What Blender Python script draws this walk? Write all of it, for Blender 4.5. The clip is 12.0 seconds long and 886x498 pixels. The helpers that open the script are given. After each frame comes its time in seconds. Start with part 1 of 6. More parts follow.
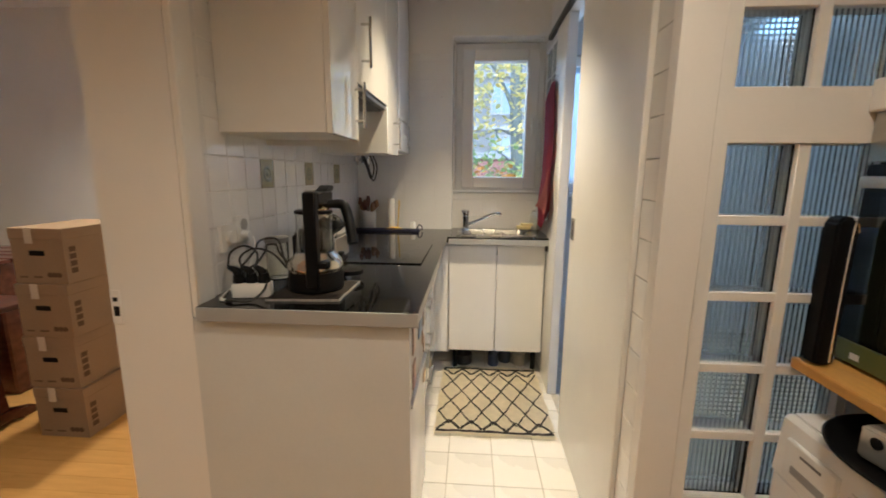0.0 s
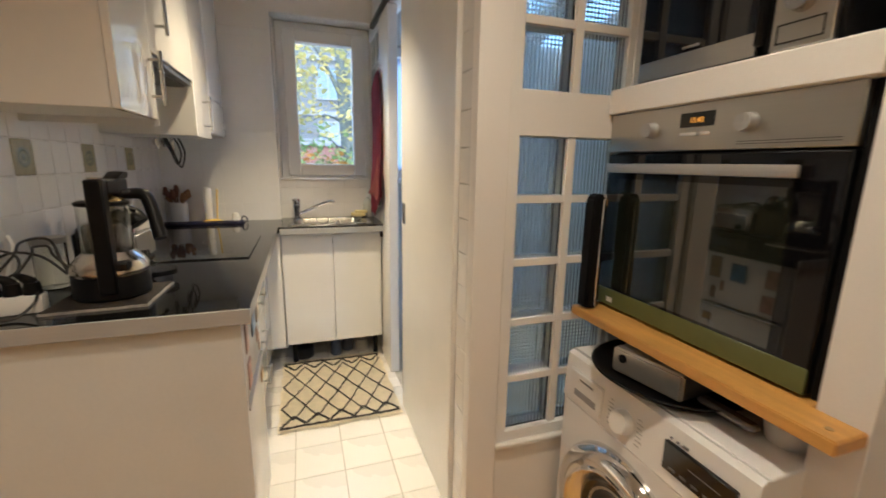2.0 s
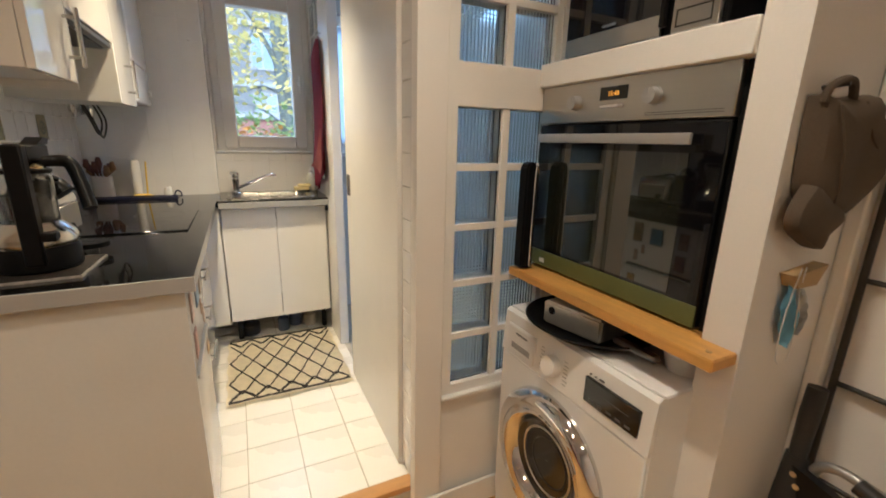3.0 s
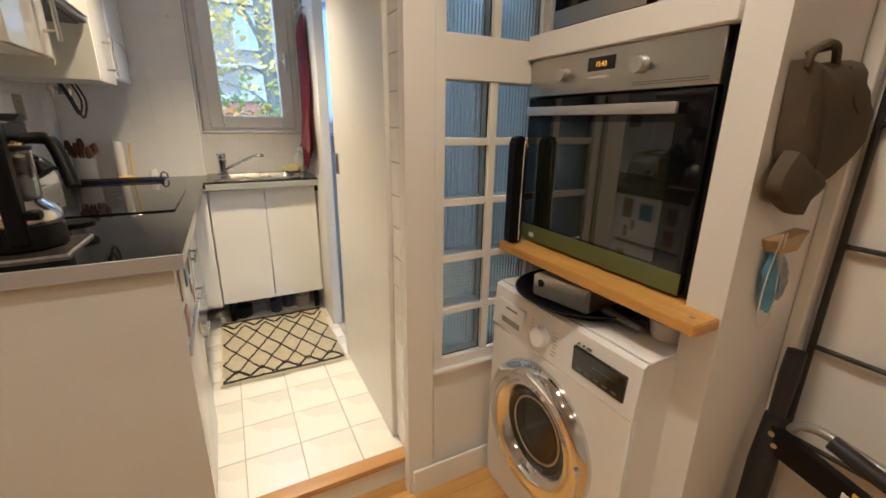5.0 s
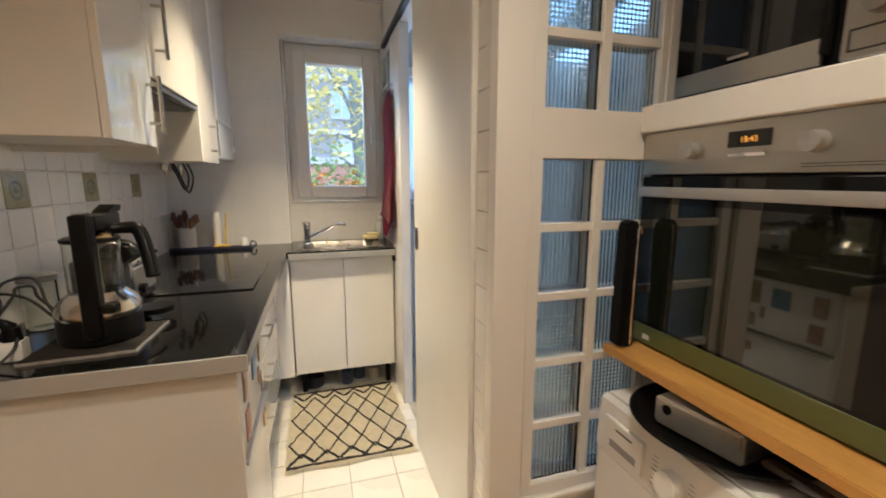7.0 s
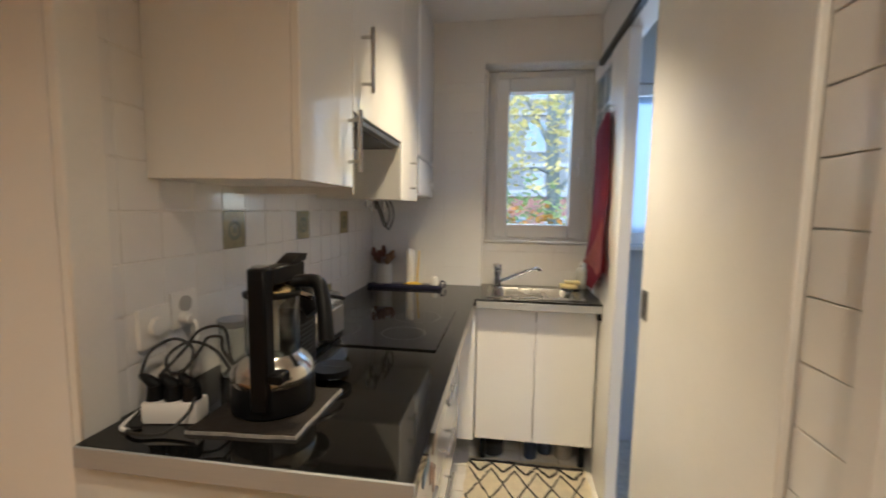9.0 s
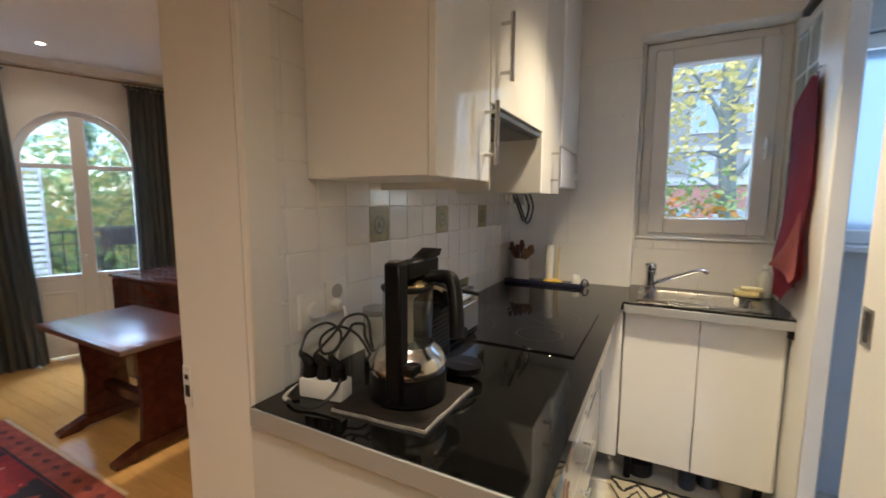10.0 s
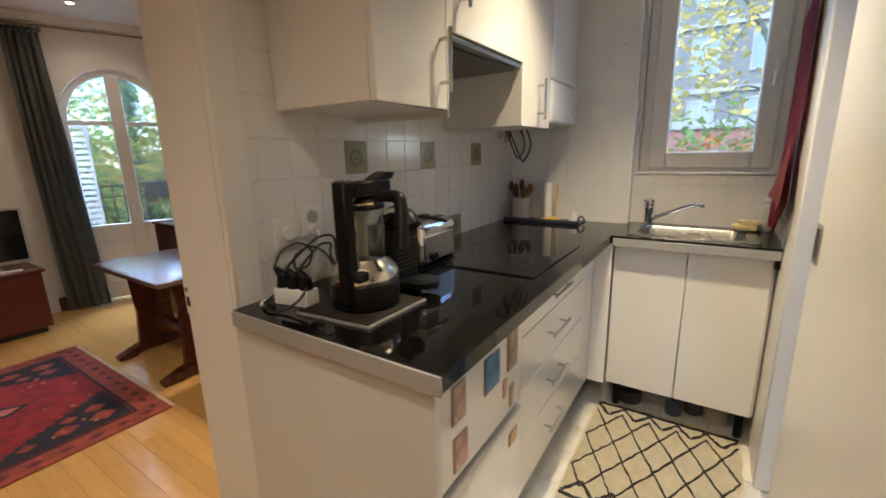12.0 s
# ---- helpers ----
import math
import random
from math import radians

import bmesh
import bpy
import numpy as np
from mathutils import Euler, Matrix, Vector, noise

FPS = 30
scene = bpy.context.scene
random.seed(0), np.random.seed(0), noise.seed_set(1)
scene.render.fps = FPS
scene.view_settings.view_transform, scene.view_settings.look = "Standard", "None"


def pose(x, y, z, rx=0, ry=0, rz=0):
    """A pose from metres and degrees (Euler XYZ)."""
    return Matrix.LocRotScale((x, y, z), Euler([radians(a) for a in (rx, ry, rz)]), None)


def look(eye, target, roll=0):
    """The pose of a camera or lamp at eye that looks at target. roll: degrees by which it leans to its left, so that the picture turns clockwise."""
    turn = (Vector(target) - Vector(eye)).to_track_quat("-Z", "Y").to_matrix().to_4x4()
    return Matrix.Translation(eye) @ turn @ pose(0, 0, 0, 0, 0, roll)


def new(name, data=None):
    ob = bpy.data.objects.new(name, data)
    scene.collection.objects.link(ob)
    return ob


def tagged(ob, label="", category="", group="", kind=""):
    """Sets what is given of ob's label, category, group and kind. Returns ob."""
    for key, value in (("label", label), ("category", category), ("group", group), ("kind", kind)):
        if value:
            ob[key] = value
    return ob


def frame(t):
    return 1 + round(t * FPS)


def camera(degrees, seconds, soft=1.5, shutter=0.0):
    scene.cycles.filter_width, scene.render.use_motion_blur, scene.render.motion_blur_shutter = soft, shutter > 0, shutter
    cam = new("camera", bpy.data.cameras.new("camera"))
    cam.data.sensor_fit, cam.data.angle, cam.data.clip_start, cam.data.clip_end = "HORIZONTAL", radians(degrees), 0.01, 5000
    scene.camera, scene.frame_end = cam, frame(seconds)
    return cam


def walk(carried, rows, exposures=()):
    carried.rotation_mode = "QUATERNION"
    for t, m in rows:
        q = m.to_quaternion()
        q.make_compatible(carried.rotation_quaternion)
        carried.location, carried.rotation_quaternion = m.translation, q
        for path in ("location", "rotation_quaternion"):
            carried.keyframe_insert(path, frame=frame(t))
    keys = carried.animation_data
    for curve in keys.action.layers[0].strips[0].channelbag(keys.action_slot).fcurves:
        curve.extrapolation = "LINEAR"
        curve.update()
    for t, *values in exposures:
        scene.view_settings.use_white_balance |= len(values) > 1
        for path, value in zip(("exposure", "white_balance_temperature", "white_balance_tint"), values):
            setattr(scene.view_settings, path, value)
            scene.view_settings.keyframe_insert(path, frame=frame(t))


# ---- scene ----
EXPOSURE, KELVIN = 2.36, 5560
cam = camera(93.8, 12.0, soft=1.7, shutter=0.5)
PATH = [
    (0, (0.135, 0.202, 1.244), (0.004, 2.166, 0.888), 0.5),
    (0.5, (0.17, 0.223, 1.245), (0.154, 2.191, 0.891), 1.1),
    (1, (0.172, 0.232, 1.241), (0.322, 2.193, 0.876), 1.3),
    (1.5, (0.16, 0.213, 1.243), (0.571, 2.134, 0.864), 1.0),
    (2, (0.14, 0.164, 1.238), (0.769, 2.02, 0.837), 0.9),
    (2.5, (0.137, 0.12, 1.228), (0.916, 1.909, 0.788), 1.2),
    (3, (0.126, 0.093, 1.217), (0.978, 1.832, 0.716), 1.3),
    (3.5, (0.122, 0.085, 1.197), (1.002, 1.785, 0.615), 1.2),
    (5.5, (0.139, 0.079, 1.196), (1.002, 1.789, 0.62), 0.3),
    (6, (0.17, 0.115, 1.227), (0.957, 1.888, 0.74), 0.1),
    (6.5, (0.179, 0.192, 1.25), (0.856, 2.032, 0.856), 0.1),
    (8.5, (0.119, 0.556, 1.3), (0.167, 2.544, 1.085), 0.2),
    (9, (0.129, 0.651, 1.306), (-0.16, 2.62, 1.116), 0.9),
    (9.5, (0.12, 0.688, 1.313), (-0.557, 2.558, 1.108), 0.8),
    (10, (0.127, 0.703, 1.311), (-0.796, 2.462, 1.079), 0.2),
    (10.5, (0.146, 0.723, 1.303), (-0.894, 2.411, 1.037), -0.2),
    (11, (0.191, 0.718, 1.282), (-0.882, 2.375, 0.958), -0.5),
    (11.5, (0.268, 0.686, 1.253), (-0.797, 2.326, 0.834), -1.4),
    (12, (0.354, 0.724, 1.244), (-0.711, 2.356, 0.797), -1.3),
]
walk(cam, [(t, look(eye, target, roll)) for t, eye, target, roll in PATH], [(0.0, EXPOSURE, KELVIN, 10.0), (3.5, EXPOSURE + 0.1, KELVIN, 10.0), (6.5, EXPOSURE + 0.1, KELVIN, 10.0), (9.0, EXPOSURE, KELVIN, 10.0), (12.0, EXPOSURE - 0.06, KELVIN, 10.0)])


# ---- lamps of the place ----
SKY = 0.2

# ---- world and light ----
world = bpy.data.worlds.new("world")
scene.world = world
world.use_nodes = True
wn = world.node_tree
sky = wn.nodes.new("ShaderNodeTexSky")
sky.sky_type, sky.sun_disc = "NISHITA", False
sky.sun_elevation, sky.sun_rotation = radians(35), radians(200)
sky.air_density, sky.dust_density, sky.ozone_density = 1.0, 1.0, 2.5
wn.nodes["Background"].inputs["Strength"].default_value = SKY
wn.links.new(sky.outputs[0], wn.nodes["Background"].inputs[0])
sun = new("sun", bpy.data.lights.new("sun", "SUN"))
sun.data.energy, sun.data.angle, sun.data.color = 0.7, radians(12), (1.0, 0.95, 0.88)
sun.matrix_world = look((0, 0, 30), (9, 20, 14))

WARM = (1.0, 0.79, 0.52)


def spot_lamp(x, y, z, watts, size=0.05, colour=WARM, wide=150):
    lamp = new("spot_light", bpy.data.lights.new("spot_light", "SPOT"))
    lamp.data.energy, lamp.data.color, lamp.data.shadow_soft_size = watts, colour, size
    lamp.data.spot_size, lamp.data.spot_blend = radians(wide), 1.0
    lamp.matrix_world = look((x, y, z - 0.03), (x, y + 0.001, 0))
    return lamp


# ---- materials ----
def mat(name, colour, rough=0.5, metal=0.0, vary=0.08, scale=6.0, bump=0.0, fine=90.0, coat=0.0, stretch=(1, 1, 1), rvary=0.08, each=0.0, dark=None):
    m = bpy.data.materials.new(name)
    m.use_nodes = True
    nt = m.node_tree
    b = nt.nodes["Principled BSDF"]
    b.inputs["Metallic"].default_value = metal
    b.inputs["Coat Weight"].default_value = coat
    tc = nt.nodes.new("ShaderNodeTexCoord")
    mp = nt.nodes.new("ShaderNodeMapping")
    mp.inputs["Scale"].default_value = stretch
    nt.links.new(tc.outputs["Object"], mp.inputs[0])
    n1 = nt.nodes.new("ShaderNodeTexNoise")
    n1.inputs["Scale"].default_value, n1.inputs["Detail"].default_value = scale, 6
    n2 = nt.nodes.new("ShaderNodeTexNoise")
    n2.inputs["Scale"].default_value, n2.inputs["Detail"].default_value = fine, 4
    for n in (n1, n2):
        nt.links.new(mp.outputs[0], n.inputs["Vector"])
    add = nt.nodes.new("ShaderNodeMath")
    add.operation = "MULTIPLY_ADD"
    add.inputs[1].default_value = 0.4
    nt.links.new(n2.outputs[0], add.inputs[0])
    nt.links.new(n1.outputs[0], add.inputs[2])
    last = add
    if each:
        oi = nt.nodes.new("ShaderNodeObjectInfo")
        ge = nt.nodes.new("ShaderNodeNewGeometry")
        s = nt.nodes.new("ShaderNodeMath")
        s.operation = "ADD"
        nt.links.new(oi.outputs["Random"], s.inputs[0])
        nt.links.new(ge.outputs["Random Per Island"], s.inputs[1])
        fr = nt.nodes.new("ShaderNodeMath")
        fr.operation = "FRACT"
        nt.links.new(s.outputs[0], fr.inputs[0])
        ma = nt.nodes.new("ShaderNodeMath")
        ma.operation = "MULTIPLY_ADD"
        ma.inputs[1].default_value = each
        nt.links.new(fr.outputs[0], ma.inputs[0])
        nt.links.new(add.outputs[0], ma.inputs[2])
        last = ma
    ramp = nt.nodes.new("ShaderNodeMapRange")
    ramp.inputs["From Min"].default_value, ramp.inputs["From Max"].default_value = 0.4, 1.0 + each
    nt.links.new(last.outputs[0], ramp.inputs[0])
    mix = nt.nodes.new("ShaderNodeMix")
    mix.data_type = "RGBA"
    lo = dark or tuple(c * (1 - vary) for c in colour)
    hi = tuple(min(1, c * (1 + vary)) for c in colour)
    mix.inputs[6].default_value, mix.inputs[7].default_value = (*lo, 1), (*hi, 1)
    nt.links.new(ramp.outputs[0], mix.inputs[0])
    nt.links.new(mix.outputs[2], b.inputs["Base Color"])
    rr = nt.nodes.new("ShaderNodeMapRange")
    rr.inputs["From Min"].default_value, rr.inputs["From Max"].default_value = 0.3, 0.7
    rr.inputs["To Min"].default_value, rr.inputs["To Max"].default_value = max(0.0, rough - rvary * rough), min(1, rough + rvary * rough)
    nt.links.new(n1.outputs[0], rr.inputs[0])
    nt.links.new(rr.outputs[0], b.inputs["Roughness"])
    if bump:
        bp = nt.nodes.new("ShaderNodeBump")
        bp.inputs["Strength"].default_value, bp.inputs["Distance"].default_value = bump, 0.004
        nt.links.new(n2.outputs[0], bp.inputs["Height"])
        nt.links.new(bp.outputs[0], b.inputs["Normal"])
    return m


def glass(name, colour=(1, 1, 1), rough=0.0, ior=1.45, bump=0.0, scale=(60, 60, 60)):
    m = bpy.data.materials.new(name)
    m.use_nodes = True
    nt = m.node_tree
    b = nt.nodes["Principled BSDF"]
    b.inputs["Base Color"].default_value = (*colour, 1)
    b.inputs["Transmission Weight"].default_value = 1
    b.inputs["Roughness"].default_value, b.inputs["IOR"].default_value = rough, ior
    if bump:
        tc = nt.nodes.new("ShaderNodeTexCoord")
        mp = nt.nodes.new("ShaderNodeMapping")
        mp.inputs["Scale"].default_value = scale
        nt.links.new(tc.outputs["Object"], mp.inputs[0])
        n = nt.nodes.new("ShaderNodeTexNoise")
        n.inputs["Scale"].default_value = 1.0
        nt.links.new(mp.outputs[0], n.inputs["Vector"])
        bp = nt.nodes.new("ShaderNodeBump")
        bp.inputs["Strength"].default_value, bp.inputs["Distance"].default_value = bump, 0.01
        nt.links.new(n.outputs[0], bp.inputs["Height"])
        nt.links.new(bp.outputs[0], b.inputs["Normal"])
    return m


def glow(name, colour, strength):
    m = bpy.data.materials.new(name)
    m.use_nodes = True
    b = m.node_tree.nodes["Principled BSDF"]
    b.inputs["Base Color"].default_value = (*colour, 1)
    b.inputs["Emission Color"].default_value = (*colour, 1)
    b.inputs["Emission Strength"].default_value = strength
    return m


M_WALL = mat("painted plaster", (0.78, 0.76, 0.73), 0.6, vary=0.03, scale=2.5, bump=0.12, fine=140)
M_CEIL = mat("ceiling paint", (0.8, 0.79, 0.77), 0.7, vary=0.02, scale=2.0, bump=0.06)
M_TRIM = mat("gloss white trim", (0.8, 0.78, 0.74), 0.35, vary=0.04, scale=5, bump=0.05)
M_TILE = mat("white glazed tile", (0.8, 0.79, 0.77), 0.12, vary=0.025, scale=9, bump=0.03, fine=30, each=0.25)
M_GROUT = mat("grey grout", (0.76, 0.74, 0.7), 0.85, vary=0.12, scale=30, bump=0.2)
M_DECO = mat("olive glazed tile", (0.33, 0.3, 0.17), 0.2, vary=0.25, scale=40, each=0.1)
M_DECO2 = mat("dark olive glaze", (0.2, 0.2, 0.13), 0.2, vary=0.2, scale=60)
M_FTILE = mat("cream floor tile", (0.78, 0.75, 0.69), 0.28, vary=0.02, scale=2.5, bump=0.03, each=0.1)
M_FGROUT = mat("floor grout", (0.5, 0.46, 0.38), 0.9, vary=0.2, scale=25)
M_GLOSS = mat("high-gloss white lacquer", (0.8, 0.79, 0.76), 0.07, vary=0.015, scale=3, coat=0.4, bump=0.015, fine=5)
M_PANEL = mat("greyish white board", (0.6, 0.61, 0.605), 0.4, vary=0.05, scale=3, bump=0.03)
M_SATIN = mat("white melamine", (0.76, 0.755, 0.73), 0.35, vary=0.02, scale=4, bump=0.02)
M_BLACKTOP = mat("black polished laminate", (0.005, 0.0047, 0.0045), 0.05, vary=0.4, scale=30, rvary=0.3)
M_GLASSBLK = mat("black ceramic glass", (0.004, 0.004, 0.005), 0.035, vary=0.1, scale=10)
M_ALU = mat("brushed aluminium", (0.5, 0.5, 0.5), 0.42, 0.65, vary=0.06, scale=8, stretch=(1, 1, 40), bump=0.03)
M_EDGE = mat("grey aluminium-look edging", (0.4, 0.405, 0.41), 0.45, 0.25, vary=0.05, scale=8, stretch=(1, 1, 20))
M_STEEL = mat("brushed stainless steel", (0.5, 0.485, 0.45), 0.32, 1.0, vary=0.025, scale=14, stretch=(1, 0.3, 12), rvary=0.03)
M_POLISH = mat("polished steel", (0.68, 0.66, 0.6), 0.2, 1.0, vary=0.04, scale=10, stretch=(1, 1, 10))
M_CHROME = mat("chrome", (0.75, 0.75, 0.76), 0.06, 1.0, vary=0.02)
M_NICKEL = mat("satin nickel", (0.55, 0.54, 0.52), 0.25, 1.0, vary=0.04)
M_OAK = mat("oiled oak board", (0.58, 0.31, 0.075), 0.38, vary=0.2, scale=6, stretch=(8, 1, 8), bump=0.08, fine=60)
M_PLANK = mat("honey oak parquet", (0.58, 0.33, 0.105), 0.17, vary=0.16, scale=5, stretch=(1, 9, 1), bump=0.04, fine=50, each=0.3)
M_SILL = mat("oak threshold", (0.5, 0.27, 0.1), 0.35, vary=0.15, scale=6, stretch=(1, 8, 1), bump=0.06)
M_MAHOG = mat("dark mahogany", (0.085, 0.024, 0.014), 0.16, vary=0.45, scale=4, stretch=(1, 6, 6), bump=0.05, fine=50)
M_TABLE = mat("lacquered mahogany top", (0.085, 0.026, 0.016), 0.3, vary=0.4, scale=4, stretch=(1, 6, 6), bump=0.03, coat=1.0)
M_TABLE.node_tree.nodes["Principled BSDF"].inputs["IOR"].default_value = 2.0
M_TABLE.node_tree.nodes["Principled BSDF"].inputs["Coat Roughness"].default_value = 0.22
M_BLACK = mat("black plastic", (0.006, 0.006, 0.0065), 0.36, vary=0.2, scale=20, bump=0.05)
M_BLACK.node_tree.nodes["Principled BSDF"].inputs["Specular IOR Level"].default_value = 0.15
M_RUBBER = mat("black rubber cable", (0.015, 0.014, 0.013), 0.5, vary=0.2)
M_WHITEP = mat("white plastic", (0.8, 0.79, 0.76), 0.3, vary=0.02)
M_ENAMEL = mat("white enamelled steel", (0.8, 0.8, 0.79), 0.22, vary=0.02, scale=3)
M_GREEN = mat("olive green film on oven door", (0.11, 0.13, 0.045), 0.3, vary=0.08, scale=5)
M_OVENGL = mat("dark oven glass", (0.012, 0.014, 0.009), 0.03, vary=0.1, coat=1.0)
M_OVENGL.node_tree.nodes["Principled BSDF"].inputs["IOR"].default_value = 1.7
M_CARD = mat("brown cardboard", (0.29, 0.2, 0.125), 0.85, vary=0.12, scale=5, bump=0.15, fine=120)
M_CARDINK = mat("printed brown ink", (0.11, 0.065, 0.04), 0.8, vary=0.15)
M_TAPE = mat("clear packing tape", (0.6, 0.52, 0.42), 0.25, vary=0.1)
M_RUGC = mat("cream wool rug", (0.82, 0.75, 0.59), 0.95, vary=0.12, scale=25, bump=0.9, fine=260)
M_RUGB = mat("black wool yarn", (0.03, 0.026, 0.024), 0.95, vary=0.4, scale=60, bump=0.8, fine=260)
M_RED = mat("red wool pile", (0.23, 0.016, 0.02), 0.95, vary=0.55, scale=14, bump=0.8, fine=240)
M_RUST = mat("rust wool pile", (0.27, 0.055, 0.035), 0.95, vary=0.5, scale=16, bump=0.8, fine=240)
M_NAVY = mat("navy wool pile", (0.02, 0.018, 0.03), 0.95, vary=0.4, scale=20, bump=0.8, fine=240)
M_PLUM = mat("plum wool pile", (0.11, 0.022, 0.025), 0.95, vary=0.5, scale=30, bump=0.8, fine=240)
M_PINK = mat("rose wool pile", (0.45, 0.16, 0.12), 0.95, vary=0.35, scale=20, bump=0.8, fine=240)
M_CURT = mat("grey green curtain cloth", (0.2, 0.215, 0.205), 0.9, vary=0.2, scale=5, stretch=(1, 1, 0.2), bump=0.4, fine=300)
M_TOWEL = mat("red tea towel", (0.3, 0.03, 0.055), 0.95, vary=0.2, scale=14, bump=0.7, fine=280)
M_TOWEL2 = mat("faded red check cotton", (0.45, 0.12, 0.1), 0.95, vary=0.3, scale=120, bump=0.6, fine=280)
M_CAP = mat("brown corduroy", (0.085, 0.062, 0.042), 0.95, vary=0.25, scale=9, bump=0.25, fine=260)
M_MASKB = mat("blue non-woven cloth", (0.24, 0.54, 0.75), 0.9, vary=0.06, scale=20, bump=0.2)
M_MASKW = mat("white non-woven cloth", (0.72, 0.74, 0.75), 0.9, vary=0.04, scale=20, bump=0.2)
M_TAN = mat("raw wood peg", (0.42, 0.29, 0.14), 0.6, vary=0.15, scale=20)
M_PVC = mat("white window plastic", (0.8, 0.8, 0.79), 0.3, vary=0.02, scale=4)
M_CLEAR = glass("window glass")
M_JAR = glass("clear jug glass", (0.93, 0.95, 0.93))
M_BLOCK = glass("pressed glass block", (0.84, 0.88, 0.84), 0.1, 1.25)
M_FROST = glass("frosted bathroom glass", (0.18, 0.235, 0.31), 0.5)
M_SCREEN = mat("dark tv screen", (0.004, 0.008, 0.014), 0.12, vary=0.1)
M_LCD = mat("black display", (0.008, 0.008, 0.008), 0.12, vary=0.1)
M_AMBER = glow("amber digits", (1.0, 0.42, 0.05), 0.14)
M_LAMP = glow("lit lamp lens", (1.0, 0.86, 0.66), 8.0)
M_IRON = mat("dark painted iron", (0.025, 0.022, 0.02), 0.45, vary=0.2, scale=20, bump=0.1)
M_SHUT = mat("white painted shutter", (0.7, 0.72, 0.74), 0.5, vary=0.05)
M_YELLOW = mat("yellow plastic", (0.75, 0.5, 0.04), 0.3, vary=0.05)
M_NAVYP = mat("navy tray", (0.02, 0.022, 0.06), 0.35, vary=0.15)
M_CERAM = mat("white ceramic", (0.75, 0.73, 0.69), 0.2, vary=0.03)
M_WOODSP = mat("dark wooden spoon", (0.11, 0.035, 0.022), 0.55, vary=0.3, scale=20)
M_SPONGE = mat("yellow sponge", (0.62, 0.52, 0.26), 0.95, vary=0.15, scale=60, bump=0.6)
M_BRICK = mat("red brick facade", (0.17, 0.085, 0.07), 0.85, vary=0.2, scale=3, bump=0.2)
# pale facade, set darker and bluer than true to hold back the daylight
M_STONE = mat("stone facade darkened against glare", (0.105, 0.118, 0.12), 0.85, vary=0.1, scale=2, bump=0.1)
M_COURSE = mat("facade paint darkened against glare", (0.2, 0.222, 0.235), 0.7, vary=0.1, scale=3)
M_WINDARK = mat("facade window glass", (0.1, 0.16, 0.2), 0.1, vary=0.3, scale=1)
M_BARK = mat("grey green bark", (0.10, 0.12, 0.11), 0.9, vary=0.35, scale=6, bump=0.5, fine=30)
# green lifted and paled, so the outdoor haze is in the leaf colour
M_LEAFG = mat("green leaves", (0.27, 0.37, 0.12), 0.5, vary=0.3, scale=2, each=0.8, dark=(0.16, 0.26, 0.1))
M_LEAFY = mat("yellow autumn leaves", (0.6, 0.46, 0.16), 0.5, vary=0.3, scale=2, each=0.8, dark=(0.36, 0.37, 0.12))
M_LEAFO = mat("orange autumn leaves", (0.5, 0.2, 0.03), 0.6, vary=0.3, scale=2, each=0.6, dark=(0.35, 0.2, 0.03))
for leaf in (M_LEAFG, M_LEAFY, M_LEAFO):     # light shines through the leaves
    nt = leaf.node_tree
    b = nt.nodes["Principled BSDF"]
    tl = nt.nodes.new("ShaderNodeBsdfTranslucent")
    ms = nt.nodes.new("ShaderNodeMixShader")
    ms.inputs[0].default_value = 0.5
    nt.links.new(b.inputs["Base Color"].links[0].from_socket, tl.inputs[0])
    nt.links.new(b.outputs[0], ms.inputs[1])
    nt.links.new(tl.outputs[0], ms.inputs[2])
    nt.links.new(ms.outputs[0], nt.nodes["Material Output"].inputs[0])
M_HOOD = mat("grey hood metal", (0.16, 0.16, 0.16), 0.35, 0.7, vary=0.05)
M_GROUND = mat("asphalt and verge", (0.07, 0.075, 0.05), 0.95, vary=0.3, scale=0.6, bump=0.3)
M_BATHW = mat("grey bathroom paint", (0.5, 0.51, 0.52), 0.6, vary=0.05)

# ---- mesh helpers ----
ORIGIN = {}


def box(bm, x0, x1, y0, y1, z0, z1, bevel=0.0, seg=1):
    m = Matrix.Translation(((x0 + x1) / 2, (y0 + y1) / 2, (z0 + z1) / 2)) @ Matrix.Diagonal((abs(x1 - x0), abs(y1 - y0), abs(z1 - z0), 1))
    made = bmesh.ops.create_cube(bm, size=1, matrix=m)["verts"]
    if bevel:
        edges = list({e for v in made for e in v.link_edges})
        bmesh.ops.bevel(bm, geom=edges, offset=bevel, segments=seg, affect="EDGES", profile=0.6)
    return bm


def cyl(bm, p0, p1, r0, r1=None, seg=20, caps=True):
    a, b = Vector(p0), Vector(p1)
    d = b - a
    m = Matrix.Translation((a + b) / 2) @ d.to_track_quat("Z", "Y").to_matrix().to_4x4()
    bmesh.ops.create_cone(bm, cap_ends=caps, segments=seg, radius1=r0, radius2=r0 if r1 is None else r1, depth=d.length, matrix=m)
    return bm


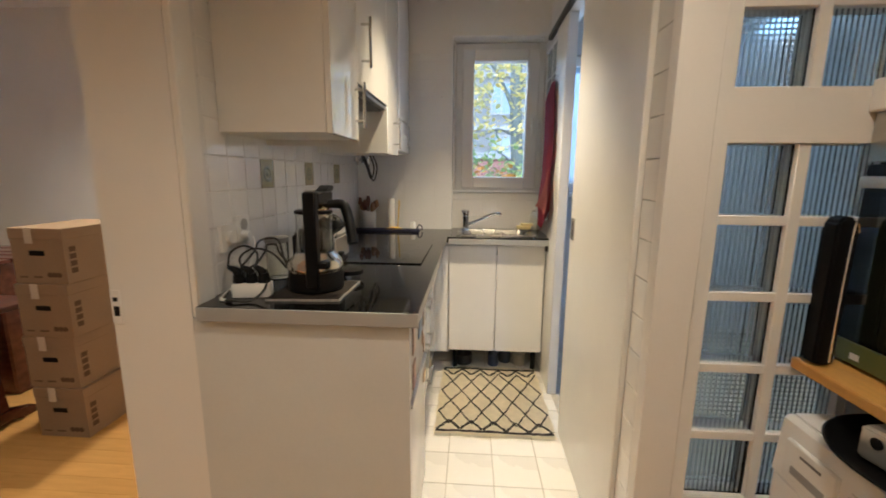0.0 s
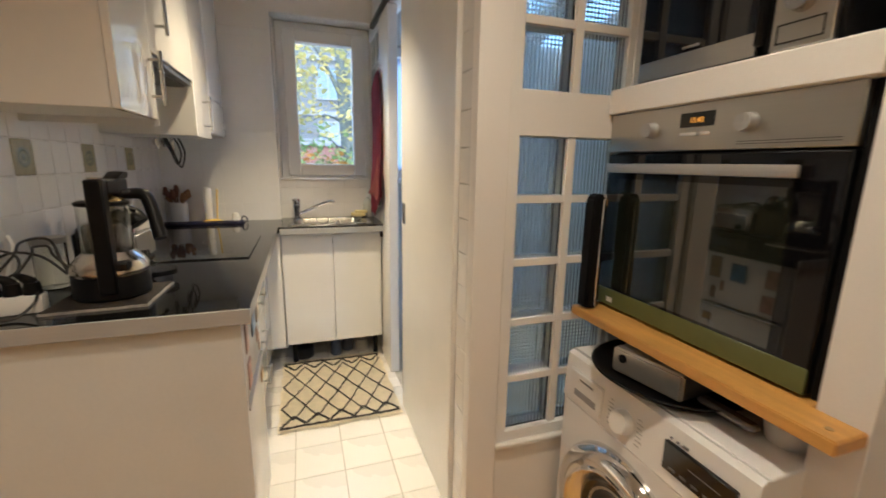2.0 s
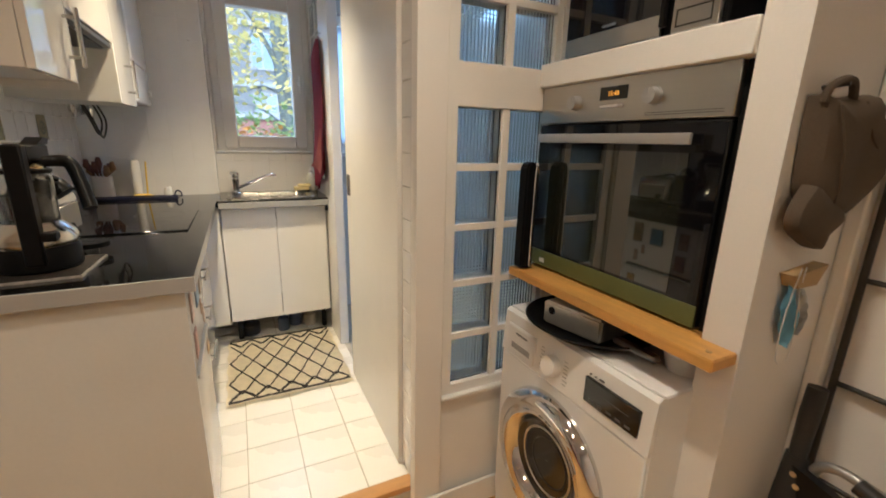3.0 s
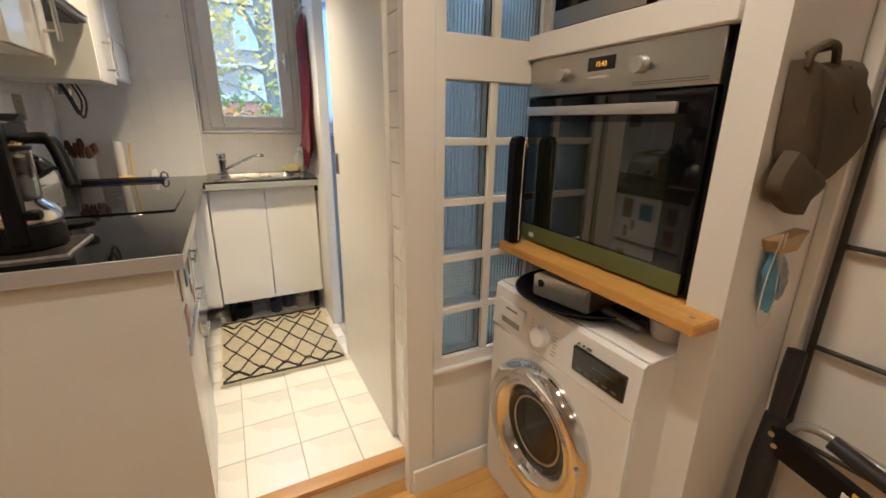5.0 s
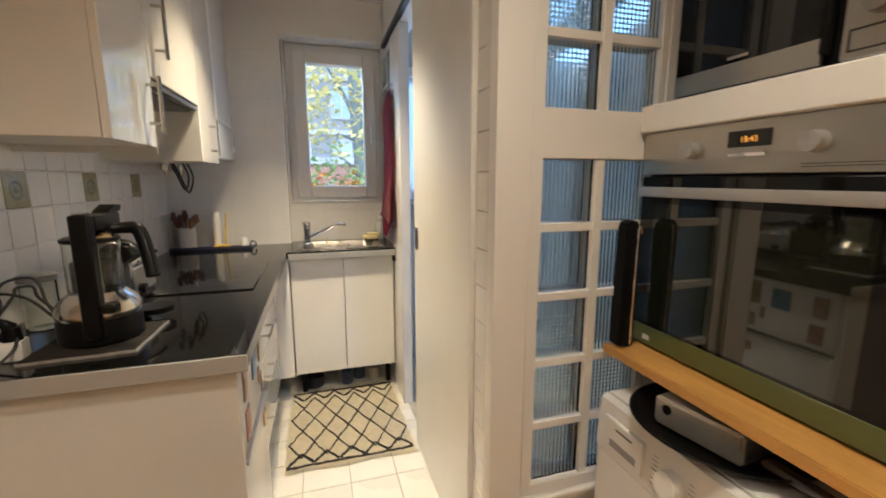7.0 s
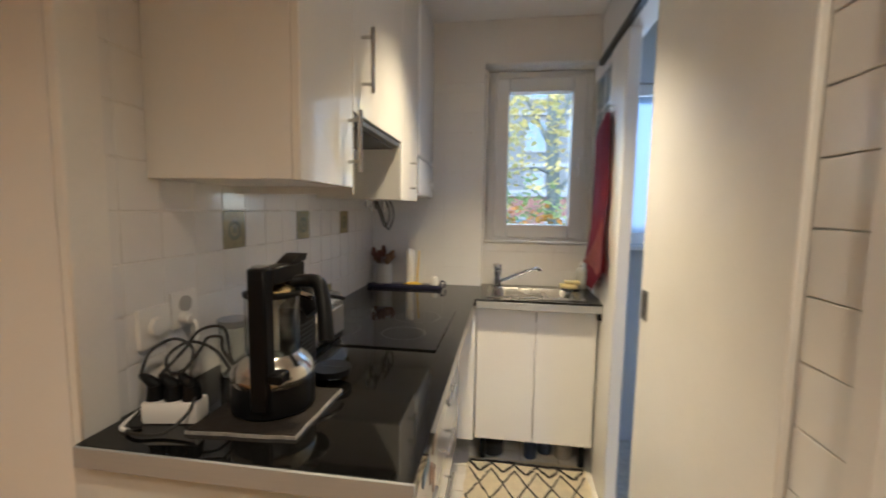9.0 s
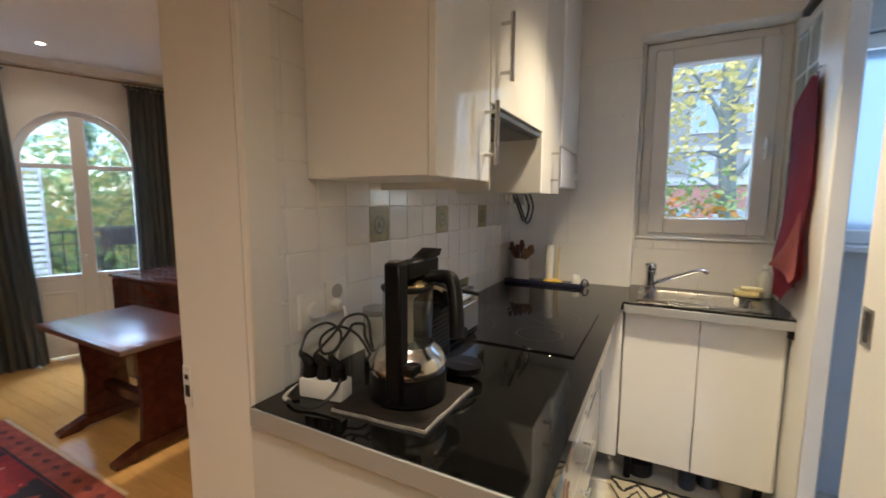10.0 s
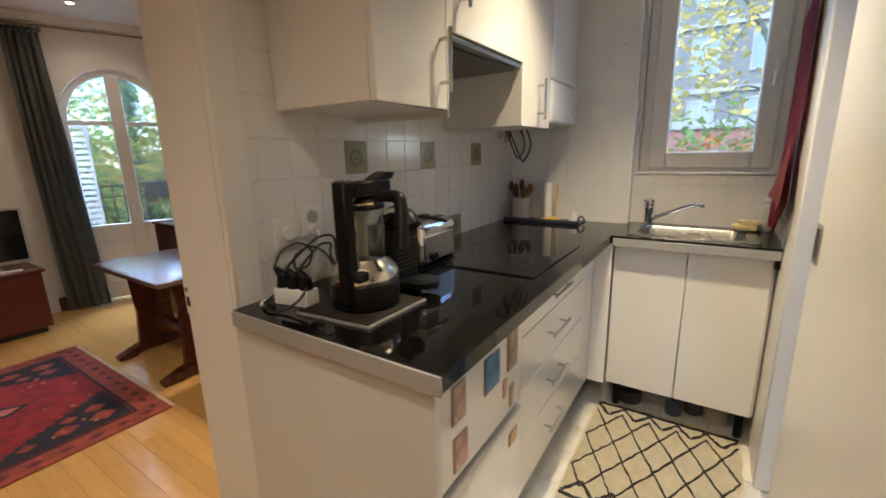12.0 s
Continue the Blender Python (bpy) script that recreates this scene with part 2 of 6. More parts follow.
def tube(bm, pts, r, seg=8):
    """A round tube along points."""
    pts = [Vector(p) for p in pts]
    rings = []
    side = None
    for i, p in enumerate(pts):
        t = (pts[min(i + 1, len(pts) - 1)] - pts[max(i - 1, 0)]).normalized()
        ref = side if side is not None else (Vector((0, 0, 1)) if abs(t.z) < 0.9 else Vector((1, 0, 0)))
        u = (ref - t * ref.dot(t)).normalized()
        side = u
        v = t.cross(u)
        rr = r[i] if isinstance(r, (list, tuple)) else r
        rings.append([bm.verts.new(p + rr * (math.cos(2 * math.pi * k / seg) * u + math.sin(2 * math.pi * k / seg) * v)) for k in range(seg)])
    for a, b in zip(rings, rings[1:]):
        for k in range(seg):
            bm.faces.new((a[k], a[(k + 1) % seg], b[(k + 1) % seg], b[k]))
    bm.faces.new(rings[0][::-1])
    bm.faces.new(rings[-1])
    return bm


def spline(pts, n=6):
    """Smooth points through the given ones."""
    pts = [Vector(p) for p in pts]
    out = []
    for i in range(len(pts) - 1):
        p0, p1, p2, p3 = pts[max(i - 1, 0)], pts[i], pts[i + 1], pts[min(i + 2, len(pts) - 1)]
        for k in range(n):
            t = k / n
            out.append(0.5 * (2 * p1 + (p2 - p0) * t + (2 * p0 - 5 * p1 + 4 * p2 - p3) * t * t + (3 * p1 - p0 - 3 * p2 + p3) * t ** 3))
    return out + [pts[-1]]


def lathe(bm, profile, cx, cy, seg=28):
    """A turned shape from (radius, z) pairs."""
    rings = [[bm.verts.new((cx + r * math.cos(2 * math.pi * k / seg), cy + r * math.sin(2 * math.pi * k / seg), z)) for k in range(seg)] for r, z in profile]
    for a, b in zip(rings, rings[1:]):
        for k in range(seg):
            bm.faces.new((a[k], a[(k + 1) % seg], b[(k + 1) % seg], b[k]))
    if profile[0][0] > 1e-4:
        bm.faces.new(rings[0][::-1])
    if profile[-1][0] > 1e-4:
        bm.faces.new(rings[-1])
    return bm


def prism(bm, outline, axis, a, b):
    """Extrudes a closed outline of 2D points along axis from a to b."""
    def at(p, d):
        return {"x": (d, p[0], p[1]), "y": (p[0], d, p[1]), "z": (p[0], p[1], d)}[axis]
    lo = [bm.verts.new(at(p, a)) for p in outline]
    hi = [bm.verts.new(at(p, b)) for p in outline]
    n = len(outline)
    bm.faces.new(lo)
    bm.faces.new(hi[::-1])
    for k in range(n):
        bm.faces.new((lo[k], hi[k], hi[(k + 1) % n], lo[(k + 1) % n]))
    bmesh.ops.recalc_face_normals(bm, faces=bm.faces)
    return bm


def shade(me, angle=40):
    for p in me.polygons:
        p.use_smooth = True
    me.set_sharp_from_angle(angle=radians(angle))


PLACE = Matrix.Identity(4)    # where a group of things is laid, before its parts are linked


def finish(name, bm, material):
    bmesh.ops.recalc_face_normals(bm, faces=bm.faces)
    me = bpy.data.meshes.new(name)
    bm.to_mesh(me)
    bm.free()
    me.materials.append(material)
    shade(me)
    return me


def structure(name, bm, material, label, category, m=None):
    bmesh.ops.transform(bm, matrix=PLACE, verts=bm.verts)
    ob = new(name, finish(name, bm, material))
    if m is not None:
        ob.matrix_world = m
    ORIGIN[ob.name] = Vector((0, 0, 0))
    return tagged(ob, label, category, kind="structure")


def thing(name, at, label, category, group=""):
    ob = new(name)
    at = PLACE @ Vector(at)
    ob.location = at
    ob.empty_display_size = 0.05
    ORIGIN[ob.name] = Vector(at)
    return tagged(ob, label, category, group)


def single(name, bm, material, label, category, group="", kind=""):
    """A thing that is one mesh, in world places."""
    ob = new(name, finish(name, bm, material))
    ORIGIN[ob.name] = Vector((0, 0, 0))
    return tagged(ob, label, category, group, kind)


def part(name, bm, material, parent, label=""):
    """One mesh under a thing or part; its places are the world's, before the thing is turned."""
    base = ORIGIN[parent.name]
    bmesh.ops.transform(bm, matrix=PLACE, verts=bm.verts)
    bmesh.ops.translate(bm, verts=bm.verts, vec=-base)
    ob = new(name, finish(name, bm, material))
    ob.parent = parent
    ORIGIN[ob.name] = base
    if label:
        ob["label"] = label
    return ob


def piece(name, me, parent, at):
    """A piece that shares its mesh."""
    ob = new(name, me)
    ob.parent = parent
    ob.location = PLACE @ Vector(at) - ORIGIN[parent.name]
    return ob


def B(*a, **k):
    return box(bmesh.new(), *a, **k)


def C(*a, **k):
    return cyl(bmesh.new(), *a, **k)


def slabs(*boxes):
    bm = bmesh.new()
    for b in boxes:
        box(bm, *b)
    return bm


def panel_with_hole(bm, axis, a, b, u0, u1, z0, z1, hu0, hu1, hz0, hz1):
    """A wall slab from a to b along axis, with a rectangular opening; u is the other level axis."""
    for p0, p1, q0, q1 in ((u0, hu0, z0, z1), (hu1, u1, z0, z1), (hu0, hu1, z0, hz0), (hu0, hu1, hz1, z1)):
        if p1 - p0 > 1e-4 and q1 - q0 > 1e-4:
            if axis == "x":
                box(bm, a, b, p0, p1, q0, q1)
            else:
                box(bm, p0, p1, a, b, q0, q1)
    bmesh.ops.remove_doubles(bm, verts=bm.verts, dist=1e-5)
    return bm


def text(name, words, size, m, material, parent):
    cu = bpy.data.curves.new(name, "FONT")
    cu.body, cu.size, cu.extrude, cu.align_x = words, size, 0.0005, "CENTER"
    ob = new(name, cu)
    me = bpy.data.meshes.new_from_object(ob)
    bpy.data.objects.remove(ob)
    me.materials.clear()
    me.materials.append(material)
    ob = new(name, me)
    ob.parent = parent
    ob.matrix_local = Matrix.Translation(-ORIGIN[parent.name]) @ PLACE @ m
    ORIGIN[ob.name] = ORIGIN[parent.name]
    return ob

# ---- the setting ----
FL = -0.11      # wooden floor; the tiled kitchen floor is at 0
HALL, KIT = 2.46, 2.31   # ceilings


# kitchen side wall with its pier towards the hall
bm = slabs((-0.876, -0.64, 1.265, 3.25, FL, HALL))
wall_west = structure("wall_west", bm, M_WALL, "cream white plastered wall between kitchen and living room", "wall")
bm = B(-0.64, -0.618, 1.2655, 1.345, 0.84, HALL, bevel=0.004)
structure("trim_pier", bm, M_TRIM, "white painted rounded corner strip beside the worktop", "trim")
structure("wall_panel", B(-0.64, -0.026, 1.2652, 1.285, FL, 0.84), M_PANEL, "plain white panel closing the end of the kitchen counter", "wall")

# wall with the kitchen window: set back over the sink
bm = slabs((-0.64, 0.0, 2.975, 3.25, -0.1, KIT), (0.0, 0.62, 2.975, 3.25, 2.085, KIT))
box(bm, 0.0, 0.62, 3.062, 3.25, -0.1, 1.13)
box(bm, 0.0, 0.02, 3.062, 3.25, 1.13, 2.085)
box(bm, 0.60, 0.62, 3.062, 3.25, 1.13, 2.085)
box(bm, -0.876, -0.64, 3.25, 3.4, -0.1, HALL)
wall_north = structure("wall_north", bm, M_GROUT, "cream tiled kitchen wall round the window", "wall")
structure("trim_corner", B(-0.004, 0.006, 2.966, 2.976, 0.88, 2.085), M_PVC, "narrow white corner strip beside the window", "trim")
structure("wall_north_top", slabs((-0.628, -0.0, 2.966, 2.9745, 1.99, KIT), (0.001, 0.60, 2.966, 2.9745, 2.087, KIT)), M_WALL, "plain painted wall above the tiles", "wall")

# partition to the bathroom: post, lintel, sliding door pocket
structure("wall_east_lintel", slabs((0.60, 0.68, 1.364, 2.975, 2.035, KIT), (0.599, 0.68, 1.363, 1.42, -0.1, 2.035)), M_WALL, "white wall over the sliding door", "wall")
structure("trim_post", B(0.592, 0.645, 2.44, 2.70, 0.0, 2.035, bevel=0.004), M_TRIM, "white painted door post beside the sink", "trim")
structure("trim_track", B(0.576, 0.5995, 1.37, 2.90, 2.036, 2.06), M_IRON, "dark sliding door track under the lintel", "trim")
bm = slabs((0.60, 0.66, 2.70, 3.062, -0.1, 0.95), (0.60, 0.66, 2.70, 2.975, 2.0, 2.035), (0.60, 0.66, 2.975, 3.062, 2.0, KIT))
structure("wall_east_sink", bm, M_WALL, "white wall under the small glass-block light", "wall")

# tiled end of the bathroom partition
strip = structure("wall_east_end", B(0.603, 0.68, 1.242, 1.362, -0.0, KIT), M_GROUT, "narrow wall end faced with white tiles", "wall")

HALL_PLACE = Matrix.Translation((-0.0045, -0.004, -0.04)) @ Matrix.Scale(1.033, 4)   # the hall side
FLH = -0.0678     # wooden floor, in the hall side's own measure
PLACE = HALL_PLACE
# wall with the glass-block panel
GX0, GX1, GZ0, GZ1 = 0.693, 1.045, 0.434, 1.316
structure("wall_hall_post", B(0.5635, 0.650, 1.160, 1.2, FL, HALL), M_WALL, "white painted post at the kitchen opening", "wall")
wall_block = structure("wall_glass_block", B(0.650, 1.55, 1.176, 1.26, FL, GZ0), M_WALL, "white painted wall under a glass-block panel", "wall")
structure("wall_block_jamb", B(0.650, GX0, 1.176, 1.26, GZ0, HALL), M_WALL, "white painted strip beside the glass blocks", "wall")
structure("wall_block_band", B(GX0, 1.55, 1.176, 1.26, GZ1, 1.430), M_WALL, "white painted band between two glass-block panels", "wall")
structure("wall_block_head", B(GX0, 1.55, 1.176, 1.26, 1.99, HALL), M_WALL, "white painted wall over the glass blocks", "wall")
structure("wall_block_side", slabs((GX1, 1.55, 1.176, 1.26, GZ0, GZ1), (GX1, 1.55, 1.176, 1.26, 1.430, 1.99)), M_WALL, "white wall behind the oven niche", "wall")
structure("trim_post_bead", B(0.650, 0.657, 1.164, 1.1755, FL, HALL, bevel=0.002), M_TRIM, "white bead along the painted post", "trim")
structure("trim_ledge", B(0.657, 0.95, 1.156, 1.1755, 0.388, 0.404, bevel=0.004), M_TRIM, "narrow white ledge under the glass blocks", "trim")
structure("baseboard_hall", B(0.576, 0.95, 1.148, 1.1595, FL, 0.03, bevel=0.003), M_TRIM, "white baseboard under the glass-block wall", "baseboard")
PLACE = Matrix.Identity(4)
structure("trim_step", B(-0.03, 0.60, 1.272, 1.29, FL, -0.021), M_TRIM, "white riser of the step into the kitchen", "trim")
structure("trim_threshold", B(-0.03, 0.602, 1.255, 1.312, -0.021, 0.004, bevel=0.006, seg=2), M_SILL, "oak nosing on the step into the kitchen", "trim")

PLACE = HALL_PLACE
# niche for oven and microwave, with the wall end beside it
structure("wall_niche_end", B(0.98, 1.30, 0.50, 0.577, FL, HALL), M_WALL, "white wall end beside the oven niche", "wall")
structure("wall_niche_side", B(1.30, 1.60, 0.54, 0.577, FL, HALL), M_WALL, "white inner side of the oven niche", "wall")
structure("wall_niche_back", B(1.58, 1.60, 0.577, 1.176, FL, HALL), M_WALL, "white back of the oven niche", "wall")
structure("trim_niche_shelf", B(0.97, 1.58, 0.5775, 1.1755, 1.380, 1.446, bevel=0.003), M_WALL, "thick white shelf over the oven", "shelf")
structure("wall_hall_east", B(1.30, 1.40, -1.6, 0.4995, FL, HALL), M_WALL, "white hall wall behind the black rack", "wall")
structure("trim_corner_hall", B(1.262, 1.2995, 0.47, 0.4995, FL, HALL, bevel=0.004), M_TRIM, "white painted corner batten", "trim")
PLACE = Matrix.Identity(4)
structure("wall_hall_south", B(-4.7, 1.40, -1.7, -1.6, FL, HALL), M_WALL, "cream wall at the hall's far end", "wall")

# living room
structure("wall_living_north", B(-4.5, -0.64, 3.4, 3.5, FL, HALL), M_WALL, "pale wall of the living room", "wall")
structure("wall_living_west", B(-4.76, -4.64, -1.6, 1.93, FL, HALL), M_WALL, "pale wall behind the television", "wall")
BAY = pose(-4.64, 1.88, 0, 0, 0, 70)    # x along the bay wall, -y into the room
UC, HW, SPR = 0.655, 0.425, 1.60
bm = bmesh.new()
box(bm, -0.1, UC - HW, 0, 0.2, FL, HALL)
box(bm, UC + HW, 2.0, 0, 0.2, FL, HALL)
N = 18
arch = [(UC - HW * math.cos(math.pi * k / N), SPR + 0.47 * math.sin(math.pi * k / N)) for k in range(N + 1)]
for (a0, c0), (a1, c1) in zip(arch, arch[1:]):
    vs = [[bm.verts.new((u, d, z)) for u, z in ((a0, c0), (a1, c1), (a1, HALL), (a0, HALL))] for d in (0, 0.2)]
    bm.faces.new(vs[0])
    bm.faces.new(vs[1][::-1])
    bm.faces.new((vs[0][0], vs[1][0], vs[1][1], vs[0][1]))
structure("wall_bay", bm, M_WALL, "pale wall with an arched balcony door", "wall", BAY)
structure("baseboard_bay", slabs((-0.05, UC - HW, -0.015, -0.0005, FL, 0.02), (UC + HW, 1.6, -0.015, -0.0005, FL, 0.02)), mat("brown skirting", (0.12, 0.05, 0.03), 0.4), "brown wooden baseboard", "baseboard", BAY)

# ceilings and floors
structure("ceiling_kitchen", B(-0.64, 1.6, 1.3, 3.25, KIT, KIT + 0.1), M_CEIL, "white kitchen ceiling", "ceiling")
structure("ceiling", B(-4.9, 1.6, -1.7, 3.5, HALL, HALL + 0.1), M_CEIL, "white ceiling of hall and living room", "ceiling")
structure("wall_kitchen_head", B(-0.64, 0.60, 1.268, 1.30, KIT, HALL), M_WALL, "white wall over the kitchen opening", "wall")
floor_kitchen = structure("floor_kitchen", B(-0.64, 0.625, 1.30, 3.0625, -0.2, -0.003), M_FGROUT, "cream tiled kitchen floor with grey joints", "floor")
floor = structure("floor", B(-4.9, 1.6, -1.7, 3.5, FL - 0.1, FL - 0.002), mat("dark joint", (0.1, 0.05, 0.02), 0.8), "honey-coloured oak strip floor", "floor")

# bathroom behind the sliding door
bm = slabs((0.68, 1.9, 3.062, 3.25, -0.1, 1.13), (0.68, 0.72, 3.062, 3.25, 1.13, 2.0), (1.45, 1.9, 3.062, 3.25, 1.13, 2.0), (0.68, 1.9, 3.062, 3.25, 2.0, KIT), (1.8, 1.9, 1.3, 3.062, -0.1, KIT))
structure("wall_bath", bm, M_BATHW, "grey bathroom wall under a frosted window", "wall")
structure("floor_bath", B(0.625, 1.9, 1.30, 3.062, -0.2, -0.004), M_FGROUT, "tiled bathroom floor", "floor")

# outside ground
structure("ground", B(-400, 400, 4.6, 500, -5.2, -5.0), M_GROUND, "street and verge below the flat", "ground")
structure("ground_west", B(-400, -6.5, -300, 4.6, -5.2, -5.0), M_GROUND, "garden below the balcony", "ground")

# ---- windows and doors ----
def bar_frame(bm, axis, d0, d1, u0, u1, z0, z1, w, bevel=0.004):
    """Four bars of width w round an opening."""
    for a0, a1, c0, c1 in ((u0, u0 + w, z0, z1), (u1 - w, u1, z0, z1), (u0 + w, u1 - w, z0, z0 + w), (u0 + w, u1 - w, z1 - w, z1)):
        if axis == "y":
            box(bm, a0, a1, d0, d1, c0, c1, bevel)
        else:
            box(bm, d0, d1, a0, a1, c0, c1, bevel)
    return bm


window_1 = thing("window_1", (0.31, 3.14, 1.13), "white plastic casement window over the sink", "window")
window_1["kind"] = "structure"
part("window_frame", bar_frame(bmesh.new(), "y", 3.10, 3.17, 0.022, 0.598, 1.132, 2.083, 0.05), M_PVC, window_1)
bm = bar_frame(bmesh.new(), "y", 3.085, 3.15, 0.062, 0.562, 1.150, 2.046, 0.078, 0.006)
sash = part("sash", bm, M_PVC, window_1)
part("pane", B(0.136, 0.488, 3.164, 3.168, 1.218, 1.992), M_CLEAR, window_1, "clear window pane").visible_shadow = False
bm = C((0.528, 3.085, 1.56), (0.528, 3.06, 1.56), 0.012)
tube(bm, spline([(0.528, 3.062, 1.50), (0.529, 3.055, 1.54), (0.528, 3.058, 1.60)], 4), 0.008)
part("handle", bm, M_WHITEP, sash, "white window handle")
for z in (1.24, 1.60, 1.96):
    part("hinge", C((0.066, 3.084, z - 0.035), (0.066, 3.084, z + 0.035), 0.006, seg=10), M_PVC, window_1)
structure("window_sill_1", B(0.004, 0.598, 3.05, 3.0995, 1.122, 1.134, bevel=0.003), M_PVC, "narrow white window sill", "window sill")

window_2 = thing("window_2", (1.08, 3.14, 1.1), "frosted bathroom window in a white frame", "window")
window_2["kind"] = "structure"
part("window_frame", bar_frame(bmesh.new(), "y", 3.10, 3.17, 0.722, 1.448, 1.132, 1.998, 0.06), M_PVC, window_2)
part("pane", B(0.78, 1.39, 3.13, 3.136, 1.19, 1.94), M_FROST, window_2, "frosted pane").visible_shadow = False
part("window_sill", B(0.70, 1.46, 2.98, 3.10, 1.105, 1.131, bevel=0.004), M_PVC, window_2)

door_1 = thing("door_1", (0.59, 1.7, 0.006), "white sliding door, half open, leading to the bathroom", "door")
door_1["kind"] = "structure"
part("door_panel", B(0.580, 0.598, 1.366, 2.078, 0.006, 2.034, bevel=0.003), M_TRIM, door_1)
bm = bar_frame(bmesh.new(), "x", 0.5765, 0.5798, 2.003, 2.056, 0.965, 1.06, 0.011, 0.001)
pull = part("door_pull", bm, M_NICKEL, door_1, "recessed steel finger pull")
part("pull_cup", B(0.5782, 0.5798, 2.014, 2.045, 0.976, 1.049), M_IRON, door_1)

balcony = new("door_2")
ORIGIN["door_2"] = Vector((0, 0, 0))
tagged(balcony, "white arched glazed balcony door, closed", "door", kind="structure")
bm = bmesh.new()
outer = [(UC - HW, FL + 0.02)] + arch + [(UC + HW, FL + 0.02)]
inner = [(UC - HW + 0.055, 0.62)] + [(UC - (HW - 0.055) * math.cos(math.pi * k / N), SPR + 0.415 * math.sin(math.pi * k / N)) for k in range(N + 1)] + [(UC + HW - 0.055, 0.62)]
for (o0, o1, i0, i1) in zip(outer, outer[1:], inner, inner[1:]):
    q = [[bm.verts.new((u, d, z)) for u, z in (o0, o1, i1, i0)] for d in (0.05, 0.11)]
    bm.faces.new(q[0])
    bm.faces.new(q[1][::-1])
    for k in range(4):
        bm.faces.new((q[0][k], q[1][k], q[1][(k + 1) % 4], q[0][(k + 1) % 4]))
part("door_frame", bm, M_PVC, balcony)
part("centre_stile", B(UC - 0.055, UC + 0.055, 0.045, 0.115, FL + 0.02, SPR + 0.43, bevel=0.006), M_PVC, balcony)
for side in (-1, 1):
    a, b = sorted((UC + side * 0.055, UC + side * (HW - 0.055)))
    part("transom", B(a, b, 0.05, 0.11, 1.575, 1.615, bevel=0.004), M_PVC, balcony)
    lower = part("lower_panel", B(a, b, 0.06, 0.10, FL + 0.02, 0.60, bevel=0.004), M_PVC, balcony)
    part("panel_moulding", bar_frame(bmesh.new(), "y", 0.048, 0.0595, a + 0.03, b - 0.03, 0.06, 0.5, 0.025, 0.004), M_PVC, lower)
    part("bottom_rail", B(a, b, 0.05, 0.11, 0.60, 0.645, bevel=0.004), M_PVC, balcony)
bm = bmesh.new()
bm.faces.new([bm.verts.new((u, 0.08, z)) for u, z in inner])
part("pane", bmesh.ops.extrude_face_region(bm, geom=bm.faces[:]) and bm, M_CLEAR, balcony, "clear glass panes").visible_shadow = False
bm = C((UC - 0.01, 0.045, 0.80), (UC - 0.01, 0.0, 0.80), 0.012)
box(bm, UC - 0.02, UC, -0.012, 0.0, 0.74, 0.82, 0.004)
part("handle", bm, M_WHITEP, balcony, "white lever handle")
balcony.matrix_world = BAY

# ---- kitchen: cupboards and counter ----
def bar_handle(parent, x, y, z0, z1, level=False, out=0.032, r=0.006):
    """A round bar handle with two studs, on a front that faces +x; level: runs along y from z0 to z1 at height y."""
    bm = bmesh.new()
    if level:
        cyl(bm, (x + out, z0, y), (x + out, z1, y), r, seg=12)
        for v in (z0 + 0.025, z1 - 0.025):
            cyl(bm, (x, v, y), (x + out, v, y), r * 0.8, seg=10)
    else:
        cyl(bm, (x + out, y, z0), (x + out, y, z1), r, seg=12)
        for v in (z0 + 0.025, z1 - 0.025):
            cyl(bm, (x, y, v), (x + out, y, v), r * 0.8, seg=10)
    return part("handle", bm, M_NICKEL, parent, "satin steel bar handle")


UX = -0.276    # face of the wall cupboards
wall_cup = thing("wall_cabinet", (-0.45, 1.58, 1.362), "white high-gloss wall cabinet with steel bar handles", "cabinet", "kitchen wall cabinets")
part("body", B(-0.6245, UX - 0.019, 1.440, 1.728, 1.362, KIT - 0.001, bevel=0.0015), M_SATIN, wall_cup)
d = part("door", B(UX - 0.0185, UX, 1.440, 1.726, 1.360, 1.985, bevel=0.002), M_GLOSS, wall_cup)
bar_handle(d, UX, 1.695, 1.40, 1.555)
d = part("door", B(UX - 0.0185, UX, 1.440, 1.726, 1.988, KIT - 0.003, bevel=0.002), M_GLOSS, wall_cup)

hood_cab = thing("hood_cabinet", (-0.45, 1.99, 1.342), "white wall cabinet with a recessed grey cooker hood", "cabinet", "kitchen wall cabinets")
part("body", B(-0.6245, UX - 0.019, 1.731, 2.262, 1.60, KIT - 0.001, bevel=0.0015), M_SATIN, hood_cab)
d = part("door", B(UX - 0.0185, UX, 1.729, 2.262, 1.562, KIT - 0.003, bevel=0.002), M_GLOSS, hood_cab)
bar_handle(d, UX, 1.80, 1.625, 1.80)
part("side_panel", B(-0.6245, UX, 2.246, 2.263, 1.342, 1.56), M_SATIN, hood_cab)
part("side_panel", B(-0.6245, UX, 1.7312, 1.7345, 1.342, 1.56), M_SATIN, hood_cab)
hood = part("hood", slabs((-0.6245, UX - 0.03, 1.735, 2.242, 1.535, 1.5995)), M_HOOD, hood_cab, "grey metal cooker hood")
part("hood_visor", B(UX - 0.029, UX - 0.004, 1.735, 2.242, 1.54, 1.556, bevel=0.002), M_HOOD, hood_cab)

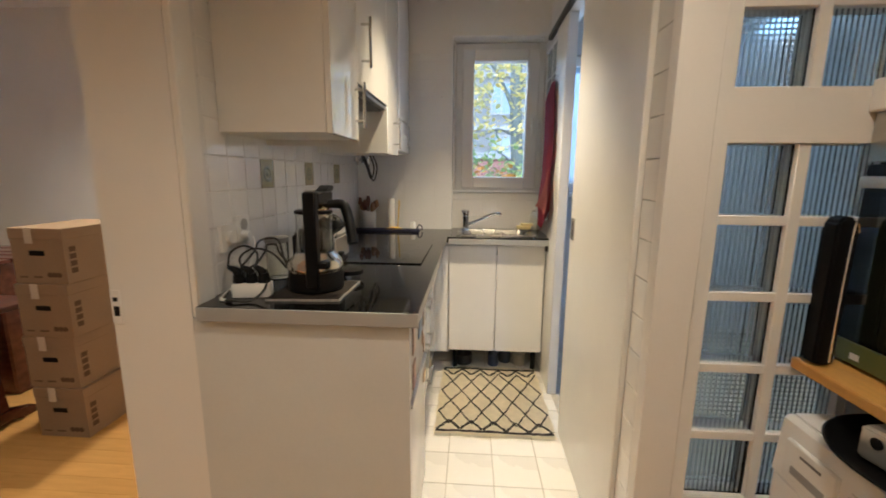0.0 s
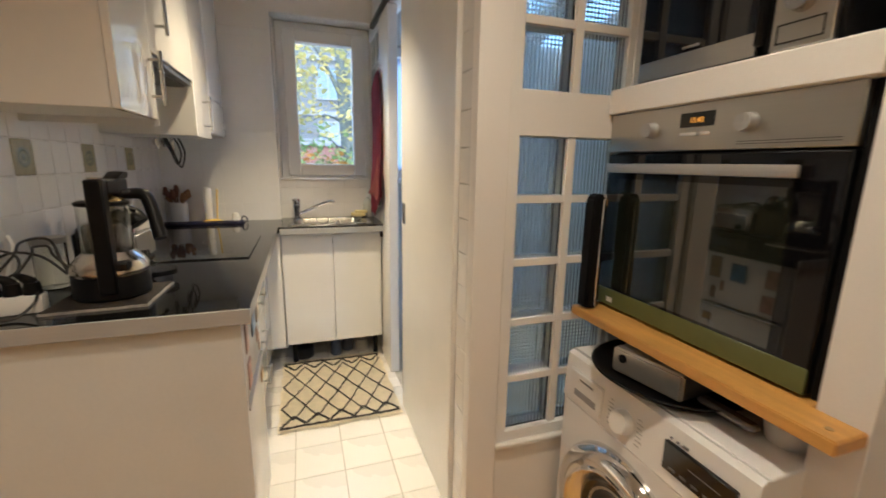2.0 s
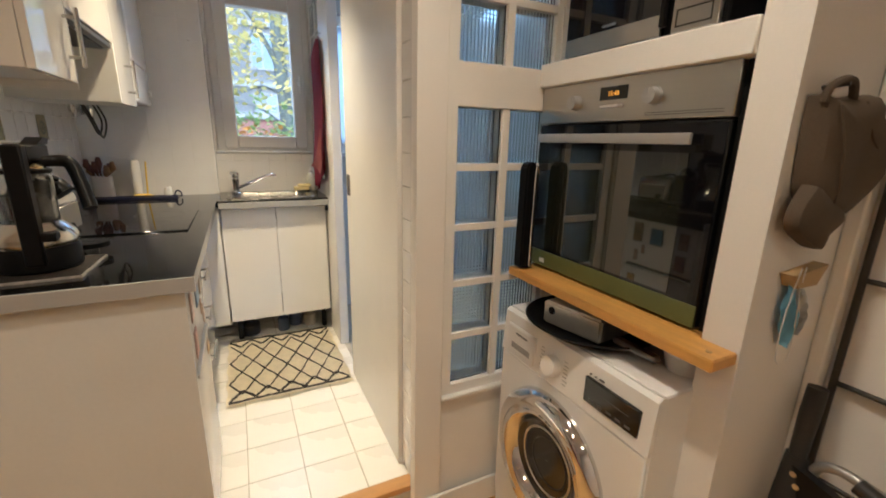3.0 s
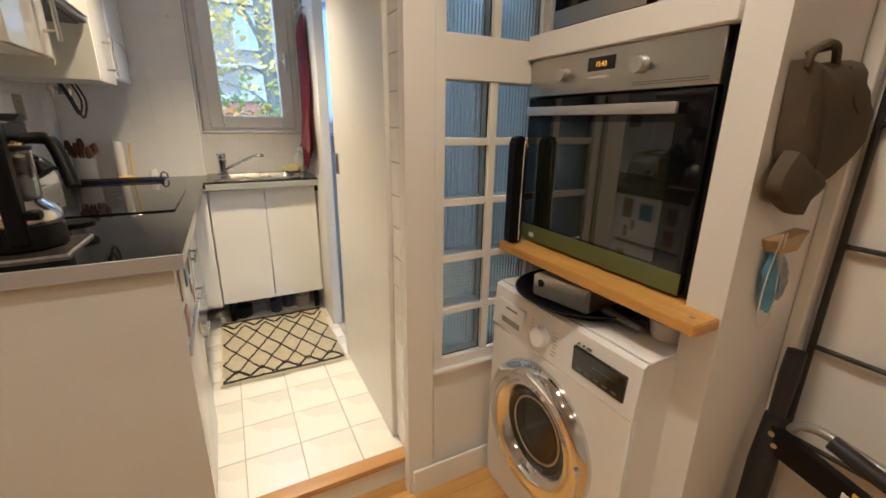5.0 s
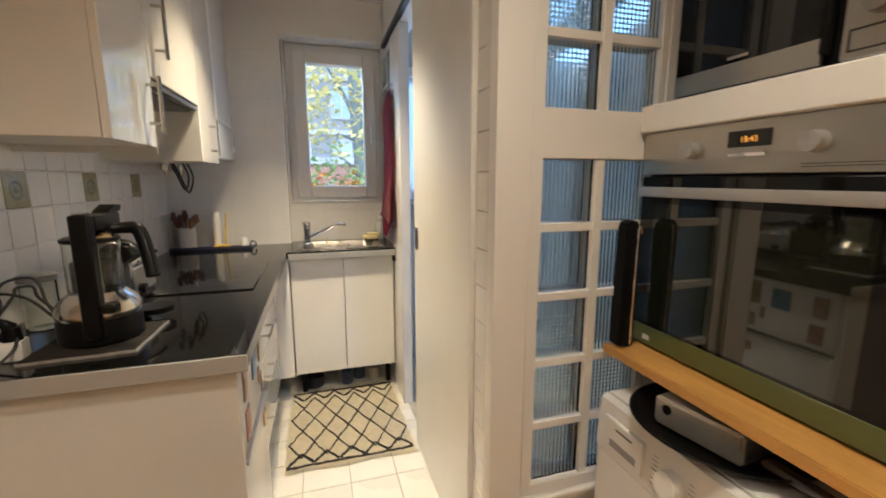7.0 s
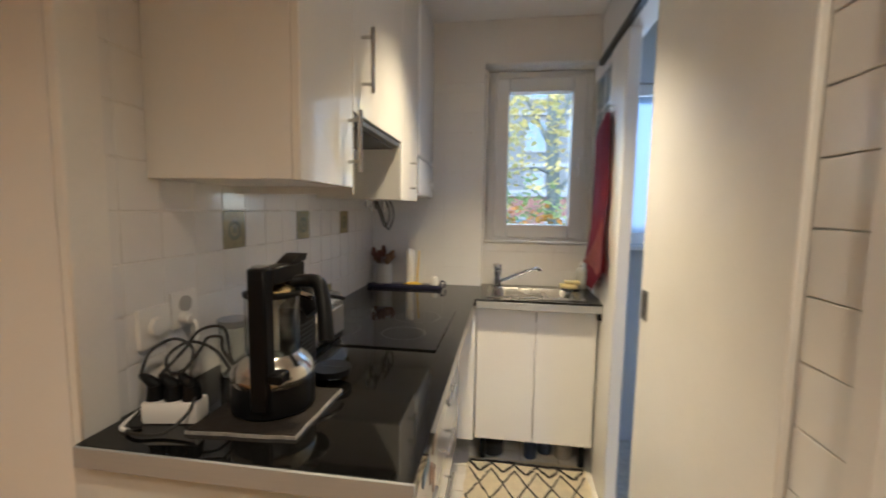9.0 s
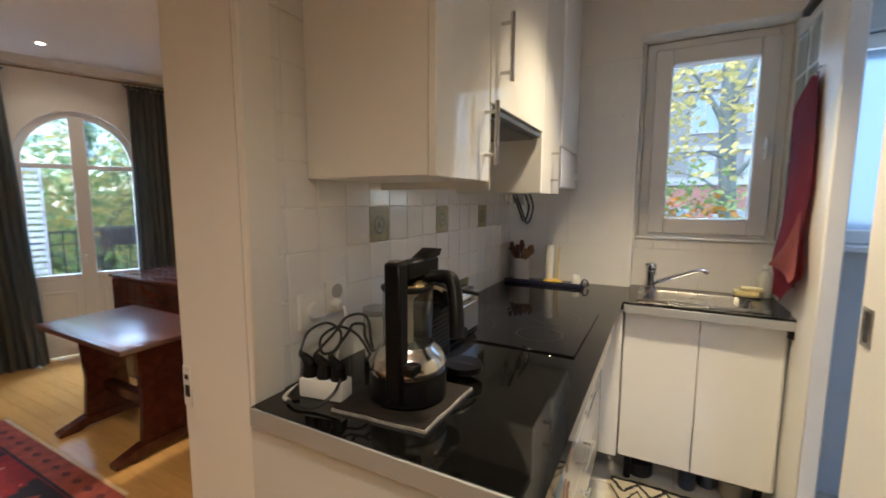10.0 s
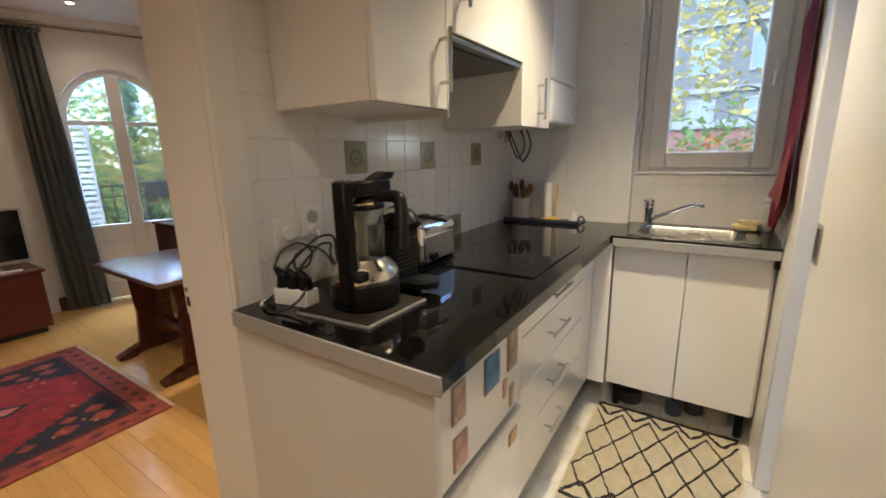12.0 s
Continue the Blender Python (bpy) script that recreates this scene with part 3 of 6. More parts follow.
tall_cab = thing("wall_cabinet", (-0.45, 2.41, 1.342), "narrow white high-gloss wall cabinet beside the hood", "cabinet", "kitchen wall cabinets")
part("body", B(-0.6245, UX - 0.019, 2.265, 2.555, 1.342, KIT - 0.001, bevel=0.0015), M_SATIN, tall_cab)
d = part("door", B(UX - 0.0185, UX, 2.264, 2.556, 1.340, KIT - 0.003, bevel=0.002), M_GLOSS, tall_cab)
bar_handle(d, UX, 2.41, 1.37, 1.525)

boiler = thing("water_heater", (-0.45, 2.76, 1.37), "white enamelled wall-hung boiler in the corner", "boiler")
part("casing", B(-0.6245, -0.272, 2.575, 2.955, 1.55, KIT - 0.03, bevel=0.018, seg=3), M_ENAMEL, boiler)
part("lower_cover", B(-0.6245, -0.272, 2.575, 2.955, 1.368, 1.546, bevel=0.014, seg=3), M_ENAMEL, boiler)
part("control_knob", C((-0.272, 2.90, 1.43), (-0.262, 2.90, 1.43), 0.016), M_WHITEP, boiler)
for k, (y, dx) in enumerate(((2.60, 0.0), (2.66, 0.02), (2.74, -0.03), (2.84, 0.01))):
    bm = bmesh.new()
    cyl(bm, (-0.53 + dx, y, 1.37), (-0.53 + dx, y, 1.31 - 0.008 * k), 0.009, seg=10)
    cyl(bm, (-0.53 + dx, y, 1.335), (-0.53 + dx, y, 1.315), 0.014, seg=6)
    part("pipe_stub", bm, M_NICKEL, boiler)
for y, w, low in ((2.58, 0.16, 1.215), (2.62, 0.2, 1.20)):
    part("cable", tube(bmesh.new(), spline([(-0.50, y, 1.368), (-0.47, y + 0.02, 1.28), (-0.46, y + w / 2, low), (-0.46, y + w, 1.28), (-0.49, y + w, 1.368)], 6), 0.0045, 6), M_RUBBER, boiler, "thin grey cable loop")

# counter
bm = bmesh.new()
top = thing("worktop", (-0.3, 2.0, 0.842), "black polished worktop with an aluminium front edge", "worktop")
prism(bm, [(0.0, 1.252), (0.0, 2.628), (0.592, 2.628), (0.592, 2.7), (0.5995, 2.7), (0.5995, 3.06), (0.0995, 3.06), (0.0995, 2.945), (0.5, 2.945), (0.5, 2.6995), (0.07, 2.6995), (0.07, 2.945), (0.0990, 2.945), (0.0990, 3.06),
           (0.001, 3.06), (0.001, 2.974), (-0.6245, 2.974), (-0.6245, 1.346), (-0.6165, 1.346), (-0.6165, 1.252)], "z", 0.842, 0.878)
part("slab", bm, M_BLACKTOP, top)
part("edge_strip", B(-0.6165, 0.002, 1.2455, 1.2515, 0.838, 0.877, bevel=0.001), M_EDGE, top, "aluminium edge strip")
part("edge_strip", B(0.0065, 0.5905, 2.6215, 2.6275, 0.834, 0.868, bevel=0.001), M_EDGE, top, "aluminium edge strip")
part("end_cap", B(0.575, 0.5905, 2.6285, 2.66, 0.80, 0.8415), M_BLACK, top)

hob = thing("hob", (-0.33, 2.1, 0.8785), "black glass induction hob flush in the worktop", "hob")
part("glass_plate", B(-0.585, -0.064, 1.85, 2.36, 0.8785, 0.8835, bevel=0.0015), M_GLASSBLK, hob)
M_RING = mat("grey printed ring", (0.045, 0.045, 0.045), 0.3)
for cx, cy, r in ((-0.20, 2.0, 0.072), (-0.20, 2.22, 0.09), (-0.45, 2.0, 0.09), (-0.45, 2.23, 0.072)):
    bm = bmesh.new()
    seg = 48
    va = [[bm.verts.new((cx + q * math.cos(2 * math.pi * k / seg), cy + q * math.sin(2 * math.pi * k / seg), 0.8838)) for k in range(seg)] for q in (r, r + 0.0022)]
    for k in range(seg):
        bm.faces.new((va[0][k], va[0][(k + 1) % seg], va[1][(k + 1) % seg], va[1][k]))
    part("cooking_zone", bm, M_RING, hob, "thin grey cooking-zone ring")

# undercounter fridge
FX = -0.028
fridge = thing("fridge", (-0.33, 1.48, 0.0), "white undercounter fridge covered with small magnets", "fridge")
part("body", B(-0.60, FX - 0.045, 1.287, 1.682, 0.0, 0.836), M_SATIN, fridge)
d = part("door", B(FX - 0.043, FX, 1.288, 1.682, 0.59, 0.836, bevel=0.006, seg=2), M_ENAMEL, fridge)
d2 = part("freezer_door", B(FX - 0.043, FX, 1.288, 1.682, 0.06, 0.574, bevel=0.006, seg=2), M_ENAMEL, fridge)
part("grip_rail", B(FX - 0.02, FX + 0.006, 1.30, 1.675, 0.566, 0.577, bevel=0.002), M_ALU, d2)
MAGS = ((1.325, 0.722, 0.052, 0.085, (0.5, 0.33, 0.27)), (1.328, 0.612, 0.055, 0.08, (0.5, 0.28, 0.24)), (1.462, 0.715, 0.075, 0.088, (0.06, 0.2, 0.42)), (1.585, 0.715, 0.058, 0.105, (0.3, 0.22, 0.13)), (1.56, 0.655, 0.02, 0.05, (0.5, 0.3, 0.2)), (1.60, 0.61, 0.025, 0.06, (0.5, 0.35, 0.25)), (1.60, 0.49, 0.05, 0.04, (0.55, 0.35, 0.15)))
for y, z, w, h, c in MAGS:
    mg = thing("fridge_magnet", (FX, y + w / 2, z), "small picture magnet stuck to the fridge door", "magnet", "fridge magnets")
    part("backing", B(FX + 0.0005, FX + 0.004, y, y + w, z, z + h, bevel=0.001), mat("magnet rim", tuple(0.5 * q + 0.12 for q in c), 0.5), mg)
    part("picture", B(FX + 0.0042, FX + 0.005, y + 0.006, y + w - 0.006, z + 0.006, z + h - 0.006), mat("magnet print", c, 0.3, vary=0.6, scale=28), mg)

# drawer unit
DX = -0.075
drawers = thing("drawer_unit", (-0.33, 2.1, 0.15), "white high-gloss drawer unit with four steel handles", "drawers")
part("carcass", B(-0.60, DX - 0.02, 1.69, 2.50, 0.15, 0.838), M_SATIN, drawers)
for z0, z1, hz in ((0.708, 0.836, 0.775), (0.532, 0.705, 0.635), (0.355, 0.529, 0.455), (0.152, 0.352, 0.27)):
    d = part("drawer_front", B(DX - 0.019, DX, 1.692, 2.498, z0, z1, bevel=0.002), M_GLOSS, drawers)
    bar_handle(d, DX, hz, 2.01, 2.19, level=True)
part("plinth_leg", C((-0.15, 1.76, 0), (-0.15, 1.76, 0.15), 0.018), M_BLACK, drawers)
part("plinth_leg", C((-0.15, 2.44, 0), (-0.15, 2.44, 0.15), 0.018), M_BLACK, drawers)
filler = thing("corner_panel", (-0.03, 2.6, 0.15), "white corner filler panel between the counters", "panel")
part("panel", slabs((DX - 0.019, DX - 0.001, 2.502, 2.664, 0.15, 0.838), (DX, 0.004, 2.648, 2.664, 0.15, 0.838)), M_GLOSS, filler)
part("knob", C((DX, 2.58, 0.79), (DX + 0.012, 2.58, 0.79), 0.009), M_NICKEL, filler)

# sink unit
sinkcab = thing("sink_cabinet", (0.3, 2.85, 0.15), "white base cabinet with two plain doors under the sink", "cabinet")
part("carcass", slabs((0.008, 0.024, 2.684, 3.05, 0.15, 0.828), (0.57, 0.588, 2.684, 3.05, 0.15, 0.828), (0.024, 0.57, 2.684, 3.05, 0.15, 0.168)), M_SATIN, sinkcab)
part("door", B(0.010, 0.2945, 2.664, 2.683, 0.154, 0.827, bevel=0.002), M_GLOSS, sinkcab)
part("door", B(0.2975, 0.578, 2.664, 2.683, 0.154, 0.827, bevel=0.002), M_GLOSS, sinkcab)
for x in (0.05, 0.55):
    part("leg", C((x, 2.74, 0), (x, 2.74, 0.15), 0.016), M_BLACK, sinkcab)

sink = thing("sink", (0.30, 2.86, 0.70), "stainless steel inset sink with a shallow bowl", "sink")
SX0, SX1, SY0, SY1 = 0.05, 0.535, 2.675, 3.005
bm = bmesh.new()
def loop(x0, x1, y0, y1, z, r, n=5):
    out = []
    for cx, cy, a in ((x1 - r, y1 - r, 0), (x0 + r, y1 - r, 90), (x0 + r, y0 + r, 180), (x1 - r, y0 + r, 270)):
        for k in range(n + 1):
            t = radians(a + 90 * k / n)
            out.append(bm.verts.new((cx + r * math.cos(t), cy + r * math.sin(t), z)))
    return out
rings = [loop(SX0, SX1, SY0, SY1, 0.8785, 0.02), loop(SX0 + 0.002, SX1 - 0.002, SY0 + 0.002, SY1 - 0.002, 0.884, 0.02), loop(SX0 + 0.03, SX1 - 0.045, SY0 + 0.03, SY1 - 0.065, 0.884, 0.05), loop(SX0 + 0.036, SX1 - 0.051, SY0 + 0.036, SY1 - 0.071, 0.878, 0.048), loop(SX0 + 0.055, SX1 - 0.07, SY0 + 0.055, SY1 - 0.09, 0.76, 0.045), loop(SX0 + 0.08, SX1 - 0.1, SY0 + 0.08, SY1 - 0.11, 0.745, 0.03)]
for a, b in zip(rings, rings[1:]):
    n = len(a)
    for k in range(n):
        bm.faces.new((a[k], a[(k + 1) % n], b[(k + 1) % n], b[k]))
bm.faces.new(rings[-1])
part("bowl", bm, mat("worn sink steel", (0.3, 0.29, 0.27), 0.27, 1.0, vary=0.08, scale=12, bump=0.03), sink)
bm = bmesh.new()
for k in range(4):
    box(bm, 0.268 + 0.016 * k, 0.277 + 0.016 * k, 2.9305, 2.9335, 0.838, 0.860)
part("overflow_slots", bm, M_BLACK, sink)
part("drain", C((0.28, 2.83, 0.7455), (0.28, 2.83, 0.748), 0.032), M_CHROME, sink)

tap = thing("mixer_tap", (0.10, 2.972, 0.884), "chrome single-lever mixer tap on the sink rim", "tap")
bm = bmesh.new()
lathe(bm, [(0.026, 0.884), (0.026, 0.892), (0.02, 0.896), (0.021, 0.95), (0.024, 0.955), (0.023, 0.975)], 0.10, 2.972)
part("tap_body", bm, M_CHROME, tap)
part("spout", tube(bmesh.new(), spline([(0.115, 2.965, 0.915), (0.18, 2.945, 0.945), (0.27, 2.91, 0.988), (0.315, 2.895, 0.997), (0.325, 2.892, 0.985)], 5), 0.0095, 10), M_CHROME, tap)
bm = lathe(bmesh.new(), [(0.023, 0.976), (0.025, 0.99), (0.024, 1.005), (0.012, 1.012)], 0.10, 2.972)
box(bm, 0.072, 0.097, 2.95, 2.992, 0.998, 1.01, 0.003)
part("lever", bm, M_CHROME, tap)

PLACE = HALL_PLACE

# ---- hall: oven niche, washing machine, wall end ----
OX = 0.985
oven = thing("built_in_oven", (1.25, 0.89, 0.828), "built-in oven with steel panel and black glass door", "oven")
part("case", B(1.012, 1.55, 0.60, 1.172, 0.832, 1.378), M_BLACK, oven)
part("side_trim", B(1.0, 1.0115, 0.579, 0.599, 0.829, 1.379), M_BLACK, oven)
pan_ = part("control_panel", B(OX, 1.0115, 0.600, 1.174, 1.276, 1.379, bevel=0.002), M_STEEL, oven, "brushed steel control panel")
for y in (1.025, 0.780):
    bm = C((OX - 0.022, y, 1.328), (OX - 0.0005, y, 1.328), 0.017, 0.019, 28)
    cyl(bm, (OX - 0.004, y, 1.328), (OX - 0.0002, y, 1.328), 0.0205, seg=28)
    box(bm, OX - 0.0235, OX - 0.022, y - 0.002, y + 0.002, 1.33, 1.344)
    part("knob", bm, M_ALU, pan_)
disp = part("display", B(OX - 0.0012, OX - 0.0002, 0.855, 0.942, 1.328, 1.360), M_LCD, pan_)
text("clock_digits", "15:43", 0.016, Matrix.Translation((OX - 0.002, 0.898, 1.3375)) @ Matrix(((0, 0, -1, 0), (-1, 0, 0, 0), (0, 1, 0, 0), (0, 0, 0, 1))), M_AMBER, disp)
part("button_row", B(OX - 0.003, OX - 0.0004, 0.862, 0.938, 1.309, 1.317, bevel=0.001), M_CHROME, pan_)
for z in (1.286, 1.291):
    part("engraved_line", B(OX - 0.0006, OX - 0.0001, 0.62, 0.80, z, z + 0.0012), M_IRON, pan_)
door = part("oven_door", B(0.988, 1.0115, 0.602, 1.174, 0.832, 1.272, bevel=0.003), M_BLACK, oven)
part("door_glass", B(0.9862, 0.9878, 0.606, 1.170, 0.885, 1.268), M_GLASSBLK, door, "black glass border")
part("door_window", B(0.9852, 0.9860, 0.676, 1.125, 0.892, 1.205), M_OVENGL, door, "dark reflecting oven window")
part("green_strip", B(0.9845, 0.9877, 0.604, 1.171, 0.834, 0.884, bevel=0.001), M_GREEN, door, "olive green lower band of the door")
part("energy_sticker", B(0.9838, 0.9844, 1.105, 1.128, 0.846, 0.860), M_WHITEP, door, "small white sticker")
bm = B(0.962, 0.973, 0.665, 1.156, 1.222, 1.246, bevel=0.004, seg=2)
for y in (0.69, 1.135):
    box(bm, 0.973, 0.9853, y - 0.008, y + 0.008, 1.226, 1.242)
part("door_handle", bm, M_ALU, door, "pale satin metal handle bar")

tray = thing("upright_tray", (0.945, 1.145, 0.8265), "black folded grill standing on end beside the oven", "grill")
bm = bmesh.new()
pr = [(0.903, 0.832), (0.948, 0.828), (0.952, 1.14), (0.944, 1.158), (0.920, 1.165), (0.905, 1.15)]
prism(bm, pr, "y", 1.118, 1.160)
bmesh.ops.bevel(bm, geom=bm.edges[:], offset=0.006, segments=2, affect="EDGES")
part("shell", bm, M_BLACK, tray)
part("chrome_rail", tube(bmesh.new(), spline([(0.932, 1.114, 0.84), (0.930, 1.112, 1.0), (0.932, 1.112, 1.13), (0.938, 1.113, 1.15), (0.946, 1.116, 1.13)], 5), 0.0022, 8), M_CHROME, tray)

shelf = thing("oak_shelf", (1.1, 0.86, 0.80), "oiled oak shelf board under the oven", "shelf")
bm = bmesh.new()
prism(bm, [(0.898, 0.502), (0.9785, 0.502), (0.9785, 0.579), (1.575, 0.579), (1.575, 1.174), (0.898, 1.174)], "z", 0.800, 0.826)
bmesh.ops.bevel(bm, geom=bm.edges[:], offset=0.0025, segments=2, affect="EDGES")
part("board", bm, M_OAK, shelf)
part("screw_head", C((0.93, 0.53, 0.826), (0.93, 0.53, 0.8275), 0.006, seg=12), M_TAN, shelf)

micro = thing("microwave", (1.25, 0.86, 1.4465), "black and steel microwave oven on the white shelf", "microwave")
part("case", B(1.012, 1.45, 0.66, 1.11, 1.452, 1.735, bevel=0.004), M_BLACK, micro)
d = part("door", B(1.0, 1.0115, 0.800, 1.108, 1.454, 1.733, bevel=0.002), M_GLASSBLK, micro)
part("steel_band", B(0.9985, 0.9998, 0.803, 1.106, 1.456, 1.500), M_STEEL, d, "steel lower band")
part("door_badge", B(0.9975, 0.9984, 0.93, 0.975, 1.507, 1.513), M_NICKEL, d, "small pale badge")
part("door_grip", B(0.985, 0.9995, 0.785, 0.799, 1.47, 1.72, bevel=0.003), M_BLACK, d)
cp = part("control_panel", B(0.9985, 1.0115, 0.672, 0.775, 1.454, 1.733, bevel=0.002), M_STEEL, micro, "brushed steel control panel")
for z in (1.535, 1.63):
    part("knob", C((0.978, 0.725, z), (0.9984, 0.725, z), 0.020, 0.023, 24), M_NICKEL, cp)
part("open_button", bar_frame(bmesh.new(), "x", 0.9972, 0.9984, 0.685, 0.765, 1.465, 1.500, 0.003, 0), M_IRON, cp)
for y in (0.70, 1.07):
    part("foot", C((1.05, y, 1.4465), (1.05, y, 1.452), 0.01, seg=12), M_BLACK, micro)

# washing machine
WX, WY0, WY1, WT = 0.860, 0.572, 1.128, 0.705
wm = thing("washing_machine", (1.13, 0.85, FLH), "white front-loading washing machine with a chrome porthole", "washing machine")
bm = bmesh.new()
prism(bm, [(WX + 0.012, FLH + 0.02), (WX + 0.012, 0.55), (WX + 0.022, WT - 0.012), (WX + 0.034, WT - 0.002), (1.42, WT - 0.002), (1.42, FLH + 0.02)], "y", WY0, WY1)
part("cabinet", bm, M_ENAMEL, wm)
part("lid", B(WX + 0.03, 1.42, WY0, WY1, WT - 0.0015, WT + 0.003, bevel=0.002), M_ENAMEL, wm)
bm = bmesh.new()
prism(bm, [(WX, 0.565), (WX + 0.0115, 0.565), (WX + 0.021, WT - 0.014), (WX + 0.034, WT - 0.0025), (WX + 0.022, WT + 0.001), (WX + 0.010, WT - 0.008)], "y", WY0, WY1)
fas = part("control_fascia", bm, M_ENAMEL, wm)
front = part("front_panel", B(WX + 0.001, WX + 0.0115, WY0 + 0.003, WY1 - 0.003, FLH + 0.07, 0.562, bevel=0.003), M_ENAMEL, wm)
part("kick_plate", B(WX + 0.006, WX + 0.0115, WY0 + 0.006, WY1 - 0.006, FLH + 0.012, FLH + 0.067), M_ENAMEL, wm)
bm = C((WX - 0.020, 0.886, 0.626), (WX + 0.004, 0.886, 0.622), 0.027, 0.031, 32)
part("programme_dial", bm, M_WHITEP, fas)
bm = bmesh.new()
for k in range(7):
    z = 0.588 + 0.011 * k
    box(bm, WX - 0.0012 + (z - 0.565) * 0.06, WX + 0.004, 0.832 - 0.004 * (k % 2), 0.846, z, z + 0.0022)
    box(bm, WX - 0.0012 + (z - 0.565) * 0.06, WX + 0.004, 0.925, 0.939 + 0.004 * (k % 2), z, z + 0.0022)
part("programme_marks", bm, mat("grey print", (0.4, 0.4, 0.4), 0.6), fas)["kind"] = "stuff"
lcd = part("display", B(WX - 0.0015, WX + 0.012, 0.603, 0.765, 0.592, 0.660, bevel=0.002), M_LCD, fas, "black display window")
bm = bmesh.new()
for k in range(5):
    box(bm, WX - 0.0022, WX - 0.0016, 0.622 + 0.027 * k, 0.637 + 0.027 * k, 0.602, 0.608)
box(bm, WX - 0.0022, WX - 0.0016, 0.63, 0.70, 0.632, 0.634)
part("display_marks", bm, mat("pale print", (0.12, 0.125, 0.125), 0.5), lcd)
part("panel_lettering", slabs(*[(WX + 0.003, WX + 0.0075, y, y + w, 0.667, 0.671) for y, w in ((0.752, 0.004), (0.735, 0.004), (0.712, 0.014))]), mat("dark print", (0.12, 0.12, 0.13), 0.5), fas)
dr = part("detergent_drawer", B(WX - 0.002, WX + 0.01, 0.965, 1.10, 0.575, 0.665, bevel=0.004), M_ENAMEL, fas)
# flat grey slab; the shade inside the grip is its colour
part("drawer_grip", B(WX - 0.0035, WX - 0.0018, 0.985, 1.075, 0.592, 0.612, bevel=0.0008), mat("shaded grip", (0.3, 0.3, 0.31), 0.5), dr)
part("brand_mark", slabs((WX - 0.0028, WX - 0.0019, 1.0, 1.055, 0.642, 0.648)), mat("dark print", (0.15, 0.15, 0.16), 0.5), dr, "dark unreadable lettering")


def ring_x(bm, cy, cz, prof, seg=48):
    """A ring turned round the x axis from (radius, x) pairs."""
    rr = [[bm.verts.new((x, cy + r * math.cos(2 * math.pi * k / seg), cz + r * math.sin(2 * math.pi * k / seg))) for k in range(seg)] for r, x in prof]
    for a, b in zip(rr, rr[1:]):
        for k in range(seg):
            bm.faces.new((a[k], a[(k + 1) % seg], b[(k + 1) % seg], b[k]))
    return bm


CY, CZ = 0.874, 0.315
port = part("porthole", ring_x(bmesh.new(), CY, CZ, [(0.218, WX + 0.002), (0.217, WX - 0.012), (0.208, WX - 0.026), (0.196, WX - 0.034), (0.184, WX - 0.036), (0.170, WX - 0.033), (0.160, WX - 0.030), (0.156, WX - 0.033), (0.148, WX - 0.031), (0.136, WX - 0.016), (0.130, WX - 0.004)]), M_CHROME, wm, "chrome porthole ring")
part("porthole_glass", ring_x(bmesh.new(), CY, CZ, [(0.131, WX - 0.005), (0.124, WX - 0.0085), (0.116, WX - 0.006), (0.108, WX - 0.0015), (0.08, WX - 0.0005), (0.001, WX + 0.0)]), mat("smoked porthole glass", (0.012, 0.012, 0.011), 0.1, vary=0.2), port, "dark recessed glass")
part("porthole_seal", ring_x(bmesh.new(), CY, CZ, [(0.104, WX - 0.0018), (0.102, WX - 0.004), (0.099, WX - 0.004), (0.097, WX - 0.0014)]), M_STEEL, port, "grey inner ring")
part("inner_rim", ring_x(bmesh.new(), CY - 0.012, CZ + 0.006, [(0.074, WX - 0.001), (0.073, WX - 0.0025), (0.071, WX - 0.0025), (0.070, WX - 0.001)]), M_IRON, port)
bm = B(WX - 0.040, WX - 0.028, CY - 0.204, CY - 0.188, CZ - 0.045, CZ + 0.045, bevel=0.004)
part("door_grip", bm, M_CHROME, port)
for y in (WY0 + 0.05, WY1 - 0.05):
    part("foot", C((WX + 0.07, y, FLH), (WX + 0.07, y, FLH + 0.021), 0.02, seg=14), M_BLACK, wm)

# things on the washing machine
pz = WT + 0.0035
fry = thing("frying_pan", (1.0, 0.895, pz), "black frying pan lying on the washing machine", "pan")
bm = lathe(bmesh.new(), [(0.135, pz), (0.14, pz), (0.178, pz + 0.026), (0.184, pz + 0.032), (0.188, pz + 0.03), (0.18, pz + 0.025), (0.14, pz + 0.006), (0.001, pz + 0.004)], 1.0, 0.895, 40)
part("bowl", bm, M_BLACK, fry)
part("handle", B(0.945, 0.975, 0.65, 0.775, pz + 0.02, pz + 0.036, bevel=0.006), M_HOOD, fry, "grey metal handle")
tin = thing("steel_tin", (0.98, 0.93, pz + 0.012), "shiny steel cooking tin standing in the pan", "tin")
bm = bmesh.new()
prism(bm, [(0.878, 0.965), (0.915, 0.785), (1.05, 0.80), (1.04, 0.985)], "z", pz + 0.012, pz + 0.078)
bmesh.ops.bevel(bm, geom=bm.edges[:], offset=0.006, segments=2, affect="EDGES")
part("body", bm, mat("dull tin plate", (0.6, 0.58, 0.53), 0.3, 0.8, vary=0.08, scale=20), tin)
part("grip_hole", C((0.882, 0.935, pz + 0.055), (0.892, 0.935, pz + 0.055), 0.011), M_BLACK, tin)
tub = thing("plastic_tub", (1.06, 0.615, pz), "small clear plastic food tub on the washing machine", "tub")
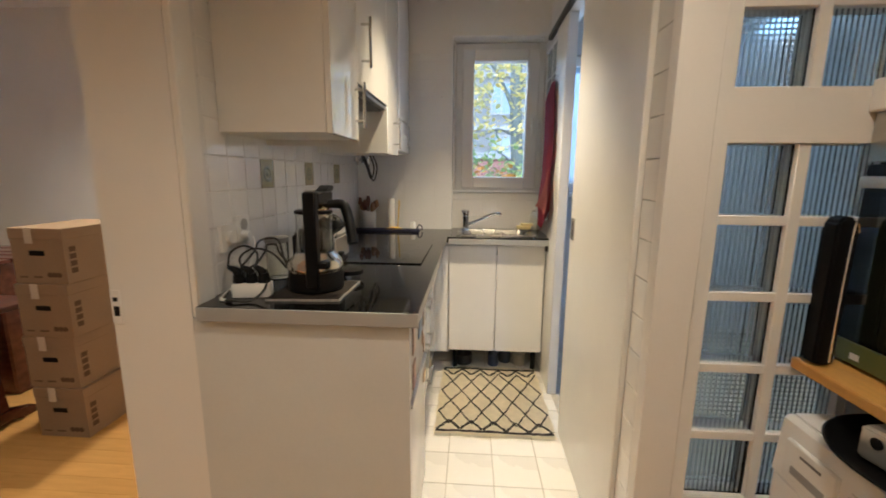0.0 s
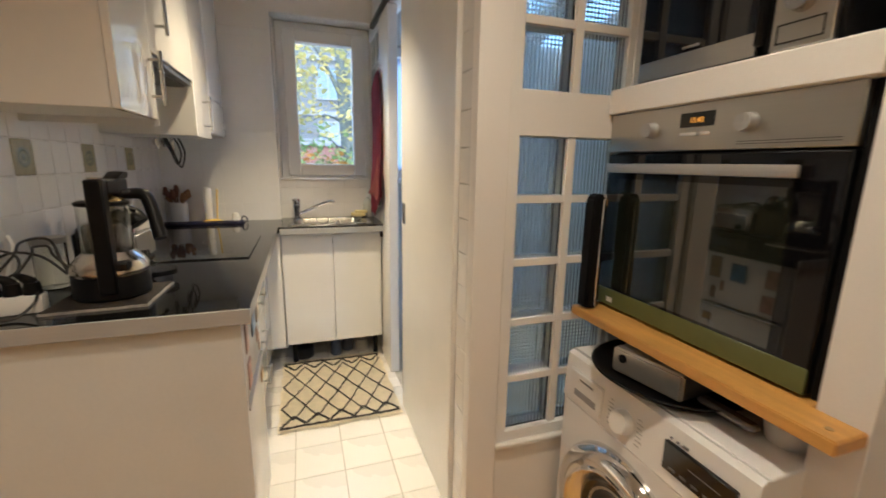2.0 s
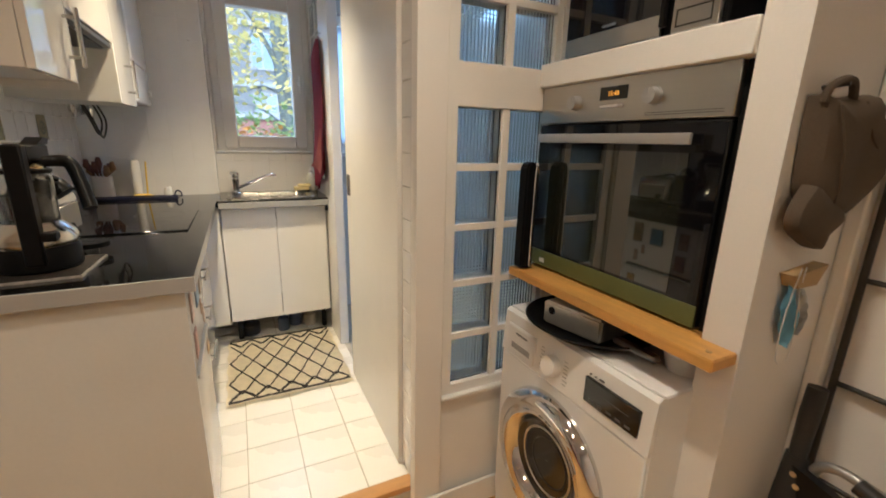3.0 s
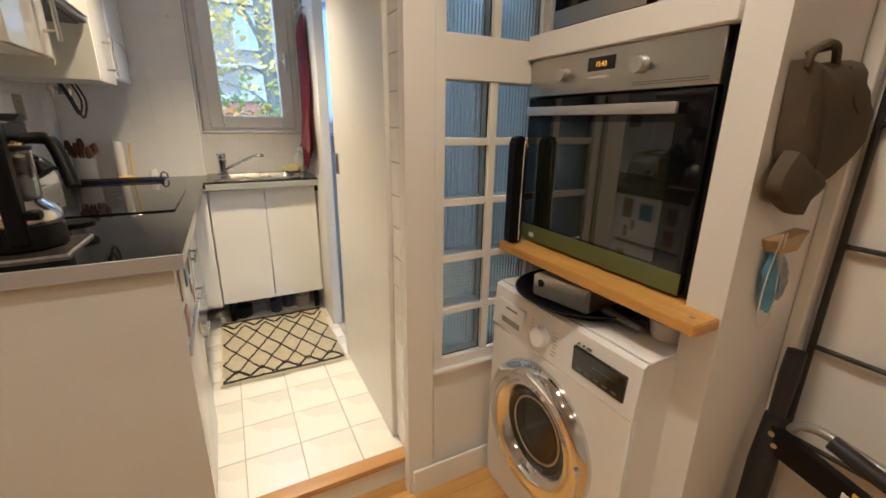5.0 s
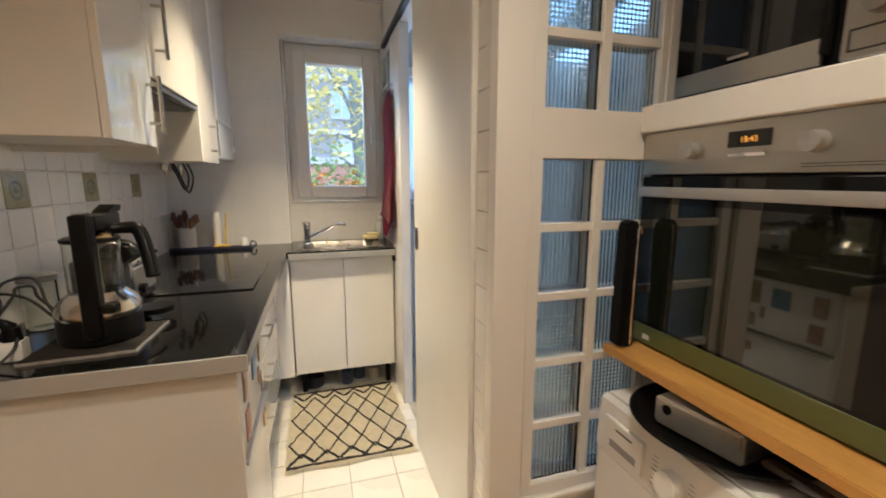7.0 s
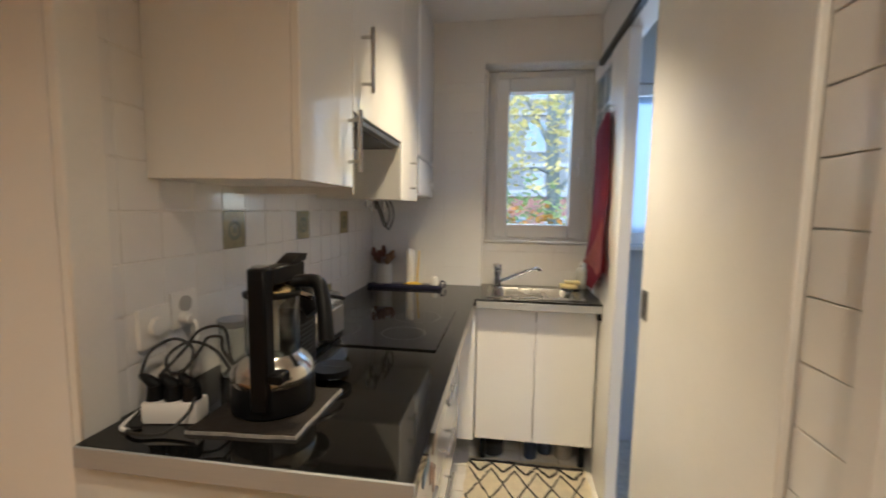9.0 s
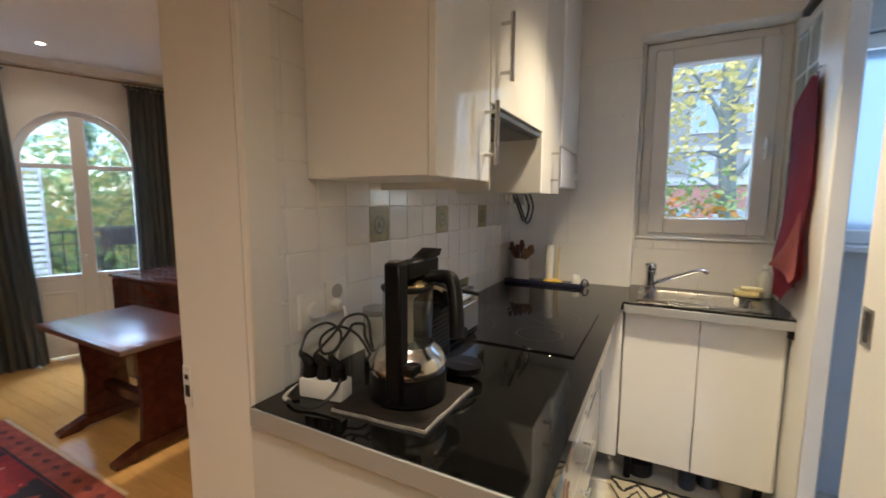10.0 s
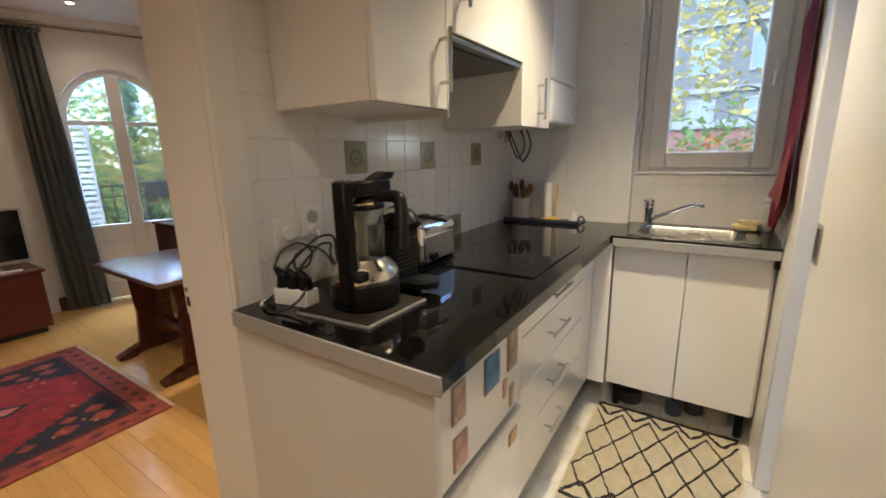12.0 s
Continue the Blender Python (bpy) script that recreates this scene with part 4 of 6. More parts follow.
bm = lathe(bmesh.new(), [(0.038, pz), (0.046, pz + 0.04), (0.049, pz + 0.042), (0.049, pz + 0.047), (0.001, pz + 0.048)], 1.03, 0.634, 24)
part("body", bm, mat("milky plastic", (0.75, 0.75, 0.74), 0.25), tub)

# cap on its peg
cap = thing("cloth_cap", (1.10, 0.49, 1.05), "brown corduroy peaked cap hanging on the wall end", "cap")
def puffed(outline, y, depth, folds, rings=((1.0, 0.0), (1.0, 0.4), (0.93, 0.72), (0.78, 0.9), (0.55, 1.0), (0.3, 1.0), (0.12, 0.97))):
    """A soft cushion over a closed outline in x and z, standing out towards -y from the wall."""
    bm = bmesh.new()
    loop = [Vector((p[0], 0, p[1])) for p in spline([(x, z, 0) for x, z in outline + outline[:1]], 5)[:-1]]
    mid = sum(loop, Vector()) / len(loop)
    rows = []
    for s, d in rings:
        row = []
        for p in loop:
            q = mid + (p - mid) * s
            w = folds * d * (noise.noise(q * 14) + 0.5 * math.sin(34 * (q.x + 0.6 * q.z)))
            row.append(bm.verts.new((q.x, y - depth * d - w, q.z)))
        rows.append(row)
    n = len(loop)
    for r0, r1 in zip(rows, rows[1:]):
        for k in range(n):
            bm.faces.new((r0[k], r0[(k + 1) % n], r1[(k + 1) % n], r1[k]))
    bm.faces.new(rows[-1])
    bm.faces.new(rows[0][::-1])
    bmesh.ops.recalc_face_normals(bm, faces=bm.faces[:])
    return bm


part("crown", puffed([(0.99, 1.307), (1.032, 1.302), (1.076, 1.308), (1.162, 1.316), (1.182, 1.29), (1.231, 1.268), (1.28, 1.228), (1.268, 1.185), (1.233, 1.146), (1.15, 1.093), (1.06, 1.102), (1.008, 1.139), (0.993, 1.226)], 0.498, 0.05, 0.007), M_CAP, cap)
part("peak", puffed([(1.002, 1.158), (0.973, 1.121), (0.971, 1.085), (1.011, 1.059), (1.071, 1.037), (1.089, 1.064), (1.137, 1.094), (1.059, 1.139)], 0.482, 0.03, 0.002, ((1.0, 0.0), (1.0, 0.5), (0.96, 0.8), (0.7, 1.0), (0.3, 1.1))), M_CAP, cap)
CAPX = 0.073
for pts in (((0.935, 1.29), (0.96, 1.22), (0.975, 1.15), (0.99, 1.112)), ((1.02, 1.30), (1.05, 1.24), (1.10, 1.21), (1.16, 1.215))):
    part("seam", tube(bmesh.new(), [(x + CAPX, 0.4455 + 0.04 * abs(t - 0.5) ** 2, z) for t, (x, z) in zip((0, 0.33, 0.66, 1), pts)], 0.002, 6), M_CAP, cap)
bm = tube(bmesh.new(), spline([(x + CAPX, y, z) for x, y, z in ((0.921, 0.475, 1.295), (0.924, 0.472, 1.318), (0.955, 0.468, 1.332), (0.988, 0.468, 1.328), (1.004, 0.47, 1.296))], 5), 0.007, 8)
part("strap", bm, M_CAP, cap)
part("hook", C((0.962 + CAPX, 0.4995, 1.322), (0.962 + CAPX, 0.462, 1.326), 0.004, seg=8), M_IRON, cap)

cap.location.x += 0.018

peg = thing("wooden_peg", (1.08, 0.49, 0.96), "small raw wooden wedge hook on the wall", "hook")
bm = bmesh.new()
prism(bm, [(1.055, 0.985), (1.095, 0.988), (1.176, 0.996), (1.144, 0.957), (1.074, 0.957)], "y", 0.472, 0.4995)
part("wedge", bm, M_TAN, peg)
mask = thing("face_mask", (1.07, 0.48, 0.79), "blue and white pleated paper face mask hanging by its loops", "mask")
def mask_side(a, b, y, pleats):
    """One folded half of the mask, between two edges that run from the top down."""
    bm = bmesh.new()
    rows = []
    n = 14
    for p, q in zip(spline([(x, 0, z) for x, z in a], n), spline([(x, 0, z) for x, z in b], n)):
        i = len(rows)
        rows.append([bm.verts.new(p.lerp(q, k / 6) + Vector((0, y - 0.010 * math.sin(math.pi * k / 6) - 0.0022 * math.sin(pleats * k + 0.4 * i), 0))) for k in range(7)])
    for r0, r1 in zip(rows, rows[1:]):
        for j in range(6):
            bm.faces.new((r0[j], r1[j], r1[j + 1], r0[j + 1]))
    bmesh.ops.solidify(bm, geom=bm.faces[:], thickness=0.0012)
    return bm
part("blue_side", mask_side([(1.071, 0.962), (1.065, 0.912), (1.075, 0.868), (1.091, 0.830)], [(1.079, 0.965), (1.115, 0.916), (1.145, 0.882), (1.115, 0.818)], 0.488, 2.2), M_MASKB, mask, "pale blue outer cloth")
part("white_side", mask_side([(1.080, 0.966), (1.116, 0.917), (1.146, 0.883), (1.130, 0.845)], [(1.087, 0.968), (1.133, 0.945), (1.161, 0.897), (1.138, 0.850)], 0.488, 1.9), M_MASKW, mask, "white inner cloth")
for dx in (0.0, 0.05):
    part("ear_loop", tube(bmesh.new(), spline([(1.067 + dx * 0.3, 0.47, 1.0), (1.063 + dx * 0.5, 0.474, 0.955), (1.061 + dx, 0.478, 0.88), (1.071 + dx, 0.48, 0.81), (1.095 + dx * 0.4, 0.482, 0.785)], 5), 0.0012, 5), M_MASKW, mask)

# rack, trolley and umbrella in the corner
rack = thing("wall_rack", (1.28, 0.1, FLH), "black steel ladder rack against the hall wall", "rack")
for y in (0.452, -0.25):
    part("upright", C((1.285, y, FLH), (1.285, y, 1.75), 0.0075, seg=12), M_IRON, rack)
for z in (0.225, 0.47, 0.715, 0.955, 1.205, 1.45, 1.7):
    part("rung", C((1.285, -0.25, z), (1.285, 0.452, z), 0.006, seg=10), M_IRON, rack)

troll = thing("folding_trolley", (1.22, 0.3, FLH), "folded luggage trolley with grey tubes and black crossbar", "trolley")
part("frame_tube", tube(bmesh.new(), spline([(1.20, 0.44, FLH + 0.03), (1.20, 0.43, 0.35), (1.20, 0.42, 0.52), (1.20, 0.39, 0.565), (1.20, 0.33, 0.565), (1.20, 0.2, 0.54), (1.20, 0.1, 0.50), (1.20, 0.08, 0.35), (1.20, 0.08, FLH + 0.03)], 5), 0.011, 10), mat("grey painted tube", (0.35, 0.34, 0.33), 0.35, 0.6), troll)
bm = bmesh.new()
prism(bm, [(0.455, 0.515), (0.44, 0.545), (0.06, 0.445), (0.06, 0.40), (0.44, 0.48)], "x", 1.165, 1.187)
cb = part("crossbar", bm, M_BLACK, troll)
part("rivet", C((1.160, 0.435, 0.527), (1.165, 0.435, 0.527), 0.007, seg=12), M_NICKEL, cb)
part("rivet", C((1.160, 0.425, 0.502), (1.165, 0.425, 0.502), 0.007, seg=12), M_NICKEL, cb)
bm = bmesh.new()
prism(bm, [(0.30, 0.462), (0.30, 0.487), (0.235, 0.470), (0.235, 0.445)], "x", 1.1625, 1.1648)
part("white_label", bm, M_WHITEP, cb, "plain white label")
bm = bmesh.new()
prism(bm, [(0.285, 0.488), (0.285, 0.499), (0.235, 0.486), (0.235, 0.474)], "x", 1.1625, 1.1648)
part("yellow_label", bm, M_YELLOW, cb, "yellow label")
part("grip", tube(bmesh.new(), [(1.19, 0.345, 0.565), (1.18, 0.2, 0.53), (1.18, 0.06, 0.50)], 0.017, 12), M_RUBBER, troll)
for y in (0.07, 0.44):
    part("wheel", C((1.185, y, FLH + 0.05), (1.21, y, FLH + 0.05), 0.05, seg=24), M_RUBBER, troll)

umb = thing("umbrella", (1.2, 0.43, FLH), "folded black umbrella leaning in the corner", "umbrella")
part("canopy", tube(bmesh.new(), [(1.120, 0.425, FLH + 0.06), (1.145, 0.433, 0.2), (1.175, 0.442, 0.44), (1.19, 0.446, 0.56)], [0.016, 0.028, 0.029, 0.022], 12), mat("black umbrella cloth", (0.012, 0.012, 0.012), 0.7, vary=0.3, bump=0.4), umb)
part("handle", tube(bmesh.new(), [(1.19, 0.446, 0.56), (1.205, 0.449, 0.66), (1.213, 0.45, 0.72)], [0.017, 0.02, 0.019], 12), M_RUBBER, umb)
part("tip", tube(bmesh.new(), [(1.114, 0.423, FLH), (1.120, 0.425, FLH + 0.06)], 0.005, 8), M_NICKEL, umb)

PLACE = Matrix.Identity(4)
lock = thing("lock_plate", (-0.865, 1.256, 0.87), "white strike plate with two dark slots on the door jamb", "strike plate")
part("plate", B(-0.8758, -0.846, 1.2615, 1.2645, 0.815, 0.915, bevel=0.001), M_WALL, lock)
part("slot", B(-0.868, -0.854, 1.2605, 1.2613, 0.882, 0.894), M_BLACK, lock)
part("slot", B(-0.868, -0.851, 1.2605, 1.2613, 0.839, 0.868), M_BLACK, lock)

# ---- things on the counter ----
WZ = 0.8785
mat_ = thing("heat_mat", (-0.38, 1.41, WZ), "brown square heat mat with frayed silver edge", "mat")
def mat_outline(grow):
    random.seed(4)
    c = [(-0.452 - grow, 1.315 - grow), (-0.240 + grow, 1.330 - grow), (-0.236 + grow, 1.540 + grow), (-0.455 - grow, 1.530 + grow)]
    out = []
    for (x0, y0), (x1, y1) in zip(c, c[1:] + c[:1]):
        for k in range(8):
            t = k / 8
            out.append((x0 + (x1 - x0) * t + random.uniform(-1, 1) * 0.0016, y0 + (y1 - y0) * t + random.uniform(-1, 1) * 0.0016))
    return out
bm = bmesh.new()
prism(bm, mat_outline(0.0), "z", WZ, WZ + 0.006)
part("edge", bm, mat("silver foil edge", (0.5, 0.48, 0.45), 0.4, 0.5, vary=0.3, scale=60), mat_, "frayed silver edge")
bm = bmesh.new()
prism(bm, mat_outline(-0.0032), "z", WZ + 0.006, WZ + 0.0085)
part("pad", bm, mat("brown cork felt", (0.011, 0.007, 0.005), 0.9, vary=0.4, scale=40, bump=0.4), mat_)

cx, cy = -0.346, 1.442
z0 = WZ + 0.009
cm = thing("coffee_maker", (cx, cy, z0), "black filter coffee maker with a glass and steel jug", "coffee maker")
part("base", lathe(bmesh.new(), [(0.078, z0), (0.084, z0 + 0.006), (0.084, z0 + 0.052), (0.08, z0 + 0.06), (0.001, z0 + 0.061)], cx, cy, 40), M_BLACK, cm)
part("column", B(-0.346, -0.308, 1.354, 1.3855, z0 + 0.02, 1.190, bevel=0.004), M_BLACK, cm)
part("top_arm", B(-0.345, -0.309, 1.386, 1.515, 1.152, 1.188, bevel=0.004), M_BLACK, cm)
bm = bmesh.new()
prism(bm, [(1.455, 1.1885), (1.52, 1.1885), (1.530, 1.203), (1.50, 1.206)], "x", -0.344, -0.310)
part("lid_flap", bm, M_BLACK, cm)
part("switch", B(-0.339, -0.315, 1.360, 1.383, 1.1905, 1.1945, bevel=0.001), M_NICKEL, cm)
jug = part("jug", lathe(bmesh.new(), [(0.0525, z0 + 0.118), (0.0545, z0 + 0.124), (0.0545, 1.122), (0.0532, 1.122), (0.0532, z0 + 0.124), (0.051, z0 + 0.1185)], cx, cy, 40), M_JAR, cm, "clear glass jug")
part("steel_collar", lathe(bmesh.new(), [(0.0825, z0 + 0.0615), (0.0845, z0 + 0.068), (0.084, z0 + 0.080), (0.078, z0 + 0.094), (0.066, z0 + 0.107), (0.057, z0 + 0.114), (0.055, z0 + 0.1175), (0.001, z0 + 0.1176)], cx, cy, 48), M_POLISH, jug, "polished steel collar")
part("filter_tube", lathe(bmesh.new(), [(0.012, z0 + 0.118), (0.012, 1.10), (0.03, 1.116), (0.03, 1.1215)], cx, cy, 20), mat("pale translucent plastic", (0.5, 0.48, 0.42), 0.3), jug)
part("cone_lid", lathe(bmesh.new(), [(0.040, 1.1345), (0.039, 1.138), (0.012, 1.1505), (0.004, 1.153), (0.001, 1.153)], cx + 0.010, cy - 0.008, 32), mat("brass coloured lid", (0.78, 0.62, 0.34), 0.22, 1.0), jug, "pale brass cone lid")
part("jug_rim", lathe(bmesh.new(), [(0.0548, 1.1222), (0.057, 1.124), (0.057, 1.131), (0.05, 1.1342), (0.001, 1.1343)], cx, cy, 36), M_BLACK, jug)
bm = bmesh.new()
for k in range(9):
    box(bm, cx + 0.014, cx + 0.022 + 0.006 * (k % 2), cy - 0.0562, cy - 0.0552, 1.018 + 0.011 * k, 1.0198 + 0.011 * k)
part("level_marks", bm, M_WHITEP, jug)
hand = spline([(-0.335, 1.455, 1.146), (-0.295, 1.480, 1.149), (-0.268, 1.486, 1.146), (-0.254, 1.480, 1.126), (-0.240, 1.462, 1.085), (-0.226, 1.440, 1.032)], 6)
bm = bmesh.new()
tube(bm, hand, [0.012 + 0.004 * min(1, k / 12) for k in range(len(hand))], 12)
part("jug_handle", bm, M_BLACK, jug)
part("spout_block", B(cx + 0.035, cx + 0.065, cy - 0.085, cy - 0.05, z0 + 0.078, z0 + 0.10, bevel=0.004), M_BLACK, cm)

jar = thing("storage_jar", (-0.545, 1.60, WZ), "glass storage jar with a grey lid beside the wall", "jar")
part("glass", lathe(bmesh.new(), [(0.036, WZ), (0.038, WZ + 0.004), (0.038, WZ + 0.125), (0.035, WZ + 0.125), (0.035, WZ + 0.006), (0.001, WZ + 0.005)], -0.545, 1.60, 28), M_JAR, jar)
part("lid", C((-0.545, 1.60, WZ + 0.126), (-0.545, 1.60, WZ + 0.142), 0.041, seg=28), mat("grey lid", (0.2, 0.2, 0.2), 0.4), jar)

cap2 = thing("capsule_machine", (-0.40, 1.60, WZ), "small black capsule coffee machine with round drip tray", "coffee machine")
part("body", B(-0.47, -0.37, 1.57, 1.70, WZ, 1.05, bevel=0.014, seg=3), M_BLACK, cap2)
part("head", tube(bmesh.new(), spline([(-0.43, 1.64, 1.045), (-0.40, 1.63, 1.075), (-0.35, 1.615, 1.075), (-0.325, 1.61, 1.05)], 4), [0.03] * 13, 14), M_BLACK, cap2)
part("drip_tray", C((-0.285, 1.60, WZ + 0.02), (-0.285, 1.60, WZ + 0.034), 0.047, seg=32), M_BLACK, cap2)
part("drip_grid", slabs((-0.31, -0.26, 1.597, 1.603, WZ + 0.0342, WZ + 0.0352)), M_RUBBER, cap2)
part("tray_arm", B(-0.37, -0.30, 1.585, 1.615, WZ, WZ + 0.019, bevel=0.004), M_BLACK, cap2)
part("chrome_lever", tube(bmesh.new(), spline([(-0.40, 1.585, 1.085), (-0.36, 1.575, 1.10), (-0.32, 1.575, 1.09)], 4), 0.007, 8), M_CHROME, cap2)
part("side_grille", slabs(*[(-0.3695, -0.368, 1.585, 1.685, 0.92 + 0.012 * k, 0.926 + 0.012 * k) for k in range(8)]), mat("dark grille", (0.012, 0.012, 0.012), 0.45), cap2)

toast = thing("toaster", (-0.40, 1.80, WZ), "chrome two-slice toaster with a black end", "toaster")
bm = B(-0.475, -0.315, 1.735, 1.96, WZ + 0.012, 1.035, bevel=0.035, seg=5)
part("shell", bm, M_CHROME, toast)
part("end_cap", B(-0.47, -0.32, 1.72, 1.7345, WZ + 0.016, 1.01, bevel=0.006), M_BLACK, toast)
toast.location.x -= 0.075
part("base", B(-0.465, -0.325, 1.725, 1.955, WZ, WZ + 0.0118), M_BLACK, toast)
part("slot", B(-0.44, -0.41, 1.77, 1.93, 1.0352, 1.0365), M_BLACK, toast)
part("slot", B(-0.38, -0.35, 1.77, 1.93, 1.0352, 1.0365), M_BLACK, toast)
part("side_plate", B(-0.3148, -0.311, 1.76, 1.93, WZ + 0.03, 0.99, bevel=0.001), M_STEEL, toast)
part("lever_knob", C((-0.311, 1.79, 0.925), (-0.292, 1.79, 0.925), 0.014), M_BLACK, toast)
part("cable_clip", tube(bmesh.new(), spline([(-0.36, 1.725, 1.045), (-0.31, 1.73, 1.06), (-0.27, 1.77, 1.05), (-0.26, 1.80, 1.04)], 4), 0.006, 8), M_BLACK, toast)

strip_ = thing("extension_lead", (-0.53, 1.36, WZ), "white three-way socket strip with black plugs and cables", "socket strip")
bm = B(-0.054, 0.054, -0.023, 0.023, WZ, WZ + 0.043, bevel=0.006, seg=2)
for v in bm.verts:
    v.co = (v.co.x - 0.512, v.co.y + 1.362, v.co.z)
bmesh.ops.rotate(bm, verts=bm.verts, cent=(-0.512, 1.362, 0), matrix=Matrix.Rotation(radians(10), 3, "Z"))
part("block", bm, M_WHITEP, strip_)
for k in range(3):
    px, py = -0.548 + 0.035 * k, 1.355 + 0.006 * k
    bm = C((px, py, WZ + 0.0435), (px, py, WZ + 0.072), 0.018, 0.015, 16)
    tube(bm, spline([(px, py, WZ + 0.07), (px - 0.01, py - 0.005, WZ + 0.083), (px - 0.03, py + 0.004 * k, WZ + 0.088)], 4), [0.014, 0.013, 0.012, 0.011, 0.01, 0.009, 0.008, 0.007, 0.006], 10)
    part("plug", bm, M_BLACK, strip_)
CB = (
    ((-0.578, 1.352, WZ + 0.088), (-0.590, 1.39, WZ + 0.125), (-0.570, 1.43, WZ + 0.140), (-0.535, 1.44, WZ + 0.120), (-0.530, 1.42, WZ + 0.085), (-0.560, 1.405, WZ + 0.075), (-0.578, 1.42, WZ + 0.105), (-0.55, 1.45, WZ + 0.128), (-0.49, 1.45, WZ + 0.115), (-0.44, 1.44, WZ + 0.07)),
    ((-0.543, 1.36, WZ + 0.088), (-0.520, 1.40, WZ + 0.13), (-0.535, 1.46, WZ + 0.150), (-0.508, 1.48, WZ + 0.158), (-0.475, 1.47, WZ + 0.150), (-0.455, 1.455, WZ + 0.100), (-0.43, 1.45, WZ + 0.05)),
    ((-0.508, 1.37, WZ + 0.085), (-0.490, 1.41, WZ + 0.13), (-0.505, 1.45, WZ + 0.140), (-0.480, 1.46, WZ + 0.14), (-0.462, 1.44, WZ + 0.12), (-0.43, 1.43, WZ + 0.09)),
    ((-0.470, 1.372, WZ + 0.06), (-0.462, 1.335, WZ + 0.03), (-0.485, 1.300, WZ + 0.006), (-0.53, 1.290, WZ + 0.006), (-0.568, 1.305, WZ + 0.006), (-0.575, 1.345, WZ + 0.02)),
)
for pts in CB:
    part("cable", tube(bmesh.new(), spline(pts, 7), 0.0034, 7), M_RUBBER, strip_)
part("white_cable", tube(bmesh.new(), spline([(-0.575, 1.352, WZ + 0.02), (-0.585, 1.325, WZ + 0.008), (-0.578, 1.305, WZ + 0.005), (-0.56, 1.30, WZ + 0.005)], 6), 0.0045, 7), M_WHITEP, strip_)

TX = -0.6245
sw = thing("dimmer_switch", (TX, 1.435, 1.04), "white round dimmer switch on a square wall plate", "switch")
part("plate", B(TX, TX + 0.010, 1.392, 1.474, 1.0, 1.086, bevel=0.003, seg=2), M_WHITEP, sw)
part("dial", C((TX + 0.0105, 1.433, 1.043), (TX + 0.020, 1.433, 1.043), 0.021, 0.019, 28), M_WHITEP, sw)
so = thing("wall_socket", (TX, 1.515, 1.06), "white wall socket with a plugged-in white plug", "socket")
part("plate", B(TX, TX + 0.010, 1.480, 1.556, 1.02, 1.105, bevel=0.003, seg=2), M_WHITEP, so)
# well is a flat disc, with its shade put into the grey
part("socket_well", C((TX + 0.0102, 1.518, 1.075), (TX + 0.0125, 1.518, 1.075), 0.019, seg=24), mat("shaded plastic", (0.4, 0.39, 0.37), 0.4), so)
part("plug", C((TX + 0.0126, 1.507, 1.045), (TX + 0.036, 1.505, 1.042), 0.015, 0.011, 16), M_WHITEP, so)
part("plug_cable", tube(bmesh.new(), spline([(TX + 0.045, 1.505, 1.042), (TX + 0.055, 1.50, 1.01), (TX + 0.035, 1.50, 0.95), (TX + 0.03, 1.49, 0.90)], 6), 0.004, 7), M_WHITEP, so)

tr = thing("counter_tray", (-0.40, 2.88, WZ), "navy blue tray on the worktop in the corner", "tray")
bm = B(-0.605, -0.195, 2.815, 2.955, WZ, WZ + 0.006, bevel=0.002)
part("base", bm, M_NAVYP, tr)
part("rim", bar_frame(bmesh.new(), "y", 2.8145, 2.8205, -0.605, -0.195, WZ + 0.0062, WZ + 0.02, 0.006, 0), M_NAVYP, tr)
part("end_loop", tube(bmesh.new(), spline([(-0.215, 2.86, WZ + 0.01), (-0.20, 2.855, WZ + 0.04), (-0.18, 2.85, WZ + 0.03), (-0.178, 2.85, WZ + 0.006)], 5), 0.004, 6), M_NAVYP, tr)
tz = WZ + 0.0065
pot = thing("utensil_pot", (-0.535, 2.89, tz), "white ceramic pot full of dark wooden spoons", "utensil pot")
part("pot", lathe(bmesh.new(), [(0.044, tz), (0.046, tz + 0.004), (0.046, tz + 0.118), (0.042, tz + 0.118), (0.042, tz + 0.008), (0.001, tz + 0.006)], -0.535, 2.89, 28), M_CERAM, pot)
random.seed(7)
for k in range(7):
    a = k * 0.9
    x1, y1, zt = -0.535 + 0.055 * math.cos(a), 2.885 + 0.045 * math.sin(a), tz + random.uniform(0.17, 0.235)
    bm = tube(bmesh.new(), [(-0.535 + 0.015 * math.cos(a), 2.89 + 0.015 * math.sin(a), tz + 0.012), (x1 * 0.6 - 0.535 * 0.4, y1 * 0.6 + 2.89 * 0.4, zt - 0.07), (x1, y1, zt - 0.035), (x1 * 1.0, y1, zt)], [0.005, 0.005, 0.017, 0.009], 8)
    part("spoon", bm, M_WOODSP if k % 3 else mat("pale wooden spoon", (0.25, 0.13, 0.06), 0.6, vary=0.2), pot)
roll = thing("bottle_brush", (-0.385, 2.90, tz), "white tall brush holder with a yellow base", "brush holder")
part("column", lathe(bmesh.new(), [(0.022, tz + 0.016), (0.022, tz + 0.185), (0.018, tz + 0.197), (0.001, tz + 0.198)], -0.385, 2.90, 20), M_CERAM, roll)
part("yellow_base", lathe(bmesh.new(), [(0.05, tz), (0.052, tz + 0.006), (0.03, tz + 0.015), (0.001, tz + 0.0155)], -0.365, 2.88, 24), M_YELLOW, roll, "yellow base dish")
